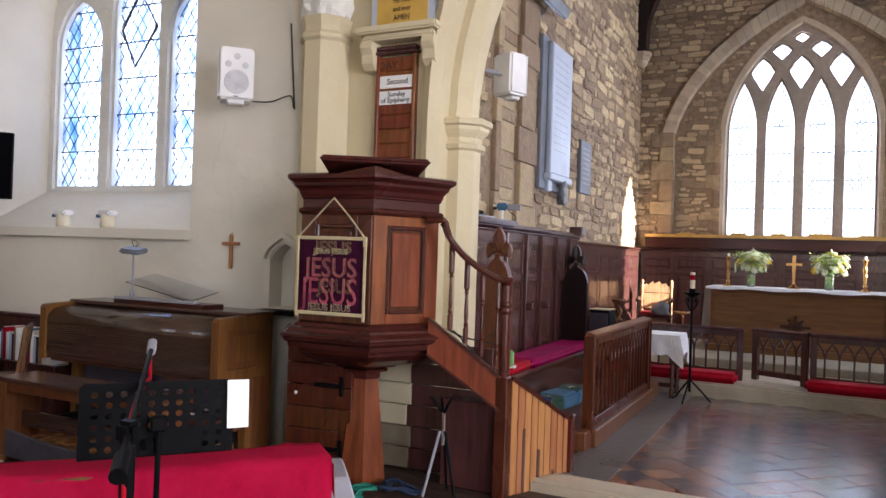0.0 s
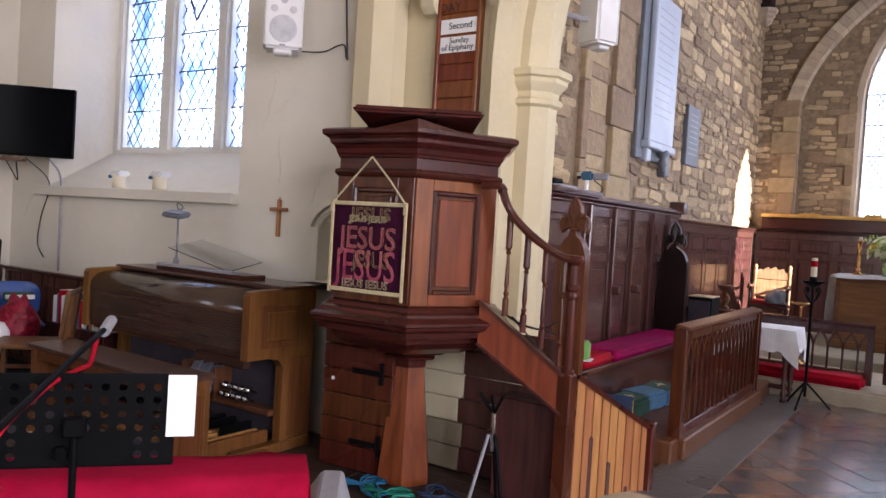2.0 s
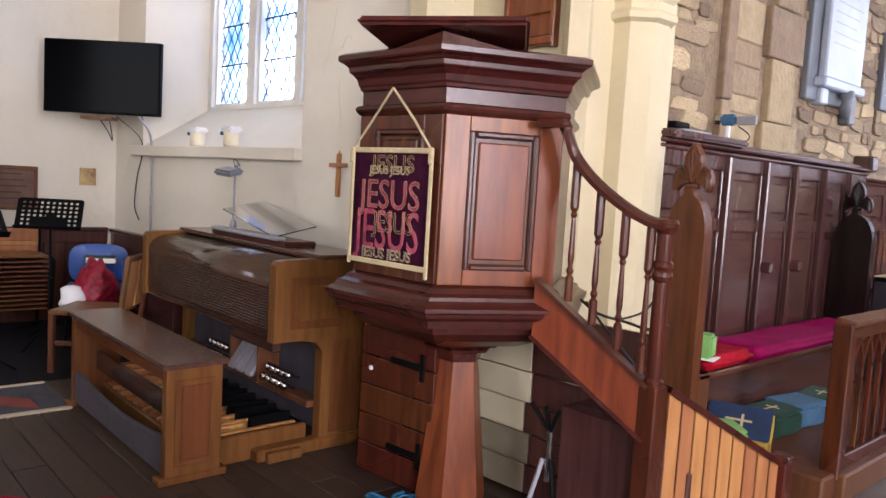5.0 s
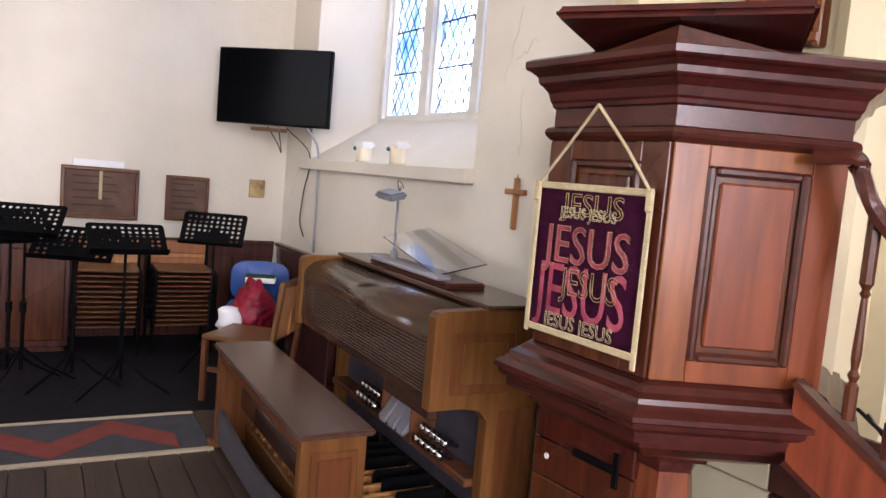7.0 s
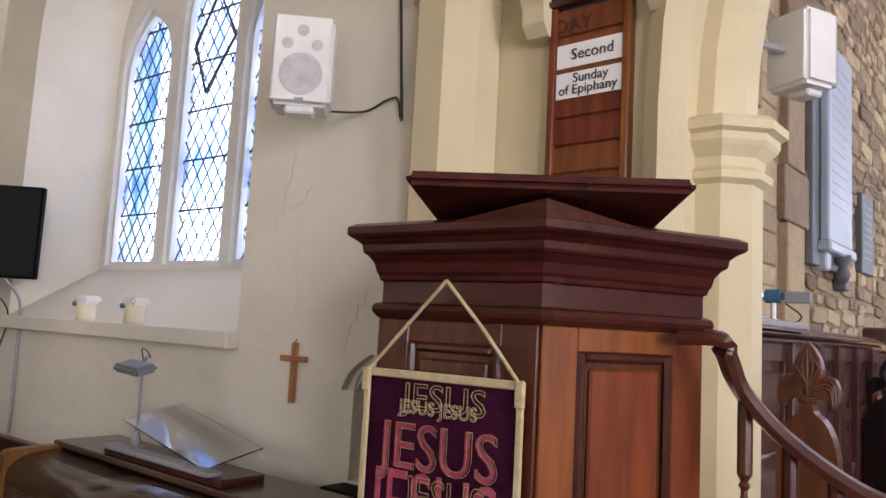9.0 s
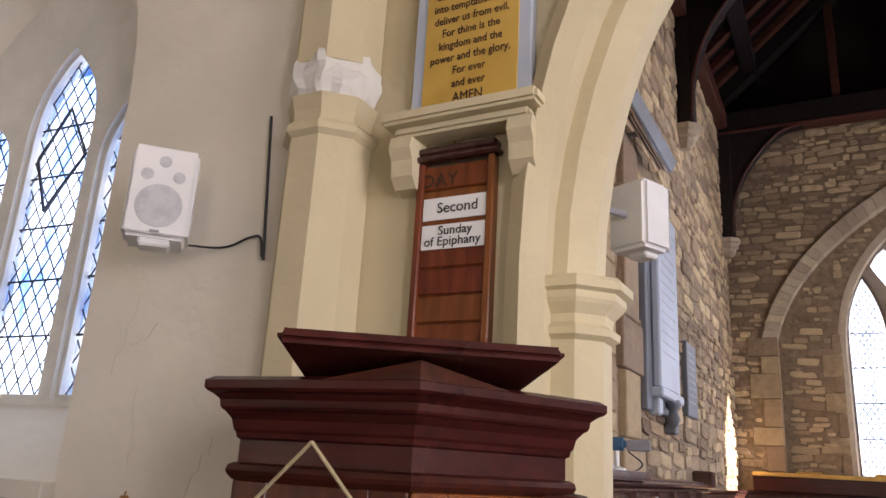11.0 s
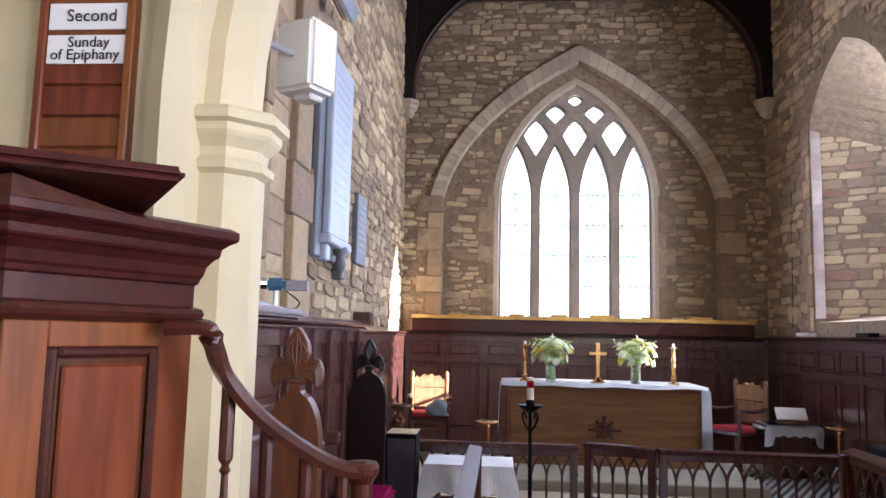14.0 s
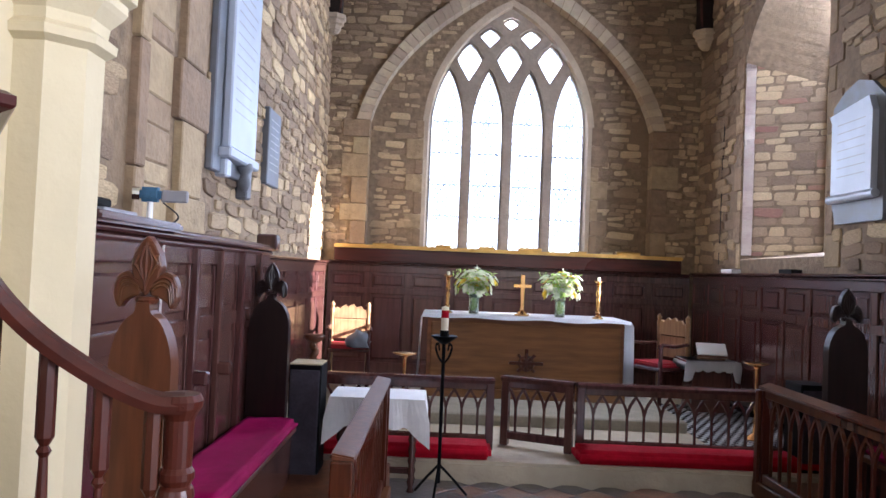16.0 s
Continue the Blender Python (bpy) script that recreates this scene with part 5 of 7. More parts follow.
for x, y in ((-5.335, 3.262), (-4.835, 3.285)):
    e = thing("candle_lamp", x, y, 1.52, label="white plastic motion light on the window shelf", category="lamp", group="small lights on the window shelf")
    e.matrix_basis = e.matrix_basis @ Matrix.Scale(0.86, 4)
    part("body", lathe([(0.06, 0), (0.063, 0.02), (0.06, 0.12), (0.055, 0.13)], 14), M_wax, e, smooth=True)
    part("cap", bbox(-0.075, 0.085, -0.06, 0.06, 0.11, 0.16, 0.015, 2), M_whiteplastic, e)
    part("sensor", lathe([(0.02, 0), (0.026, 0.015), (0.02, 0.03)], 10, (-0.085, -0.03, 0.09)), M_bluewool, e, "dark blue sensor eye")

for y0, y1, z0, z1, nm in ((1.49, 2.04, 0.92, 1.315, "noticeboard"), (2.24, 2.575, 0.935, 1.295, "noticeboard")):
    e = thing(nm, -6.925, (y0 + y1) / 2, (z0 + z1) / 2, label="framed dark brown wooden board on the wall", category="noticeboard", group="wall boards")
    hw, hh = (y1 - y0) / 2, (z1 - z0) / 2
    part("board", bbox(0, 0.015, -hw, hw, -hh, hh, 0.002), M_chalk, e)
    for a in ((-hw, hw, hh - 0.03, hh), (-hw, hw, -hh, -hh + 0.03), (-hw, -hw + 0.03, -hh + 0.03, hh - 0.03), (hw - 0.03, hw, -hh + 0.03, hh - 0.03)):
        part("frame", bbox(0.0, 0.035, *a, 0.006), M_oak, e)
    for r in range(5):
        part("faint_line", bbox(0.0152, 0.0165, -hw * 0.7, hw * (0.3 + 0.1 * (r % 3)), hh * 0.6 - r * hh * 0.28, hh * 0.6 - r * hh * 0.28 + 0.012, 0.0004), M_letterbrown, e)
    if hw > 0.25:
        part("top_paper", bbox(0.01, 0.04, -0.2, 0.16, hh, hh + 0.055, 0.004), M_paper, e)
        part("hasp", bbox(0.015, 0.03, -0.012, 0.012, -0.05, hh - 0.03, 0.003), M_fringe, e)
e = thing("icon_picture", -6.925, 2.97, 1.234, label="small gilt icon picture on the wall", category="picture")
part("panel", bbox(0, 0.02, -0.065, 0.065, -0.075, 0.075, 0.004), M_icon, e)

# hymn board, memorial shelf and text board over the pulpit
hb = thing("hymn_board", -2.337, 3.53, 0, label="mahogany notice board with white service cards", category="notice board")
part("back", bbox(-0.15, 0.15, -0.02, 0.0, 2.0, 2.72, 0.003), M_mahog_lt, hb)
for s in (-1, 1):
    part("side_frame", bbox(s * 0.142 - 0.014, s * 0.142 + 0.014, -0.045, 0.0, 1.98, 2.73, 0.005), M_mahog_lt, hb)
part("base_frame", bbox(-0.155, 0.155, -0.05, 0.0, 1.99, 2.03, 0.008), M_mahog_lt, hb)
part("top_cornice", bbox(-0.175, 0.175, -0.065, 0.0, 2.73, 2.755, 0.008), M_darkoak, hb)
part("carved_frieze", bbox(-0.165, 0.165, -0.055, 0.0, 2.755, 2.79, 0.01), M_darkoak, hb)
for i in range(7):
    z0 = 2.035 + i * 0.0985
    part("slat", bbox(-0.132, 0.132, -0.03, -0.018, z0, z0 + 0.092, 0.004), M_mahog_lt, hb)
part("ring", tube([(0.02 * math.cos(a * 0.7), -0.02, 2.815 + 0.02 * math.sin(a * 0.7)) for a in range(10)], 0.004, 6), M_brass, hb)
c1 = part("card", bbox(-0.125, 0.128, -0.036, -0.031, 2.505, 2.590, 0.001), M_paper, hb, "white printed card")
c2 = part("card", bbox(-0.125, 0.128, -0.036, -0.031, 2.395, 2.487, 0.001), M_paper, hb, "white printed card")
text_mesh("lettering", "Second", 0.056, M_ink, c1, upright(0.015, -0.038, 2.531))
text_mesh("lettering", "Sunday", 0.048, M_ink, c2, upright(0.01, -0.038, 2.448))
text_mesh("lettering", "of Epiphany", 0.048, M_ink, c2, upright(0.0, -0.038, 2.408))
text_mesh("lettering", "DAY", 0.075, M_letterbrown, hb, upright(-0.065, -0.034, 2.635))

tb = thing("text_board", -2.295, 3.53, 2.65, label="gold board with painted prayer text on a bracketed cream stone shelf", category="wall tablet")
part("shelf", bbox(-0.31, 0.31, -0.16, 0.0, 0.205, 0.255, 0.012, 2), M_plaster, tb)
part("shelf_bed", bbox(-0.27, 0.27, -0.12, 0.0, 0.165, 0.205, 0.012, 2), M_plaster, tb)
brk = [(0, 0.17), (-0.115, 0.17), (-0.125, 0.12), (-0.10, 0.08), (-0.095, 0.02), (-0.06, -0.02), (0.0, -0.03)]
for x in (-0.235, 0.235):
    part("bracket", plate(brk, [], x - 0.045, x + 0.045, "yz"), M_plaster, tb)
part("board_frame", bbox(-0.245, 0.245, -0.05, 0.0, 0.255, 1.35, 0.006), M_marble, tb, "pale grey frame")
gold = part("gold_panel", bbox(-0.195, 0.195, -0.056, -0.05, 0.26, 1.30, 0.002), M_goldpanel, tb)
for i, w in enumerate(("AMEN", "and ever", "For ever", "power and the glory,", "kingdom and the", "For thine is the", "deliver us from evil.", "into temptation: But", "us. And lead us not", "trespass against", "forgive them that")):
    text_mesh("lettering", w, 0.048 if i else 0.056, M_letterbrown, gold, upright(0.0, -0.058, 0.305 + i * 0.056 + (0.006 if i else 0)) @ Matrix.Diagonal((0.82, 1, 1, 1)))

# ---------- nave: loose things ----------


def music_stand(m, label, tilt=20, height=0.95, w=0.23, h=0.115, lean=0, knob=True):
    e = thing("music_stand", label=label, category="music stand", group="music stands")
    e.matrix_basis = m
    holes = []
    for r in range(4):
        for c in range(10):
            cx, cz = -w + 0.045 + c * (2 * w - 0.09) / 9, h - 0.035 - r * 0.034
            holes.append([(cx + 0.011 * math.cos(a * math.pi / 4), cz + 0.0105 * math.sin(a * math.pi / 4)) for a in range(8)])
    for r in (4, 5):
        for c in (0, 1, 8, 9):
            cx, cz = -w + 0.045 + c * (2 * w - 0.09) / 9, h - 0.035 - r * 0.034
            holes.append([(cx + 0.011 * math.cos(a * math.pi / 4), cz + 0.0105 * math.sin(a * math.pi / 4)) for a in range(8)])
    out = [(-w, -h), (w, -h), (w, h - 0.015), (w - 0.015, h), (-w + 0.015, h), (-w, h - 0.015)]
    tl = pose(0, 0, height, -tilt)
    bm = plate(out, holes, -0.002, 0.002)
    bmesh.ops.transform(bm, matrix=tl, verts=bm.verts)
    part("desk", bm, M_black, e, "black perforated music desk")
    part("lip", bbox(-w, w, -0.05, 0.002, -h - 0.004, -h, 0.002, 1, tl), M_black, e)
    part("clamp", bbox(-0.025, 0.025, 0.0, 0.05, -0.04, 0.01, 0.006, 1, tl), M_black, e)
    if knob:
        part("knob", lathe([(0.016, 0), (0.018, 0.02), (0.01, 0.03)], 10, (0.03, 0.03, height - 0.09)), M_black, e)
    part("upper_tube", tube([(0, 0.03, height - 0.03), (0, 0.03, 0.45)], 0.009, 8), M_black, e)
    part("lower_tube", tube([(0, 0.03, 0.5), (0, 0.03, 0.08)], 0.0125, 8), M_black, e)
    part("collar", lathe([(0.02, 0.44), (0.02, 0.5)], 10, (0, 0.03, 0)), M_black, e)
    for k in range(3):
        a = radians(90 + 120 * k + lean)
        part("leg", tube([(0, 0.03, 0.22), (0.14 * math.cos(a), 0.03 + 0.14 * math.sin(a), 0.10), (0.30 * math.cos(a), 0.03 + 0.30 * math.sin(a), 0.008)], 0.008, 6), M_black, e)
    return e


near = music_stand(pose(-1.637, 0.905, 0, 0, 0, 231), "black perforated music stand holding a white sheet, by the red table", -6, 0.838, 0.232, 0.115, 20)
part("paper_sheet", bbox(-0.282, -0.212, 0.012, 0.014, -0.045, 0.112, 0.0005, 1, pose(0, 0, 0.838, 6)), M_paper, near, "white sheet of music")
music_stand(pose(-5.68, 1.22, 0, 0, 0, 120), "black perforated music stand, desk tipped steeply", 38, 0.96, 0.22, 0.12, 10)
music_stand(pose(-5.66, 1.27, 0, 0, 0, 70), "black perforated music stand, desk tipped steeply", 42, 1.0, 0.22, 0.12, 50)
music_stand(pose(-5.55, 1.54, 0, 0, 0, 66), "black perforated music stand near the stacked chairs", 40, 0.88, 0.24, 0.12, 30)
music_stand(pose(-5.35, 1.81, 0, 0, 0, 95), "black perforated music stand near the stacked chairs", 48, 0.94, 0.22, 0.12, 0)
music_stand(pose(-5.9, 2.42, 0, 0, 0, 62), "black perforated music stand beside the blue chair", 28, 0.97, 0.22, 0.12, 40)

# draped table
TA = math.atan2(-0.74, -0.67)
tab = thing("draped_table", -1.402, 1.464, 0, math.degrees(TA), label="narrow trestle table draped in red cloth", category="table")
part("top", bbox(0.02, 1.45, -0.11, 0.11, 0.615, 0.64, 0.005), M_oak, tab)
for x in (0.12, 1.3):
    for y in (-0.09, 0.09):
        part("leg", bbox(x - 0.02, x + 0.02, y - 0.02, y + 0.02, 0, 0.615, 0.004), M_oak, tab)
cl = thing("red_tablecloth", -1.402, 1.464, 0, math.degrees(TA), label="creased red cotton tablecloth hanging over a narrow table", category="tablecloth")
bm = BM()
prof = [(-0.135, 0.16), (-0.132, 0.36), (-0.128, 0.52), (-0.122, 0.615), (-0.112, 0.644), (-0.05, 0.649), (0.0, 0.647), (0.06, 0.649), (0.112, 0.644), (0.122, 0.615), (0.128, 0.5), (0.132, 0.36), (0.135, 0.16)]
rows = []
nx = 64
for i in range(nx + 1):
    x = -0.02 + 1.52 * i / nx
    row = []
    for j, (y, z) in enumerate(prof):
        drop = max(0.0, 0.64 - z)
        wob = 0.022 * drop / 0.4 * math.sin(x * 21 + 2.0 * noise.noise(Vector((x * 4, 0, 0)))) + 0.012 * noise.noise(Vector((x * 9, y * 20, z * 4)))
        row.append(bm.verts.new((x, y + (wob if y > 0 else -wob), z + 0.006 * noise.noise(Vector((x * 7, y * 15, 3))) + (0.008 * math.exp(-((x - 0.22 - y) / 0.03) ** 2) if drop < 0.05 else 0))))
    rows.append(row)
for a, b in zip(rows, rows[1:]):
    for j in range(len(prof) - 1):
        bm.faces.new((a[j], a[j + 1], b[j + 1], b[j]))
bmesh.ops.solidify(bm, geom=list(bm.faces), thickness=0.003)
part("cloth", bm, M_redcloth, cl, smooth=True)
bm = BM()
v = [bm.verts.new(c) for c in ((-0.022, -0.13, 0.63), (-0.022, 0.13, 0.63), (-0.03, 0.13, 0.50), (-0.026, 0.02, 0.56), (-0.03, -0.13, 0.42))]
bm.faces.new(v)
bmesh.ops.solidify(bm, geom=list(bm.faces), thickness=0.003)
part("end_fold", bm, M_redcloth, cl)

wedge = thing("floor_monitor", -1.52, 1.60, 0, 40, label="dark grey wedge box standing behind the red table", category="loudspeaker")
wp = [(-0.16, 0), (0.16, 0), (0.16, 0.40), (0.12, 0.53), (0.05, 0.53), (-0.16, 0.22)]
part("cabinet", bevel(plate(wp, [], -0.14, 0.14), 0.008), M_grey, wedge)
part("grille", bbox(-0.10, 0.13, -0.15, -0.141, 0.05, 0.2, 0.004), M_black, wedge)

mic = thing("microphone_stand", -1.36, 0.55, 0, label="black boom microphone stand with a red cable", category="microphone stand")
part("pole", tube([(0, 0, 0.05), (0, 0, 0.88)], 0.011, 8), M_black, mic)
part("grip", lathe([(0.018, 0.72), (0.02, 0.74), (0.02, 0.85), (0.016, 0.87)], 12), M_black, mic)
part("clutch", bbox(-0.03, 0.03, -0.025, 0.025, 0.87, 0.93, 0.012, 2), M_black, mic)
part("boom", tube([(0.14, -0.14, 0.875), (-0.62, 0.63, 1.005)], 0.0085, 8), M_black, mic)
part("counterweight", tube([(0.20, -0.2, 0.865), (0.12, -0.12, 0.88)], 0.02, 10), M_black, mic)
part("microphone", tube([(-0.60, 0.61, 0.995), (-0.66, 0.67, 1.02)], 0.017, 10), M_grey, mic, "silver-grey microphone")
part("red_cable", tube(smooth_curve([(-0.55, 0.56, 0.985), (-0.48, 0.50, 0.93), (-0.40, 0.42, 0.935), (-0.25, 0.25, 0.93), (-0.04, 0.03, 0.86), (0.03, -0.03, 0.6), (0.0, 0.02, 0.2)], 5), 0.007, 6), M_scarlet, mic, "red cable", smooth=True)
for k in range(3):
    a = radians(30 + 120 * k)
    part("leg", tube([(0, 0, 0.12), (0.3 * math.cos(a), 0.3 * math.sin(a), 0.01)], 0.009, 6), M_black, mic)

# lighting stand and cables under the pulpit stair
trip = thing("folded_tripod", -1.66, 3.02, 0, label="folded black and silver tripod under the pulpit stair", category="tripod")
for k in range(3):
    a = radians(100 + 120 * k)
    part("leg", tube([(0.02 * math.cos(a), 0.02 * math.sin(a), 0.38), (0.11 * math.cos(a), 0.11 * math.sin(a), 0.01)], 0.009, 6), M_grey if k == 1 else M_black, trip)
part("column", tube([(0, 0, 0.30), (0, 0, 0.50)], 0.011, 8), M_chrome, trip)
for dx in (-0.07, 0.0, 0.06):
    part("arm", tube([(0, 0, 0.48), (dx, -0.03, 0.58)], 0.008, 6), M_black, trip)
for nm, mat, x, y, s in (("green", M_cablegreen, -2.12, 2.80, 1), ("blue", M_cableblue, -2.28, 2.83, 2), ("violet", M_navywool, -1.92, 2.98, 3)):
    e = thing("cable_coil", x, y, 0.0, label="loose coil of %s cable on the floor" % nm, category="cable", group="cable coils")
    pts = []
    for i in range(46):
        a = i * 0.42 + s
        r = 0.07 + 0.035 * math.sin(i * 1.3 + s)
        pts.append((r * 1.5 * math.cos(a), r * math.sin(a), 0.012 + 0.03 * (0.5 + 0.5 * math.sin(i * 0.9 + s))))
    part("coil", tube(pts, 0.0065, 6), mat, e, smooth=True)
rc = thing("stair_cable", label="black cable looped along the pulpit stair", category="cable")
part("cable", tube(smooth_curve([(-1.78, 3.3, 0.93), (-1.66, 3.25, 0.90), (-1.55, 3.29, 0.88), (-1.46, 3.3, 0.87), (-1.40, 3.31, 0.90)], 5), 0.006, 6), M_cable, rc, smooth=True)
part("second_cable", tube(smooth_curve([(-1.74, 3.28, 0.93), (-1.62, 3.26, 0.84), (-1.53, 3.3, 0.74), (-1.46, 3.31, 0.68)], 5), 0.005, 6), M_cable, rc, smooth=True)
part("third_cable", tube(smooth_curve([(-1.60, 3.29, 0.88), (-1.50, 3.31, 0.93), (-1.44, 3.31, 1.02), (-1.40, 3.30, 1.10)], 5), 0.004, 6), M_cable, rc, smooth=True)


def stacking_chair():
    e = thing("stacking_chair", label="wooden-seated stacking chair with black tubular frame, in a stack", category="chair", group="stacked chairs")
    part("seat", bbox(-0.195, 0.195, -0.2, 0.2, 0.208, 0.221, 0.004), M_oak, e, "brown plywood seat")
    part("backrest", bbox(-0.2, 0.2, 0.185, 0.2, 0.30, 0.40, 0.006), M_pine, e, "pale plywood back")
    for s in (-1, 1):
        part("frame", tube(smooth_curve([(s * 0.21, -0.2, 0.0), (s * 0.21, -0.21, 0.19), (s * 0.21, 0.0, 0.20), (s * 0.21, 0.17, 0.21), (s * 0.21, 0.19, 0.40)], 3), 0.011, 6), M_black, e)
        part("back_leg", tube([(s * 0.21, 0.12, 0.20), (s * 0.21, 0.22, 0.0)], 0.011, 6), M_black, e)
    return e


first = stacking_chair()
first.matrix_basis = pose(-6.42, 1.80, 0, 0, 0, 86)
for k in range(1, 12):
    copy_thing(first, pose(-6.42 + 0.006 * k, 1.80, 0.037 * k, 0, 0, 86))
for k in range(12):
    copy_thing(first, pose(-6.46 + 0.006 * k, 2.31, 0.037 * k, 0, 0, 90))

cup = thing("cupboard", -6.60, 1.34, 0, label="dark stained wooden cupboard against the wall", category="cupboard")
part("carcass", bbox(-0.22, 0.20, -0.2, 0.22, 0.04, 0.78, 0.006), M_darkoak, cup)
part("top", bbox(-0.23, 0.23, -0.22, 0.24, 0.78, 0.81, 0.008), M_darkoak, cup)
part("door", bbox(0.20, 0.215, -0.17, 0.19, 0.09, 0.74, 0.008), M_mahog, cup)
part("plinth", bbox(-0.21, 0.18, -0.18, 0.2, 0, 0.05, 0.004), M_darkoak, cup)
sb = thing("side_table", -6.6, 0.88, 0, label="small pale wooden table with a magenta cloth", category="table")
part("top", bbox(-0.25, 0.25, -0.2, 0.22, 0.50, 0.56, 0.008), M_oak, sb)
part("cloth_panel", bbox(0.25, 0.262, -0.16, 0.16, 0.16, 0.54, 0.004), M_magenta, sb, "hanging magenta cloth")
for x in (-0.22, 0.22):
    for y in (-0.17, 0.19):
        part("leg", bbox(x - 0.02, x + 0.02, y - 0.02, y + 0.02, 0, 0.5, 0.004), M_oak, sb)

bc = thing("blue_chair", -5.85, 2.74, 0, 70, label="blue plastic chair with clothes piled on it", category="chair")
bm = bevel(plate([(0.21 * math.copysign(abs(math.cos(a * math.pi / 12)) ** 0.5, math.cos(a * math.pi / 12)), 0.585 + 0.15 * math.copysign(abs(math.sin(a * math.pi / 12)) ** 0.6, math.sin(a * math.pi / 12))) for a in range(24)], [], 0.17, 0.19), 0.006)
for v in bm.verts:
    v.co.y += 0.25 * (v.co.x ** 2) * -1.2
part("backrest", bm, M_bluechair, bc, smooth=True)
part("seat", bbox(-0.21, 0.21, -0.2, 0.18, 0.42, 0.44, 0.02, 2), M_bluechair, bc)
for x in (-0.18, 0.18):
    part("leg", tube([(x, -0.15, 0.42), (x * 1.1, -0.2, 0)], 0.011, 6), M_black, bc)
    part("leg", tube([(x, 0.15, 0.42), (x * 1.1, 0.2, 0)], 0.011, 6), M_black, bc)
vel = thing("velvet_cloth", -5.55, 2.64, 0.44, label="crushed burgundy velvet cloth with white lining on a chair", category="cloth")
bm = BM()
bmesh.ops.create_icosphere(bm, subdivisions=4, radius=0.17, matrix=pose(0, 0, 0.02))
for v in bm.verts:
    d = v.co.normalized()
    v.co += d * (0.05 * noise.noise(v.co * 9) + 0.03 * noise.noise(v.co * 22))
    v.co.z = v.co.z * 1.0 if v.co.z > -0.12 else -0.12 + 0.2 * (v.co.z + 0.12)
for v in bm.verts:
    v.co = Vector((v.co.x * 0.8, v.co.y * 0.75, v.co.z * 1.15 + 0.03 * noise.noise(v.co * 30)))
part("folded_velvet", bm, M_velvet, vel, smooth=True)
bm = BM()
bmesh.ops.create_icosphere(bm, subdivisions=3, radius=0.09, matrix=pose(0.03, -0.16, -0.03))
for v in bm.verts:
    v.co += v.co.normalized() * 0.04 * noise.noise(v.co * 14)
part("white_lining", bm, M_linen, vel, smooth=True)
bk = thing("green_box", -5.72, 2.72, 0.62, 70, label="dark green book lying on the clothes", category="book")
part("cover", bbox(-0.1, 0.1, -0.06, 0.06, 0, 0.055, 0.004), M_darkgreen, bk)
part("page_block", bbox(-0.096, 0.103, -0.062, 0.05, 0.01, 0.045, 0.002), M_paper, bk)

wc = thing("wooden_chair", -5.13, 2.50, 0, -40, label="brown oak church chair with slatted back", category="chair")
part("seat", bbox(-0.2, 0.2, -0.2, 0.2, 0.38, 0.41, 0.008), M_oak, wc)
for s in (-1, 1):
    part("back_post", bbox(s * 0.19 - 0.02, s * 0.19 + 0.02, -0.015, 0.015, 0.0, 0.78, 0.006, 1, pose(0, 0.2, 0, -7)), M_oak, wc)
    part("front_leg", bbox(s * 0.18 - 0.02, s * 0.18 + 0.02, -0.2, -0.165, 0, 0.38, 0.005), M_oak, wc)
part("side_rail", bbox(-0.18, -0.16, -0.18, 0.18, 0.18, 0.21, 0.004), M_oak, wc)
part("side_rail", bbox(0.16, 0.18, -0.18, 0.18, 0.18, 0.21, 0.004), M_oak, wc)
for i in range(2):
    part("back_slat", bbox(-0.17 + 0.18 * i, -0.01 + 0.18 * i, -0.008, 0.008, 0.43, 0.76, 0.006, 1, pose(0, 0.2, 0, -7)), M_pine, wc)
part("top_rail", bbox(-0.2, 0.2, -0.012, 0.012, 0.735, 0.785, 0.01, 2, pose(0, 0.2, 0, -7)), M_oak, wc)

shelf = thing("low_bookcase", -5.35, 3.08, 0, label="low dark bookcase beside the organ", category="bookcase")
part("carcass", bbox(-0.42, 0.40, -0.12, 0.12, 0, 0.44, 0.006), M_darkoak, shelf)
random.seed(4)
x = -0.36
cols = (M_paper, M_paper, M_bluewool, M_scarlet, M_paper, M_marble, M_navywool, M_pine, M_paper)
i = 0
while x < 0.30:
    w, h = random.uniform(0.018, 0.04), random.uniform(0.2, 0.27)
    b = thing("book", -5.35 + x + w / 2, 3.06, 0.44, label="upright hymn book on the low bookcase", category="book", group="books")
    part("binding", bbox(-w / 2, w / 2, -0.08, 0.08, 0, h, 0.003), cols[i % 9], b)
    part("page_block", bbox(-w / 2 + 0.003, w / 2 - 0.003, -0.078, 0.082, 0.004, h + 0.001, 0.001), M_paper, b)
    x += w + 0.003
    i += 1

# dark carpet under the stacked chairs
setting("transept_carpet", bbox(-6.86, -4.93, -1.2, 3.1, -0.02, 0.005, 0.002), M_darkcarpet, "near-black worn carpet on the transept floor", "floor")

# carpet strip
cp = thing("carpet_strip", -4.6, 1.2, 0.0, label="grey carpet runner with brick-red zigzag figure and pale edging", category="carpet")
part("carpet_field", bbox(-0.27, 0.27, -3.0, 0.95, -0.02, 0.006, 0.002), M_carpet, cp)
for s in (-1, 1):
    part("edging", bbox(s * 0.285 - 0.018, s * 0.285 + 0.018, -3.0, 0.95, -0.02, 0.012, 0.004), M_stonefloor, cp, "pale edging strip")
zz = []
for i in range(14):
    zz.append((-0.14 if i % 2 else 0.14, 0.80 - i * 0.29))
left = [(x - 0.105, y) for x, y in zz]
right = [(x + 0.105, y) for x, y in zz]
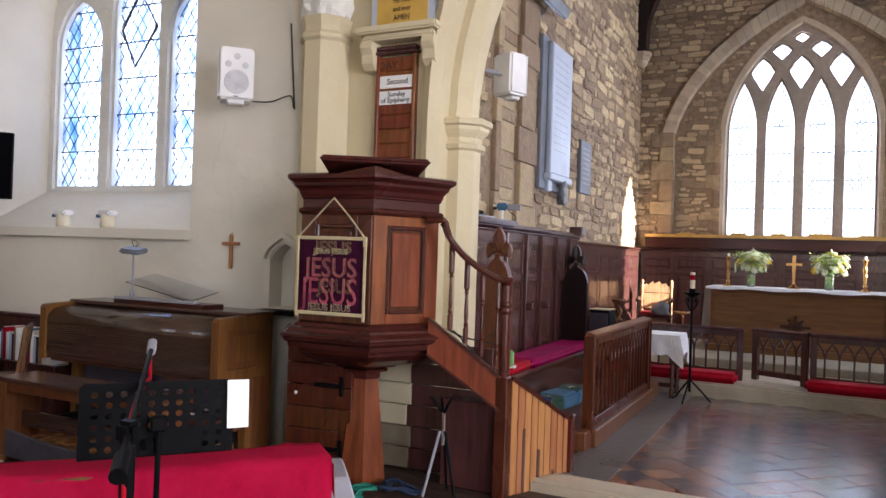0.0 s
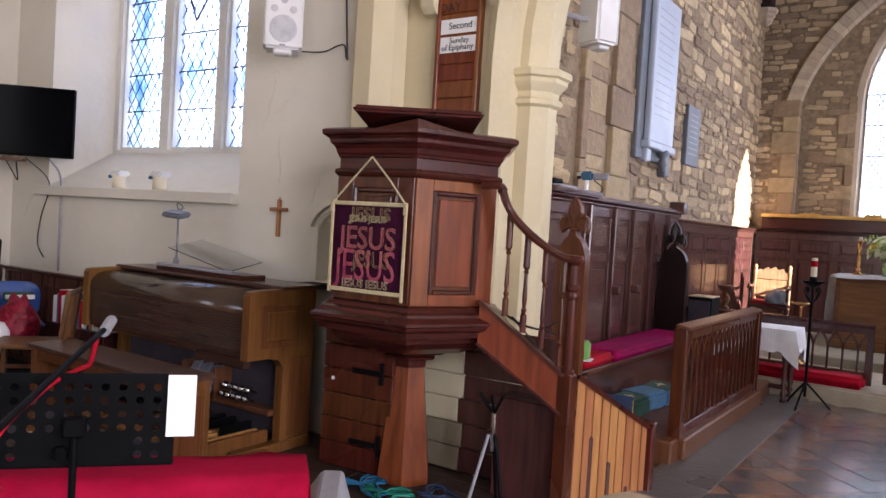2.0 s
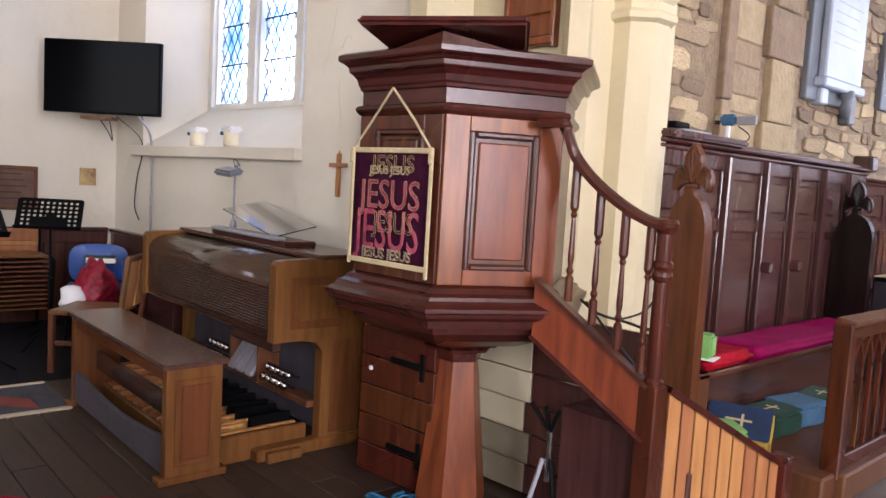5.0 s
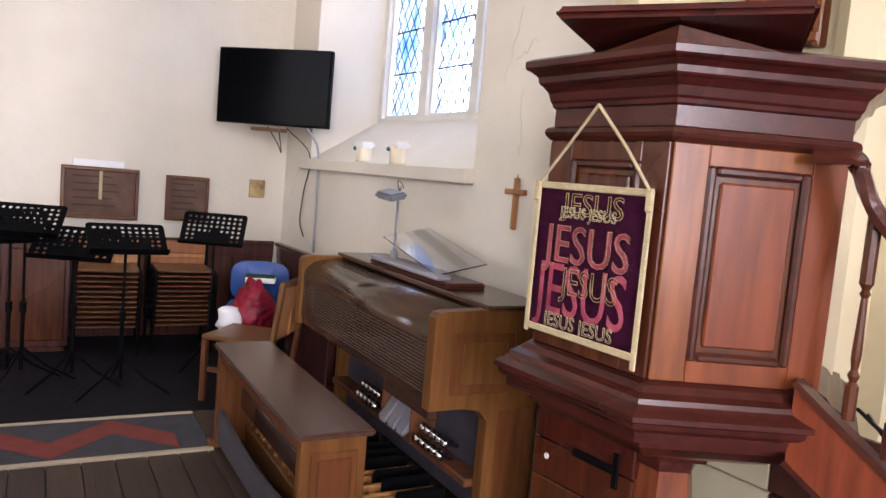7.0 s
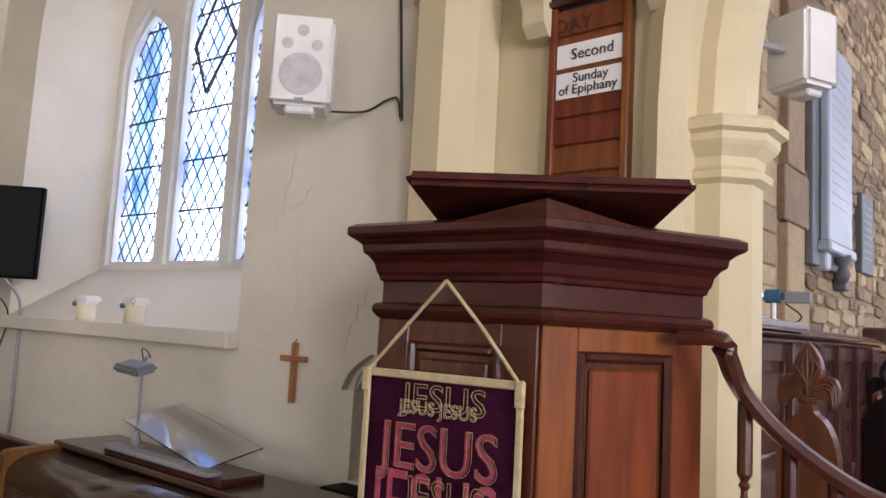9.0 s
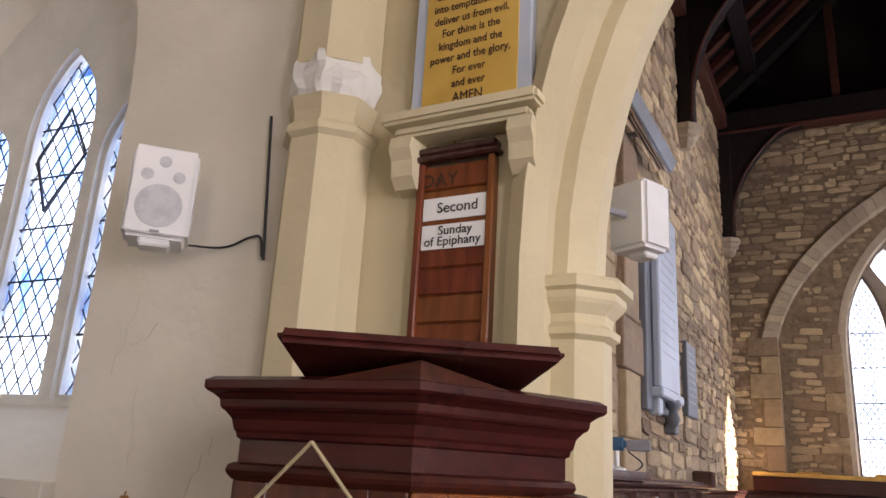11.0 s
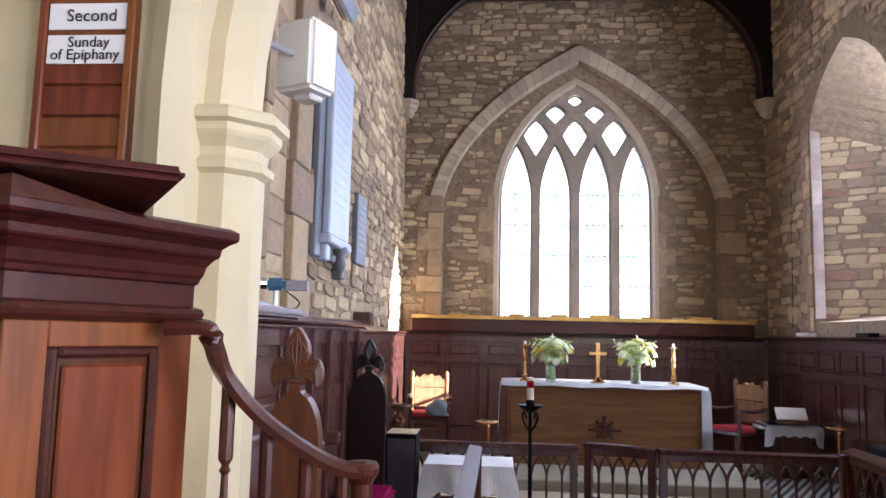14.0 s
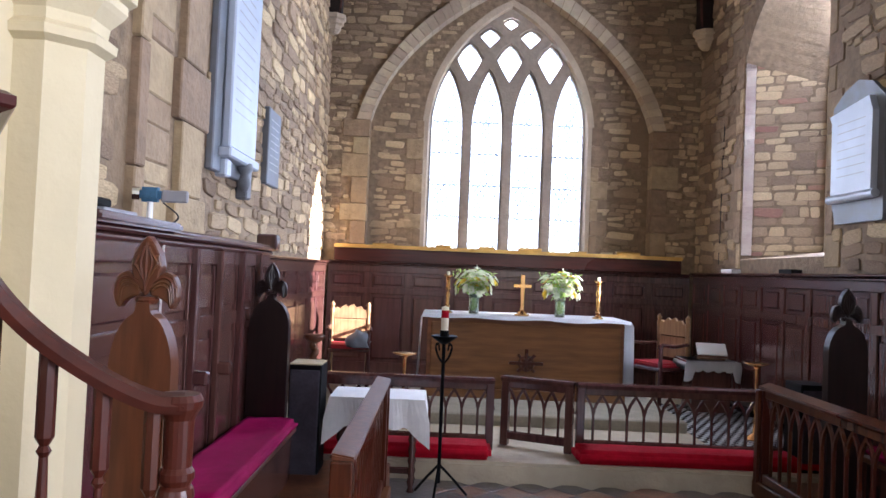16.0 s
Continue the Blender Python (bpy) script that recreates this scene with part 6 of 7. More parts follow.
part("red_zigzag", plate(left + right[::-1], [], 0.0065, 0.009, "xy"), M_carpetred, cp, "brick-red zigzag figure")

# ---------- chancel: stalls ----------
setting("stall_platform", bbox(-2.4, -1.17, 4.26, 7.0, ZC - 0.04, 0.19, 0.01), M_oak, "worn timber platform under the choir stalls", "platform")
setting("stall_platform_south", bbox(1.37, 2.4, 4.26, 7.0, ZC - 0.04, 0.17, 0.01), M_oak, "worn timber platform under the choir stalls", "platform")


def bench_end(x, y, z0, top, w, label, mat=M_oak):
    e = thing("bench_end", x, y, z0, label=label, category="bench end", group="poppyhead bench ends")
    H = top - z0
    hw = w / 2
    s = H - 0.40
    out = [(-hw, 0), (hw, 0), (hw, s)] + [(hw * math.cos(a * math.pi / 14) ** 0.8 if a < 7 else 0.012, s + 0.17 * math.sin(a * math.pi / 14) ** 1.2) for a in range(1, 7)]
    out += [(0.022, s + 0.175), (0.02, s + 0.2), (-0.02, s + 0.2), (-0.022, s + 0.175)]
    out += [(-xx, zz) for xx, zz in out[3:9][::-1]] + [(-hw, s)]
    part("panel", plate(out, [], -0.035, 0.035), mat, e)
    bm = lathe([(0.03, 0), (0.036, 0.012), (0.03, 0.022)], 12, (0, 0, s + 0.195))
    part("neck_ring", bm, mat, e)
    zn = s + 0.215
    half = [(0.0, 0.0), (0.014, 0.02), (0.036, 0.05), (0.047, 0.092), (0.040, 0.13), (0.020, 0.165)]
    leaf = half + [(0.0, 0.19)] + [(-a, b) for a, b in half[:0:-1]]
    lobe = [(0.010, 0.022), (0.030, 0.062), (0.058, 0.080), (0.084, 0.068), (0.097, 0.036), (0.098, 0.0), (0.088, -0.028), (0.074, -0.034), (0.066, -0.016), (0.052, -0.006), (0.038, 0.002), (0.018, 0.004)]
    bm = plate([(a, b + zn) for a, b in leaf], [], -0.024, 0.024)
    for sg in (-1, 1):
        plate([(sg * a, b + zn) for a, b in lobe][::sg], [], -0.02, 0.02, bm=bm)
    bevel(bm, 0.005)
    for yy in (-0.024, 0.024):
        for k in range(-2, 3):
            tube(smooth_curve([(0, yy, zn + 0.02 + 0.012 * abs(k)), (k * 0.013, yy, zn + 0.07 + 0.01 * abs(k)), (k * 0.017, yy, zn + 0.115 - 0.005 * abs(k)), (k * 0.006, yy, zn + 0.168 - 0.014 * abs(k))], 3), 0.0045, 5, bm)
        for sg in (-1, 1):
            for k in range(3):
                q = 0.010 * k
                tube(smooth_curve([(sg * 0.02, yy * 0.85, zn + 0.022 + q), (sg * (0.045 + 0.3 * q), yy * 0.9, zn + 0.038 + 1.2 * q), (sg * (0.07 + 0.5 * q), yy * 0.9, zn + 0.028 + q), (sg * (0.077 + 0.5 * q), yy * 0.85, zn - 0.02 + 0.5 * q)], 3), 0.0045, 5, bm)
    part("poppyhead", bm, mat, e, "carved fleur-de-lis finial")
    return e


bench_end(-1.775, 4.05, ZC, 1.60, 0.19, "brown oak bench end with carved poppyhead, beside the pulpit stair", M_brownend)
bench_end(-1.945, 6.52, 0.19, 1.54, 0.25, "near-black oak bench end with carved poppyhead", M_blackoak)
bench_end(1.71, 6.5, 0.17, 1.53, 0.25, "near-black oak bench end with carved poppyhead", M_blackoak)
stall = thing("choir_stall", -1.9, 5.3, 0.19, label="dark oak choir stall bench", category="bench")
part("seat_board", bbox(-0.20, 0.16, -1.1, 1.18, 0.30, 0.33, 0.006), M_oak, stall)
part("front_board", bbox(0.10, 0.13, -1.1, 1.18, 0.0, 0.30, 0.004), M_darkoak, stall)
for s in (-1.05, 0.1, 1.1):
    part("support", bbox(-0.18, 0.12, s - 0.02, s + 0.02, 0, 0.30, 0.004), M_darkoak, stall)


def cushion(name, x0, x1, y0, y1, z0, z1, mat, label, cat="cushion", amp=0.010):
    bm = bbox(x0, x1, y0, y1, z0, z1, min(0.4 * (z1 - z0), 0.03), 3)
    bmesh.ops.subdivide_edges(bm, edges=[e for e in bm.edges if e.calc_length() > 0.15], cuts=12, use_grid_fill=True)
    for v in bm.verts:
        if v.co.z > (z0 + z1) / 2:
            v.co.z += amp * noise.noise(Vector((v.co.x * 9, v.co.y * 7, z0))) + 0.5 * amp * noise.noise(Vector((v.co.x * 30, v.co.y * 22, 5)))
    ob = part(name, bm, mat, None, label, True, category=cat)
    return ob


cushion("seat_cushion", -2.06, -1.72, 4.72, 6.44, 0.52, 0.585, M_magenta, "long magenta cushion on the choir stall")
cushion("seat_cushion", -2.05, -1.73, 4.28, 4.74, 0.525, 0.59, M_scarlet, "bright red cushion at the end of the choir stall")
setting("bench_return", bbox(-2.1, -1.74, 4.14, 4.3, 0.19, 0.52, 0.006), M_oak, "oak end of the choir stall", "trim")
gb = thing("green_block", -1.80, 4.30, 0.59, 15, label="bright green foam block on the stall cushion", category="foam block")
part("block", bbox(-0.06, 0.06, -0.05, 0.05, 0.0, 0.115, 0.012, 2), M_green, gb)
part("paper_mat", bbox(-0.075, 0.08, -0.07, 0.06, -0.004, 0.0, 0.001), M_paper, gb)


def hassock(x, y, z, rz, rx, mat, side, label, cross_on=True):
    e = thing("hassock", label=label, category="hassock", group="hassocks")
    e.matrix_basis = pose(x, y, z, rx, 0, rz)
    part("cover", bbox(-0.15, 0.15, -0.1, 0.1, 0.0, 0.12, 0.02, 3), side, e)
    part("top", bbox(-0.145, 0.145, -0.095, 0.095, 0.112, 0.126, 0.006, 2), mat, e)
    if cross_on:
        part("cross_upright", bbox(-0.06, 0.06, -0.006, 0.006, 0.126, 0.128, 0.0006), M_fringe, e, "cream embroidered cross")
        part("cross_bar", bbox(0.01, 0.022, -0.035, 0.035, 0.126, 0.129, 0.0006), M_fringe, e)


hassock(-1.63, 4.42, 0.22, 20, 38, M_navywool, M_yellowwool, "mustard and navy embroidered hassock tipped on its side")
hassock(-1.62, 4.72, 0.19, 85, 0, M_darkgreen, M_darkgreen, "dark green embroidered hassock on the stall platform")
hassock(-1.62, 5.02, 0.19, 80, 0, M_bluewool, M_bluewool, "slate blue hassock on the stall platform", False)
hassock(-1.60, 5.30, 0.19, 95, 0, M_darkgreen, M_bluewool, "green-topped blue hassock on the stall platform")
hassock(-1.66, 4.18, 0.19, 50, 0, M_green, M_green, "light green hassock on the stall platform", False)


def gothic_rail(x, y, z, rz, length, height, label, name="altar_rail", mat=M_darkoak, pitch=0.125, sill=0.05, top=None, post=True):
    """A rail with slender balusters that branch into pointed arches under the top rail."""
    e = thing(name, x, y, z, rz, label=label, category="rail", group=name + "s")
    if top is None:
        sec = [(-0.045, -0.02), (0.045, -0.02), (0.05, 0.005), (0.03, 0.02), (-0.03, 0.02), (-0.05, 0.005)]
        part("top_rail", sweep([(0, 0, height - 0.02), (length, 0, height - 0.02)], sec), mat, e)
    else:
        part("book_top", bbox(0, length, -0.045, 0.045, -0.012, 0.012, 0.006, 2, pose(0, 0, height - 0.012, top)), mat, e)
    part("upper_band", bbox(0, length, -0.018, 0.018, height - 0.09, height - 0.04, 0.004), mat, e)
    part("bottom_rail", bbox(0, length, -0.025, 0.025, sill, sill + 0.06, 0.006), mat, e)
    if post:
        for px in (0.03, length - 0.03):
            part("post", bbox(px - 0.03, px + 0.03, -0.03, 0.03, 0, height - 0.04, 0.005), mat, e)
    n = max(2, round(length / pitch))
    st = length / n
    zs, za = height - 0.24, height - 0.09
    for i in range(1, n):
        part("baluster", bbox(i * st - 0.009, i * st + 0.009, -0.011, 0.011, sill + 0.06, zs, 0.003), mat, e)
    for i in range(n):
        a, b = i * st, (i + 1) * st
        pts1 = smooth_curve([(a, 0, zs), (a + 0.14 * st, 0, zs + 0.07), (a + 0.5 * st, 0, za - 0.005)], 3)
        pts2 = [Vector((a + b - p.x, 0, p.z)) for p in pts1]
        sq = [(-0.009, -0.009), (0.009, -0.009), (0.009, 0.009), (-0.009, 0.009)]
        bm = sweep(pts1, sq, up=(0, 1, 0))
        sweep(pts2, sq, bm, up=(0, 1, 0))
        part("pointed_arch", bm, mat, e)
    return e


gothic_rail(-2.25, 7.46, ZS, 0, 1.82, 0.54, "dark oak communion rail with pointed arches")
gothic_rail(0.19, 7.42, ZS, 0, 2.05, 0.54, "dark oak communion rail with pointed arches")
gothic_rail(-0.35, 7.66, ZS, -24, 0.57, 0.54, "dark oak communion rail gate standing ajar", "rail_gate")
d1 = gothic_rail(-1.20, 4.42, 0.16, 90, 1.98, 0.705, "dark oak choir desk front with slender balusters and sloping top", "choir_desk", M_mahog, 0.115, 0.03, 9)
for c in d1.children:
    if c.name.startswith("book_top"):
        c.data.materials[0] = M_oak
part("sill_beam", bbox(-0.02, 2.03, -0.07, 0.05, -0.1, 0.03, 0.01), M_oak, d1, "pale worn sill beam")
part("end_panel", bbox(-0.032, 0.0, -0.04, 0.04, 0.0, 0.69, 0.006), M_mahog, d1)
part("end_panel", bbox(1.98, 2.012, -0.04, 0.04, 0.0, 0.69, 0.006), M_mahog, d1)
d2 = gothic_rail(1.42, 4.6, 0.14, 90, 2.4, 0.70, "dark oak choir desk front with pointed arches and sloping top", "choir_desk", M_mahog, 0.13, 0.03, -18)
part("sill_beam", bbox(-0.02, 2.45, -0.07, 0.05, -0.08, 0.03, 0.01), M_oak, d2)
part("end_post", bbox(2.37, 2.43, -0.05, 0.05, 0.0, 0.66, 0.006), M_mahog, d2)
cushion("seat_cushion", 1.78, 2.15, 4.8, 6.4, 0.5, 0.57, M_magenta, "long magenta cushion on the far choir stall")
s2 = thing("choir_stall", 1.95, 5.6, 0.17, label="dark oak choir stall bench", category="bench")
part("seat_board", bbox(-0.18, 0.22, -0.85, 0.85, 0.30, 0.33, 0.006), M_oak, s2)
part("front_board", bbox(-0.14, -0.11, -0.85, 0.85, 0.0, 0.30, 0.004), M_darkoak, s2)

for x, y, z, nm in ((-1.72, 6.75, ZC, "tall black loudspeaker box beside the bench end"), (1.85, 7.25, ZS, "black loudspeaker box beside the bench end")):
    e = thing("black_loudspeaker", x, y, z, label=nm, category="loudspeaker", group="black loudspeakers")
    hh = 0.89 - z if x < 0 else 0.62
    part("cabinet", bbox(-0.11, 0.10, -0.13, 0.13, 0, hh, 0.008), M_black, e)
    part("grille", bbox(-0.10, 0.09, -0.142, -0.131, 0.03, hh - 0.03, 0.006), M_purplegrey, e)
    part("top_cloth", bbox(-0.11, 0.10, -0.13, 0.13, hh, hh + 0.008, 0.003), M_fringe if x < 0 else M_black, e)

# ---------- chancel: sanctuary ----------
altar = thing("altar", 0.0, 9.17, ZS + 0.1, label="plain brown oak altar table with a carved cross", category="altar")
part("body", bbox(-0.98, 0.98, 0.03, 0.70, 0.0, 0.78, 0.006), M_altar, altar)
part("front_panel", bbox(-0.94, 0.94, 0.015, 0.03, 0.10, 0.74, 0.008), M_altar, altar)
part("top_slab", bbox(-1.03, 1.04, 0.0, 0.76, 0.78, 0.805, 0.006), M_altar, altar)
part("plinth", bbox(-1.0, 1.0, 0.0, 0.72, 0.0, 0.09, 0.008), M_altar, altar)
emb = thing("altar_emblem", 0.01, 9.18, 0.66, label="carved dark wooden cross emblem on the altar front", category="carving")
part("ring", tube([(0.07 * math.cos(a * math.pi / 10), -0.01, 0.07 * math.sin(a * math.pi / 10)) for a in range(21)], 0.012, 6), M_mahog, emb)
part("arm", bbox(-0.17, 0.17, -0.022, 0.005, -0.016, 0.016, 0.006), M_mahog, emb)
part("arm", bbox(-0.016, 0.016, -0.024, 0.005, -0.08, 0.14, 0.006), M_mahog, emb)
part("arm", bbox(-0.015, 0.015, -0.02, 0.005, -0.12, 0.12, 0.006, 1, pose(0, 0, 0, 0, 45)), M_mahog, emb)
part("arm", bbox(-0.015, 0.015, -0.018, 0.005, -0.12, 0.12, 0.006, 1, pose(0, 0, 0, 0, -45)), M_mahog, emb)

ac = thing("altar_cloth", 0.0, 9.17, 1.105, label="white linen cloth over the altar, hanging at both ends", category="altar cloth")
bm = BM()
prof = [(-1.065, -0.62), (-1.06, -0.3), (-1.05, -0.05), (-1.03, 0.006)] + [(-1.03 + 2.06 * i / 24, 0.008) for i in range(1, 24)] + [(1.03, 0.006), (1.055, -0.05), (1.065, -0.3), (1.07, -0.70)]
rows = []
for j in range(13):
    y = -0.025 + 0.80 * j / 12
    rows.append([bm.verts.new((x + 0.012 * noise.noise(Vector((z * 6, y * 9, 2))) * (z < -0.01), y, z + 0.003 * noise.noise(Vector((x * 5, y * 8, 1))))) for x, z in prof])
for a, b in zip(rows, rows[1:]):
    for i in range(len(prof) - 1):
        bm.faces.new((a[i], a[i + 1], b[i + 1], b[i]))
front = [bm.verts.new((v.co.x, v.co.y - 0.004, v.co.z - 0.03 - 0.008 * math.sin(i * 0.8))) for i, v in enumerate(rows[0][3:-3])]
for i in range(len(front) - 1):
    bm.faces.new((rows[0][3 + i], rows[0][4 + i], front[i + 1], front[i]))
bmesh.ops.solidify(bm, geom=list(bm.faces), thickness=0.003)
part("cloth", bm, M_linen, ac, smooth=True)


def candlestick(x, y, z, label):
    e = thing("altar_candlestick", x, y, z, label=label, category="candlestick", group="altar candlesticks")
    part("base", lathe([(0.055, 0), (0.055, 0.012), (0.03, 0.025), (0.015, 0.05)], 16), M_brass, e, smooth=True)
    part("stem", lathe([(0.018, 0.05), (0.03, 0.08), (0.018, 0.1), (0.022, 0.2), (0.016, 0.22), (0.03, 0.25), (0.018, 0.28), (0.021, 0.36)], 12), M_brass, e, smooth=True)
    part("drip_pan", lathe([(0.015, 0.36), (0.045, 0.375), (0.046, 0.382), (0.02, 0.384)], 16), M_brass, e, smooth=True)
    part("candle", lathe([(0.015, 0.384), (0.015, 0.42)], 12), M_wax, e)


candlestick(-0.79, 9.36, 1.117, "tall brass candlestick on the altar")
candlestick(0.74, 9.36, 1.117, "tall brass candlestick on the altar")
xc = thing("altar_cross", -0.03, 9.38, 1.117, label="brass standing cross on the altar", category="cross")
part("base", lathe([(0.075, 0), (0.075, 0.015), (0.05, 0.02), (0.045, 0.035), (0.015, 0.06)], 18), M_brass, xc, smooth=True)
part("upright", bbox(-0.020, 0.020, -0.012, 0.012, 0.05, 0.42, 0.006), M_brass, xc)
part("crossbar", bbox(-0.09, 0.09, -0.012, 0.012, 0.285, 0.322, 0.006), M_brass, xc)
part("centre_boss", bbox(-0.025, 0.025, -0.014, 0.014, 0.28, 0.33, 0.005), M_brass, xc)


def flowers(x, y, z, seed, label):
    random.seed(seed)
    e = thing("flower_vase", x, y, z, label=label, category="vase of flowers", group="altar flowers")
    v = part("vase", lathe([(0.05, 0.0), (0.052, 0.01), (0.05, 0.12), (0.054, 0.2), (0.05, 0.2), (0.046, 0.12), (0.047, 0.015), (0.0, 0.014)], 18), M_vase, e, "clear glass vase", smooth=True)
    bm = BM()
    for i in range(26):
        a, r = random.uniform(0, 6.28), random.uniform(0.01, 0.04)
        b, s = random.uniform(0, 6.28), random.uniform(0.04, 0.16)
        tube([(r * math.cos(a), r * math.sin(a), 0.02), (0.5 * r * math.cos(b), 0.5 * r * math.sin(b), 0.19), (s * math.cos(b), 0.7 * s * math.sin(b), random.uniform(0.28, 0.42))], 0.0035, 5, bm)
    part("stems", bm, M_leaf, e, "green stems")
    bm = BM()
    for i in range(420):
        a, r, h = random.uniform(0, 6.28), random.uniform(0.02, 0.23), random.uniform(0.2, 0.44)
        r *= 0.55 + 0.45 * math.sin(min(1, (h - 0.2) / 0.13) * 1.57)
        c = Vector((r * math.cos(a), 0.75 * r * math.sin(a), h))
        d = Vector((random.gauss(0, 1), random.gauss(0, 1), random.gauss(0, 0.7))).normalized()
        s = d.orthogonal().normalized() * random.uniform(0.005, 0.010)
        ln = random.uniform(0.02, 0.05)
        q = [bm.verts.new(c), bm.verts.new(c + d * ln * 0.5 + s), bm.verts.new(c + d * ln), bm.verts.new(c + d * ln * 0.5 - s)]
        bm.faces.new(q)
    tagged(part("foliage", bm, M_leaf, e, "fresh green leaves"), kind="stuff")
    for i in range(95):
        a, r, h = random.uniform(0, 6.28), random.uniform(0.02, 0.22), random.uniform(0.27, 0.47)
        c = Vector((r * math.cos(a), 0.75 * r * math.sin(a), h - 0.35 * r))
        d = (c - Vector((0, 0, 0.2))).normalized()
        u = d.orthogonal().normalized()
        w = d.cross(u)
        bm = BM()
        ctr = bm.verts.new(c)
        n = 8
        for layer in (1.0, 0.62):
            ring = []
            for k in range(n * 2):
                rr = (0.047 if k % 2 == 0 else 0.028) * layer
                an = k * math.pi / n + layer
                ring.append(bm.verts.new(c + rr * (math.cos(an) * u + math.sin(an) * w) + d * (0.006 + 0.012 * (1 - layer) + 0.006 * random.random())))
            for k in range(n * 2):
                bm.faces.new((ctr, ring[k], ring[(k + 1) % (2 * n)]))
        part("flower", bm, M_yellow if i % 6 == 0 else M_petal, e, "yellow bloom" if i % 6 == 0 else "cream bloom")
    bm = tube(smooth_curve([(0.02, 0, 0.36), (0.03, 0.01, 0.44), (0.015, 0, 0.50)], 4), 0.005, 6)
    part("spire", bm, M_petal, e)


flowers(-0.52, 9.40, 1.117, 11, "clear glass vase of white and yellow flowers")
flowers(0.36, 9.40, 1.117, 23, "clear glass vase of white and yellow flowers")

cs = thing("paschal_candle_stand", -0.835, 6.65, ZC, label="black wrought-iron floor candle stand with a decorated candle", category="candle stand")
part("pole", tube([(0, 0, 0.10), (0, 0, 1.0)], 0.012, 8), M_black, cs)
part("pan", lathe([(0.02, 1.0), (0.07, 1.035), (0.088, 1.05), (0.085, 1.055), (0.02, 1.04)], 20), M_black, cs, smooth=True)
part("socket", lathe([(0.03, 1.04), (0.03, 1.09)], 14), M_black, cs)
part("candle", lathe([(0.024, 1.07), (0.024, 1.24), (0.006, 1.245)], 14), M_wax, cs, "ivory candle")
part("candle_band", lathe([(0.0248, 1.17), (0.0248, 1.22)], 14), M_scarlet, cs, "red and gilt band")
for k in range(4):
    a = math.pi / 4 + k * math.pi / 2
    pts = smooth_curve([(0.012 * math.cos(a), 0.012 * math.sin(a), 0.88), (0.05 * math.cos(a), 0.05 * math.sin(a), 0.92), (0.075 * math.cos(a), 0.075 * math.sin(a), 0.98), (0.05 * math.cos(a), 0.05 * math.sin(a), 1.0), (0.04 * math.cos(a), 0.04 * math.sin(a), 0.96)], 4)
    part("scroll", tube(pts, 0.006, 6), M_black, cs)
for k in range(3):
    a = radians(20 + 120 * k)
    part("leg", tube(smooth_curve([(0, 0, 0.22), (0.1 * math.cos(a), 0.1 * math.sin(a), 0.12), (0.2 * math.cos(a), 0.2 * math.sin(a), 0.01)], 4), 0.009, 6), M_black, cs)

st = thing("cloth_covered_table", -1.26, 6.92, ZC, label="small dark table with twisted legs under a white lace-edged cloth", category="table")
for x in (-0.24, 0.24):
    for y in (-0.15, 0.15):
        pr = [(0.026 if i % 2 else 0.016, 0.03 + i * 0.035) for i in range(16)]
        part("leg", lathe([(0.028, 0)] + pr, 10, (x, y, 0)), M_darkoak, st, smooth=True)
part("top", bbox(-0.30, 0.30, -0.2, 0.2, 0.58, 0.61, 0.006), M_darkoak, st)
part("stretcher", bbox(-0.24, 0.24, -0.015, 0.015, 0.08, 0.12, 0.005), M_darkoak, st)
tc = thing("lace_tablecloth", -1.26, 6.92, ZC, label="white linen cloth with scalloped lace edge", category="tablecloth")
bm = BM()
n = 96
per = []
for i in range(n):
    t = i / n * 4
    s, f = int(t), t - int(t)
    cx = [(-0.315 + 0.63 * f, -0.215), (0.315, -0.215 + 0.43 * f), (0.315 - 0.63 * f, 0.215), (-0.315, 0.215 - 0.43 * f)][s]
    per.append((cx[0], cx[1], f))
top, low, low2 = [], [], []
for i, (x, y, f) in enumerate(per):
    top.append(bm.verts.new((x, y, 0.615)))
    corner = max(0, 1 - min(f, 1 - f) * 6)
    fl = 1 + 0.05 * math.sin(i * 0.9) + 0.1 * corner
    low.append(bm.verts.new((x * fl, y * fl, 0.50 - 0.03 * corner)))
    low2.append(bm.verts.new((x * (fl + 0.02), y * (fl + 0.02), 0.43 - 0.13 * corner - 0.018 * abs(math.sin(i * 0.65)))))
for i in range(n):
    j = (i + 1) % n
    bm.faces.new((top[i], top[j], low[j], low[i])), bm.faces.new((low[i], low[j], low2[j], low2[i]))
hub = bm.verts.new((0, 0, 0.622))
for i in range(n):
    bm.faces.new((top[i], top[(i + 1) % n], hub))
bmesh.ops.recalc_face_normals(bm, faces=bm.faces)
bmesh.ops.translate(bm, verts=bm.verts, vec=(0, 0, 0.006))
part("cloth", bm, M_linen, tc)


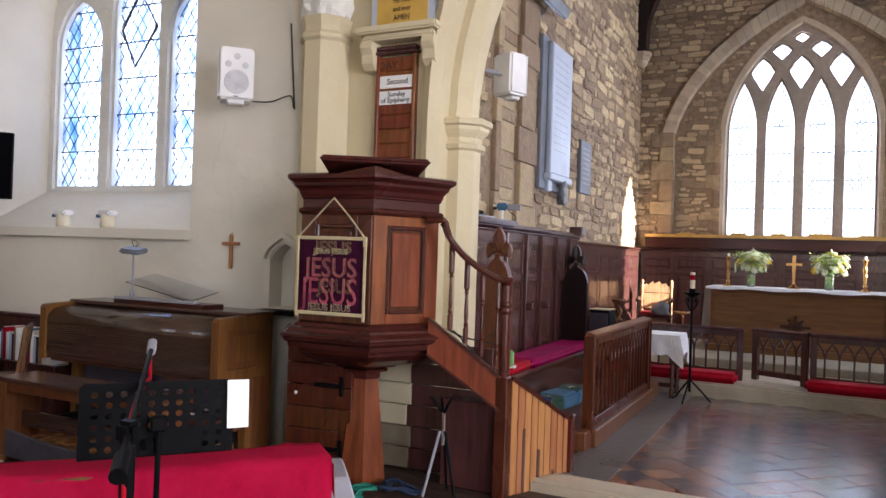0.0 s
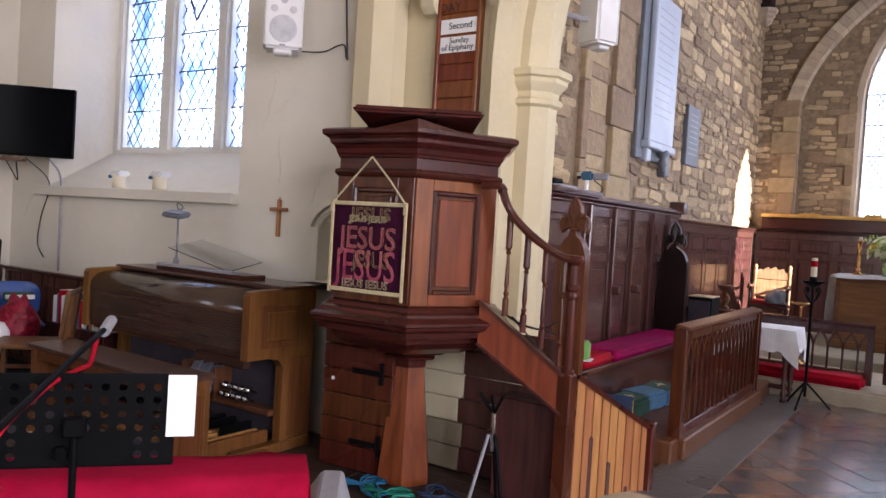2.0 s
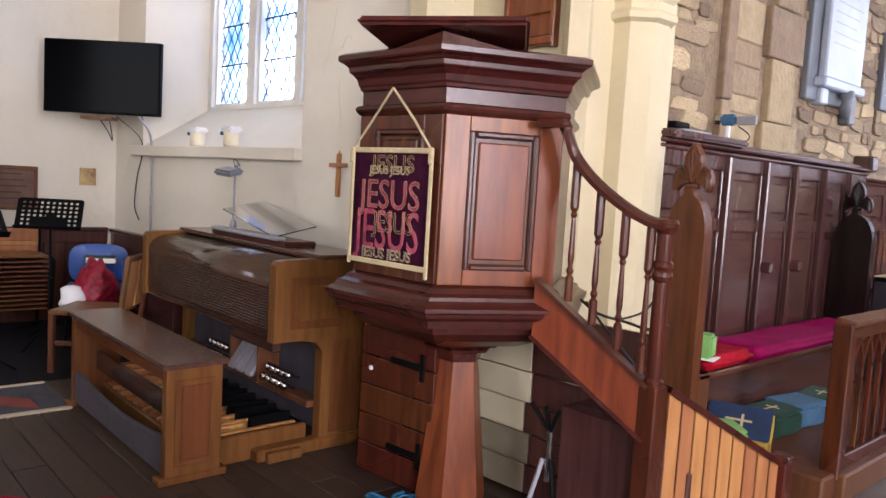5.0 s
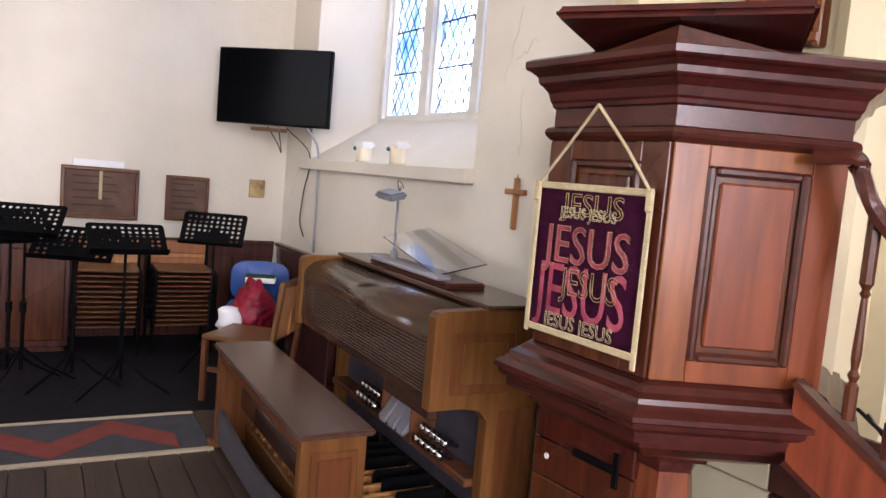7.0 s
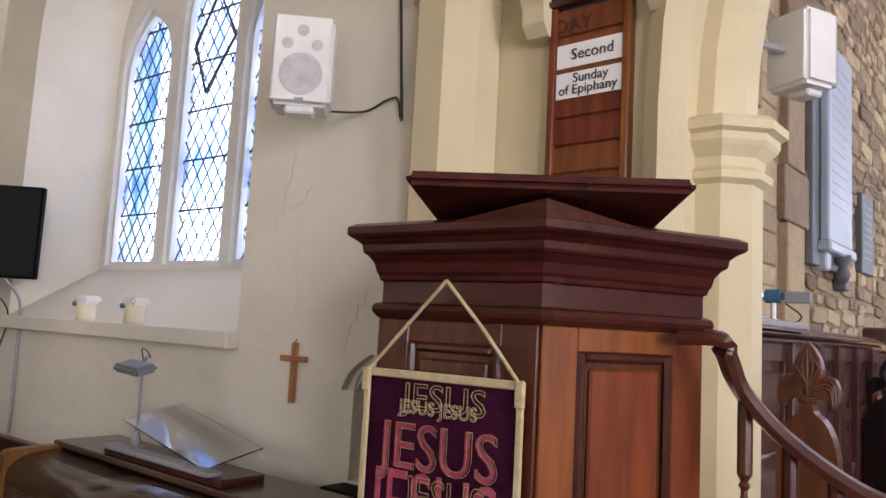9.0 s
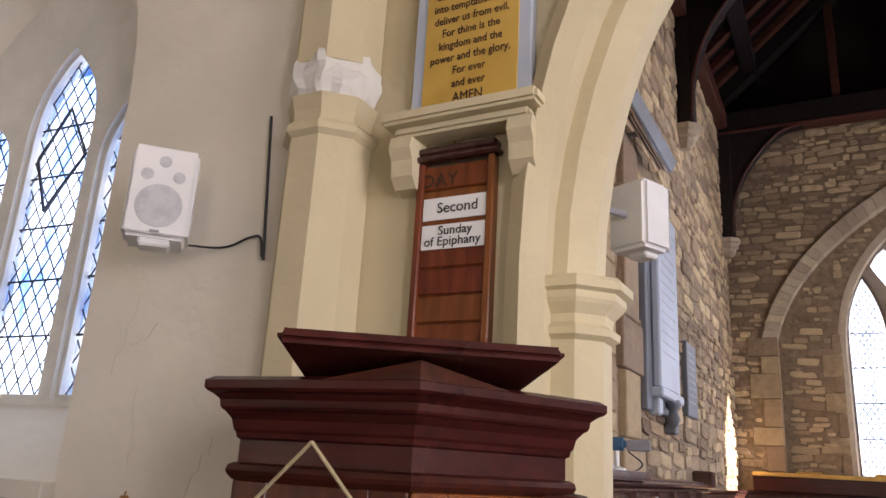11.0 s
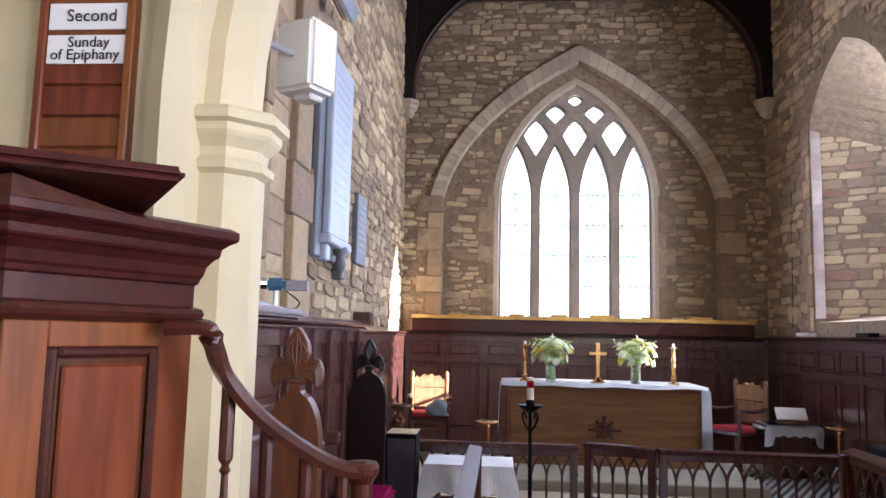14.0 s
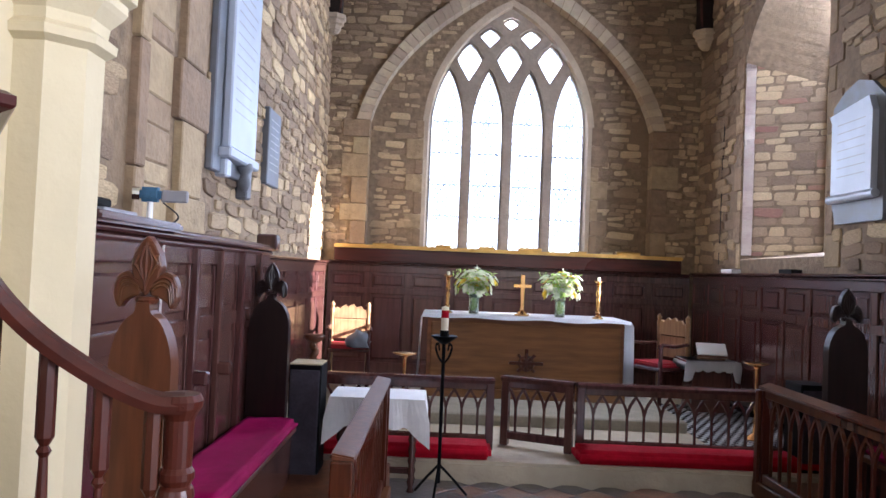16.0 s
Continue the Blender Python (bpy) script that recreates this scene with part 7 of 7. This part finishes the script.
def armchair(x, y, z, rz, label, back_mat, tall=0.93):
    e = thing("carved_armchair", x, y, z, rz, label=label, category="armchair", group="sanctuary chairs")
    part("seat", bbox(-0.24, 0.24, -0.22, 0.22, 0.38, 0.42, 0.008), M_darkoak, e)
    part("seat_pad", bbox(-0.22, 0.22, -0.21, 0.2, 0.42, 0.465, 0.018, 2), M_cushred, e, "red seat pad")
    for s in (-1, 1):
        part("front_leg", lathe([(0.025, 0), (0.02, 0.1), (0.03, 0.2), (0.02, 0.3), (0.025, 0.38), (0.02, 0.5), (0.025, 0.64)], 10, (s * 0.22, -0.19, 0)), M_darkoak, e, smooth=True)
        part("arm", tube(smooth_curve([(s * 0.22, 0.2, 0.66), (s * 0.23, 0.0, 0.64), (s * 0.24, -0.18, 0.66), (s * 0.24, -0.24, 0.63)], 4), 0.02, 8), M_darkoak, e)
        part("back_post", lathe([(0.022, 0), (0.022, tall - 0.1), (0.03, tall - 0.06), (0.018, tall - 0.03), (0.028, tall), (0.008, tall + 0.035)], 10, (s * 0.21, 0.2, 0)), back_mat, e, smooth=True)
    crest = [(-0.19, 0.74)] + [(-0.19 + 0.38 * i / 12, tall - 0.06 + 0.05 * math.sin(math.pi * i / 12) + 0.02 * math.sin(i * 2.1)) for i in range(13)] + [(0.19, 0.74)]
    part("crest_rail", plate(crest, [], 0.185, 0.215), back_mat, e, "carved crest")
    part("back_panel", bbox(-0.19, 0.19, 0.19, 0.21, 0.50, 0.73, 0.008), back_mat, e)
    part("front_stretcher", bbox(-0.2, 0.2, -0.2, -0.18, 0.12, 0.17, 0.006), M_darkoak, e)
    return e


armchair(-1.89, 10.4, ZS, 6, "pale carved oak armchair with red seat pad, its back in sunlight", M_paleoak, 0.9)
armchair(1.52, 9.85, ZS, -62, "carved oak armchair with pale back and red seat pad", M_paleoak)
cl = thing("folded_coat", -1.76, 10.27, 0.66, label="crumpled grey patterned garment on the armchair", category="clothes")
bm = BM()
bmesh.ops.create_icosphere(bm, subdivisions=3, radius=0.15)
for v in bm.verts:
    v.co.z *= 1.1
    v.co += v.co.normalized() * (0.06 * noise.noise(v.co * 11))
    v.co.z = max(v.co.z, -0.02)
part("garment", bm, M_slate, cl, smooth=True)

tw = thing("twisted_pillar_stand", -2.0, 8.62, ZS, label="brown barley-twist wooden pillar stand", category="stand")
pts = [(0.018 * math.cos(i * 0.8), 0.018 * math.sin(i * 0.8), 0.06 + i * 0.0155) for i in range(38)]
part("twist", tube(pts, 0.03, 8), M_oak, tw, smooth=True)
part("top", lathe([(0.04, 0.64), (0.09, 0.67), (0.10, 0.70), (0.08, 0.71)], 16), M_oak, tw, smooth=True)
part("base", lathe([(0.11, 0), (0.10, 0.03), (0.05, 0.07)], 16), M_oak, tw, smooth=True)
for x, y, z, h in ((-1.15, 8.15, ZS, 0.62), (1.88, 8.2, ZS, 0.65)):
    e = thing("brass_pedestal", x, y, z, label="slim brass pedestal candle holder with a wide pan", category="candlestick", group="floor candlesticks")
    part("stem", lathe([(0.09, 0), (0.085, 0.02), (0.02, 0.06), (0.014, 0.2), (0.022, 0.3), (0.013, 0.32), (0.016, h - 0.05), (0.03, h - 0.02)], 14), M_brass, e, smooth=True)
    part("pan", lathe([(0.03, h - 0.02), (0.10, h), (0.105, h + 0.01), (0.03, h + 0.004)], 20), M_brass, e, smooth=True)

lec = thing("credence_table", 1.95, 9.6, ZS, label="small dark oak side table with a white lace cloth", category="table")
part("body", bbox(-0.20, 0.20, -0.16, 0.16, 0.0, 0.50, 0.006), M_darkoak, lec)
part("top", bbox(-0.28, 0.28, -0.20, 0.20, 0.50, 0.53, 0.006), M_darkoak, lec)
cb = thing("lace_cloth", 1.95, 9.6, ZS + 0.532, label="white lace-edged cloth hanging over a small table", category="tablecloth")
bm = BM()
rows = []
for i in range(25):
    x = -0.33 + 0.66 * i / 24
    d = max(0, abs(x) - 0.27)
    rows.append([bm.verts.new((x if abs(x) < 0.29 else math.copysign(0.29 + 0.02 * math.sin(i), x), -0.215, -0.09 - 0.025 * abs(math.sin(i * 0.8)) - (0.10 if abs(x) > 0.2 else 0))), bm.verts.new((max(-0.29, min(0.29, x)), -0.208, 0.002 - 1.6 * d)), bm.verts.new((max(-0.29, min(0.29, x)), 0.2, 0.002 - 1.6 * d))])
for a, b in zip(rows, rows[1:]):
    for j in (0, 1):
        bm.faces.new((a[j], a[j + 1], b[j + 1], b[j]))
bmesh.ops.solidify(bm, geom=list(bm.faces), thickness=0.002)
part("cloth", bm, M_linen, cb)
rest = thing("book_rest", 1.98, 9.6, ZS + 0.536, -10, label="oak book rest with an open white book", category="book rest")
part("stand", bbox(-0.14, 0.14, -0.10, 0.10, 0.0, 0.02, 0.004), M_oak, rest)
part("slope", bbox(-0.15, 0.15, -0.008, 0.008, 0.0, 0.22, 0.004, 1, pose(0.02, -0.06, 0.02, -55)), M_oak, rest)
part("open_book", bbox(-0.15, 0.15, -0.024, -0.009, 0.02, 0.21, 0.004, 1, pose(0.02, -0.06, 0.02, -55)), M_paper, rest, "open white pages")

cushion("kneeler", -1.75, -0.46, 7.10, 7.38, ZS, ZS + 0.10, M_scarlet, "long scarlet velvet kneeler before the communion rail", "kneeler", 0.006)
cushion("kneeler", 0.15, 2.1, 7.10, 7.38, ZS, ZS + 0.10, M_scarlet, "long scarlet velvet kneeler before the communion rail", "kneeler", 0.006)

# camera on the stall back, cables on the wide top
vc = thing("video_camera", -2.2, 5.12, 1.69, label="small silver and blue video camera on a short tripod", category="video camera")
part("stem", tube([(0, 0, 0.02), (0, 0, 0.10)], 0.014, 8), M_whiteplastic, vc)
part("foot", lathe([(0.05, 0), (0.045, 0.015), (0.015, 0.025)], 12), M_whiteplastic, vc)
part("body", bbox(-0.05, 0.05, -0.03, 0.03, 0.10, 0.165, 0.015, 2), M_bluewool, vc)
part("lens_barrel", tube([(-0.045, -0.01, 0.135), (-0.075, -0.02, 0.135)], 0.03, 12), M_chrome, vc)
part("flip_screen", bbox(0.05, 0.17, -0.01, 0.01, 0.10, 0.155, 0.006), M_grey, vc)
part("lead", tube(smooth_curve([(0.05, 0.02, 0.10), (0.12, 0.03, 0.04), (0.06, 0.05, 0.0), (-0.03, 0.06, 0.01)], 5), 0.004, 6), M_cable, vc)
rt = thing("network_box", -2.2, 4.68, 1.69, label="flat grey-black network box with tangled leads", category="electronics")
part("case", bbox(-0.07, 0.07, -0.16, 0.14, 0, 0.03, 0.006), M_grey, rt)
part("device", bbox(-0.05, 0.05, -0.20, -0.06, 0.03, 0.065, 0.008), M_black, rt)
part("lead", tube(smooth_curve([(0, -0.2, 0.05), (0.02, -0.26, 0.1), (0.0, -0.24, 0.14), (-0.02, -0.2, 0.06)], 5), 0.005, 6), M_cable, rt)

# tablets on the walls
t1 = thing("memorial_tablet", -2.4, 6.95, 2.62, label="large pale marble memorial tablet on a dark slate backing", category="wall tablet")
part("slate_back", bbox(0, 0.05, -0.48, 0.42, -0.50, 1.1, 0.008), M_slate, t1)
part("marble", bbox(0.05, 0.11, -0.32, 0.36, -0.33, 1.05, 0.012), M_marble, t1)
part("base_shelf", bbox(0.03, 0.13, -0.36, 0.40, -0.40, -0.33, 0.012), M_marble, t1)
part("corbel_urn", lathe([(0.02, -0.58), (0.05, -0.52), (0.03, -0.46), (0.06, -0.42), (0.05, -0.38)], 12, (0.10, 0.12, 0)), M_slate, t1, smooth=True)
part("left_bracket", bbox(0.0, 0.09, -0.30, -0.18, -0.52, -0.40, 0.012), M_marble, t1)
part("right_bracket", bbox(0.0, 0.09, 0.24, 0.36, -0.62, -0.40, 0.012), M_slate, t1)
for i in range(14):
    part("worn_line", bbox(0.1102, 0.1112, -0.24, 0.26 - 0.05 * (i % 3), 0.9 - i * 0.075, 0.91 - i * 0.075, 0.0003), M_wornline, t1)
t2 = thing("memorial_tablet", -2.4, 8.15, 2.52, label="small grey slate memorial tablet on the rubble wall", category="wall tablet")
part("slate", bbox(0, 0.06, -0.24, 0.2, -0.32, 0.32, 0.008), M_slate, t2)
for i in range(8):
    part("worn_line", bbox(0.0602, 0.0612, -0.17, 0.13, 0.22 - i * 0.06, 0.23 - i * 0.06, 0.0003), M_wornline, t2)
t3 = thing("memorial_tablet", 2.4, 7.58, 2.6, label="white marble scroll tablet on a grey shaped backing", category="wall tablet")
back = [(-0.36, -0.55), (0.30, -0.55), (0.36, -0.4), (0.36, 0.42), (0.2, 0.52), (0.0, 0.58), (-0.2, 0.52), (-0.36, 0.38)]
part("slate_back", plate(back, [], -0.05, 0.0, "yz"), M_slate, t3)
scr = [(-0.28, -0.33), (0.29, -0.33), (0.29, 0.28), (0.33, 0.34), (-0.24, 0.40), (-0.29, 0.28)]
part("scroll", plate(scr, [], -0.10, -0.05, "yz"), M_marble, t3)
part("scroll_roll", tube([(-0.09, -0.33, -0.35), (-0.09, 0.33, -0.35)], 0.035, 12), M_marble, t3)
for i in range(7):
    part("worn_line", bbox(-0.1012, -0.1002, -0.2, 0.2, 0.24 - i * 0.07, 0.248 - i * 0.07, 0.0003), M_wornline, t3)
pl = thing("white_box", 2.33, 10.0, 1.645, label="small white box on the panelling ledge", category="box")
part("box", bbox(-0.05, 0.05, -0.16, 0.16, 0, 0.045, 0.006), M_whiteplastic, pl)
pl = thing("dark_box", 2.33, 8.6, 1.645, label="small dark box on the panelling ledge", category="box")
part("box", bbox(-0.05, 0.05, -0.13, 0.13, 0, 0.04, 0.006), M_black, pl)
cw = thing("wall_cable", label="thin black cable running down the stone wall", category="cable")
part("cable", tube(smooth_curve([(2.385, 10.45, 3.4), (2.39, 10.5, 2.8), (2.38, 10.48, 2.2), (2.385, 10.52, 1.75)], 5), 0.006, 6), M_cable, cw)
ht = thing("radiant_heater", -2.22, 6.1, 3.98, label="long grey radiant heater high on the wall by the arch", category="heater")
part("casing", bbox(-0.06, 0.06, -0.62, 0.62, -0.05, 0.05, 0.01, 1, pose(0, 0, 0, 0, 30, 0)), M_slate, ht)
for k in range(3):
    part("element", bbox(-0.045 + k * 0.035, -0.02 + k * 0.035, -0.6, 0.6, -0.062, -0.052, 0.003, 1, pose(0, 0, 0, 0, 30, 0)), M_chrome, ht, "silvery heating element")
part("bracket", bbox(-0.20, 0.0, -0.02, 0.02, -0.015, 0.015, 0.004), M_grey, ht)

# ---------- pieces of walls and floors ----------
random.seed(77)


def stone_outline(rng):
    pts = []
    for k in range(8):
        a = (k + 0.5) * math.pi / 4
        c, s = math.cos(a), math.sin(a)
        u = 0.5 * math.copysign(abs(c) ** 0.42, c)
        v = 0.5 * math.copysign(abs(s) ** 0.42, s)
        pts.append((u * rng.uniform(0.86, 1.05), v * rng.uniform(0.83, 1.07)))
    return pts


rng = random.Random(5)
STONES = [stone_outline(rng) for _ in range(26)]


def stone_data(out, seed):
    r = random.Random(seed)
    vs = [(u, v, 0.0) for u, v in out] + [(u * 0.98, v * 0.97, 0.55) for u, v in out] + [(u * 0.92, v * 0.88, 0.85 + 0.3 * r.random()) for u, v in out]
    fs = [(i, (i + 1) % 8, 8 + (i + 1) % 8, 8 + i) for i in range(8)] + [(8 + i, 8 + (i + 1) % 8, 16 + (i + 1) % 8, 16 + i) for i in range(8)] + [tuple(range(16, 24))]
    return vs, fs


STONE_VF = [stone_data(o, i) for i, o in enumerate(STONES)]
STONE_ME = {}


def stone_mesh(i, mat):
    if (i, mat.name) not in STONE_ME:
        me = bpy.data.meshes.new("stone")
        me.from_pydata(STONE_VF[i][0], [], STONE_VF[i][1])
        me.materials.append(mat)
        STONE_ME[i, mat.name] = me
    return STONE_ME[i, mat.name]


def wall_basis(plane, d, sign):
    """Columns: along, up, outwards from the wall face."""
    if plane == "xz":
        return Matrix(((1, 0, 0, 0), (0, 0, sign, d), (0, 1, 0, 0), (0, 0, 0, 1)))
    return Matrix(((0, 0, sign, d), (1, 0, 0, 0), (0, 1, 0, 0), (0, 0, 0, 1)))


def rubble(parent, plane, d, sign, u0, u1, v0, v1, keep, near, seed, limit=290, hmin=0.07, hmax=0.16):
    r = random.Random(seed)
    base = wall_basis(plane, d - sign * 0.004, sign)
    verts, faces, made = [], [], 0
    v = v0
    while v < v1:
        h = r.uniform(hmin, hmax)
        u = u0 - r.uniform(0, 0.2)
        while u < u1:
            w = h * r.uniform(0.9, 4.2)
            cu, cv = u + w / 2, v + h / 2 + r.uniform(-0.02, 0.02)
            u += w
            if not keep(cu, cv, w / 2, h / 2):
                continue
            i = r.randrange(len(STONES))
            m = base @ Matrix.Translation((cu, cv, 0)) @ Matrix.Rotation(r.uniform(-0.13, 0.13), 4, "Z") @ Matrix.Diagonal((w - 0.012, h - 0.010, r.uniform(0.010, 0.028), 1))
            if near(cu, cv) and made < limit:
                made += 1
                ob = new("stone", stone_mesh(i, M_rubble))
                ob.parent = parent
                ob.matrix_basis = m
            else:
                k = len(verts)
                verts += [tuple(m @ Vector(p)) for p in STONE_VF[i][0]]
                faces += [tuple(k + a for a in f) for f in STONE_VF[i][1]]
        v += h
    if verts:
        me = bpy.data.meshes.new("rubble_stones")
        me.from_pydata(verts, [], faces)
        me.materials.append(M_rubble)
        ob = new("rubble_stones", me)
        ob.parent = parent
        tagged(ob, kind="stuff")


def block(parent, plane, d, sign, u0, u1, v0, v1, depth, mat=None, w=0.008):
    lo, hi = sorted((d - sign * 0.02, d + sign * depth))
    bm = bbox(u0, u1, lo, hi, v0, v1, w) if plane == "xz" else bbox(lo, hi, u0, u1, v0, v1, w)
    return part("dressed_stone", bm, mat or M_quoin, parent)


def clear_of(poly, margin):
    def ok(u, v, a, b):
        return not any(inside(poly, u + s * (a + margin), v + t * (b + margin)) for s in (-1, 0, 1) for t in (-1, 0, 1))
    return ok


band = blunt_arch(-2.03, 1.96, -0.2, 3.45, 5.55, 12)
band_clear = clear_of(band, -0.02)
rubble(wallE, "xz", 11.34, -1, -2.38, 2.38, 1.84, 6.35, lambda u, v, a, b: band_clear(u, v, a, b), lambda u, v: v > 3.6, 3, 290, 0.04, 0.105)
win_clear = clear_of(arch(-1.20, 1.08, 1.7, 3.35, 5.18, 12), 0.0)


def in_recess(u, v, a, b):
    return win_clear(u, v, a, b) and all(inside(E_big, u + s * a, v + t * b) for s in (-1, 1) for t in (-1, 1))


rubble(wallE2, "xz", 11.5, -1, -1.86, 1.79, 1.84, 5.35, in_recess, lambda u, v: True, 4, 290, 0.045, 0.115)
# voussoirs and jamb blocks of the blind arch
ring_in = blunt_arch(-1.855, 1.785, -0.2, 3.45, 5.335, 12)[2:]
ring_out = band[2:]
total = len(ring_in) - 1
for i in range(total):
    for half in (0, 1):
        f0, f1 = half / 2 + 0.015, half / 2 + 0.485

        def lerp(r, f):
            return tuple(r[i][k] + (r[i + 1][k] - r[i][k]) * f for k in (0, 1))

        q = [lerp(ring_in, f0), lerp(ring_in, f1), lerp(ring_out, f1), lerp(ring_out, f0)]
        bm = plate(q, [], 11.302, 11.50)
        part("voussoir", bm, M_ashlar, wallE)
for x, s in ((-1.86, -1), (1.79, 1)):
    z, k = 1.84, 0
    while z < 3.43:
        h = min((0.30, 0.22, 0.34)[k % 3], 3.45 - z)
        w = (0.20, 0.34)[k % 2]
        lo, hi = sorted((x - s * 0.005, x + s * w))
        bm = bbox(lo, hi, 11.305, 11.5, z + 0.004, z + h - 0.004, 0.008)
        part("dressed_stone", bm, M_quoin, wallE)
        z += h
        k += 1
for x, s in ((-1.14, -1), (1.02, 1)):
    z, k = 1.84, 0
    while z < 3.4:
        h = (0.24, 0.19, 0.28)[k % 3]
        w = (0.10, 0.22)[k % 2]
        lo, hi = sorted((x + s * 0.02, x + s * (0.02 + w)))
        part("dressed_stone", bbox(lo, hi, 11.48, 11.51, z + 0.004, z + h - 0.004, 0.006), M_quoin, wallE2)
        z += h
        k += 1


def north_keep(u, v, a, b):
    return not (5.28 < u + a and u - a < 6.40 and v < 4.1)


rubble(wallN, "yz", -2.4, 1, 4.3, 11.32, 1.66, 6.35, north_keep, lambda u, v: u < 9.5 and v < 4.2, 8)
for k, (y0, y1, dep) in enumerate(((5.30, 5.42, 0.05), (5.44, 5.83, 0.012), (5.86, 6.38, 0.05))):
    z, j = 1.64, 0
    while z < 3.75:
        h = (0.34, 0.62, 0.26, 0.42)[(j + k) % 4]
        if k == 1:
            h *= 0.45
        e0 = y0 + (0.06 if (k == 2 and j % 2) else 0)
        e1 = y1 - (0.10 if (k == 2 and j % 2) else 0)
        block(wallN, "yz", -2.4, 1, e0, e1, z + 0.003, min(z + h, 4.08) - 0.004, dep)
        z += h
        j += 1
s_clear_east, s_clear_west = clear_of(arch(8.0, 10.04, 1.75, 3.95, 4.85), 0.0), clear_of(S_open_west, 0.0)
rubble(wallS, "yz", 2.4, -1, 4.3, 11.32, 1.66, 6.0, lambda u, v, a, b: s_clear_east(u, v, a, b) and s_clear_west(u, v, a, b), lambda u, v: u > 6.8 and v < 4.6, 9)
z, k = 1.70, 0
while z < 3.95:
    h = (0.28, 0.36, 0.22)[k % 3]
    block(wallS, "yz", 2.4, -1, 9.93, 9.93 + (0.10, 0.20)[k % 2], z + 0.003, z + h - 0.004, 0.012, M_rubble)
    block(wallS, "yz", 2.4, -1, 8.12 - (0.24, 0.12)[k % 2], 8.12, z + 0.003, z + h - 0.004, 0.012)
    z += h
    k += 1
# flush stones on the splay of the chancel window, pale dressed ones along its edge
r = random.Random(31)
a0, a1 = Vector((2.405, 9.92, 0)), Vector((3.07, 9.43, 0))
run = (a1 - a0).length
d = (a1 - a0).normalized()
nrm = Vector((d.y, -d.x, 0)).normalized()
v, row = 1.84, 0
while v < 4.02:
    h = r.uniform(0.05, 0.13)
    u = 0.10
    if row % 2 == 0:
        bm = bbox(0.0, 0.11, v + 0.004, min(v + 0.27, 3.98), -0.02, 0.008, 0.006)
        bmesh.ops.transform(bm, matrix=Matrix(((d.x, 0, nrm.x, a0.x), (d.y, 0, nrm.y, a0.y), (0, 1, 0, 0), (0, 0, 0, 1))), verts=bm.verts)
        if h < 0.11:
            part("dressed_stone", bm, M_palestone, wallS)
    while u < run - 0.06:
        w = min(r.uniform(0.10, 0.34), run - u)
        m = Matrix(((d.x, 0, nrm.x, a0.x + d.x * (u + w / 2)), (d.y, 0, nrm.y, a0.y + d.y * (u + w / 2)), (0, 1, 0, v + h / 2 + r.uniform(-0.012, 0.012)), (0, 0, 0, 1)))
        ob = new("stone", stone_mesh(r.randrange(len(STONES)), M_redstone if r.random() < 0.10 else M_rubble))
        ob.parent = wallS
        ob.matrix_basis = m @ Matrix.Rotation(r.uniform(-0.06, 0.06), 4, "Z") @ Matrix.Diagonal((w - 0.008, h - 0.006, 0.008, 1))
        u += w
    v += h
    row += 1

# chancel tiles, laid diagonally
fl = bpy.data.objects["floor_chancel"]
tile_me = []
for mat in (M_tile_r, M_tile_b):
    bm = bbox(-0.0985, 0.0985, -0.0985, 0.0985, -0.03, 0.0, 0.002)
    me = bpy.data.meshes.new("tile")
    bm.to_mesh(me)
    bm.free()
    me.materials.append(mat)
    tile_me.append(me)
r = random.Random(2)
st = 0.2 / math.sqrt(2)
row = 0
y = 3.74
while y < 7.0:
    x = -0.90 + (st if row % 2 else 0)
    while x < 1.30:
        ob = new("tile", tile_me[row % 2 if r.random() > 0.06 else 1 - row % 2])
        ob.parent = fl
        ob.matrix_basis = pose(x, y, ZC - 0.002 + r.uniform(-0.0015, 0.0015), r.uniform(-0.3, 0.3), r.uniform(-0.3, 0.3), 45)
        x += 2 * st
    y += st
    row += 1
# small patterned tiles in the sanctuary
for nm, mat, par in (("pale_tiles", M_tile_w, 0), ("dark_tiles", M_tile_b, 1)):
    bm = BM()
    for i in range(24):
        for j in range(30):
            if (i + j) % 2 == par:
                x, y = 1.37 + i * 0.085 * 0.5, 7.62 + j * 0.075
                box(bm, x + 0.001, x + 0.0415, y + 0.001, y + 0.074, ZS - 0.005, ZS + 0.004)
    ob = part(nm, bm, mat, bpy.data.objects["sanctuary_step"])
    tagged(ob, kind="stuff")
# nave floor boards
fn = bpy.data.objects["floor_nave"]
r = random.Random(12)
y = -1.5
while y < 3.40:
    w = 0.145
    x = -7.4
    while x < 1.5:
        ln = r.uniform(1.6, 3.2)
        part("floor_board", bbox(x + 0.002, min(x + ln, 1.6) - 0.002, y + 0.002, min(y + w, 3.42) - 0.002, -0.03, -0.0005 + r.uniform(-0.001, 0.0005), 0.003), M_floor, fn)
        x += ln
    y += w
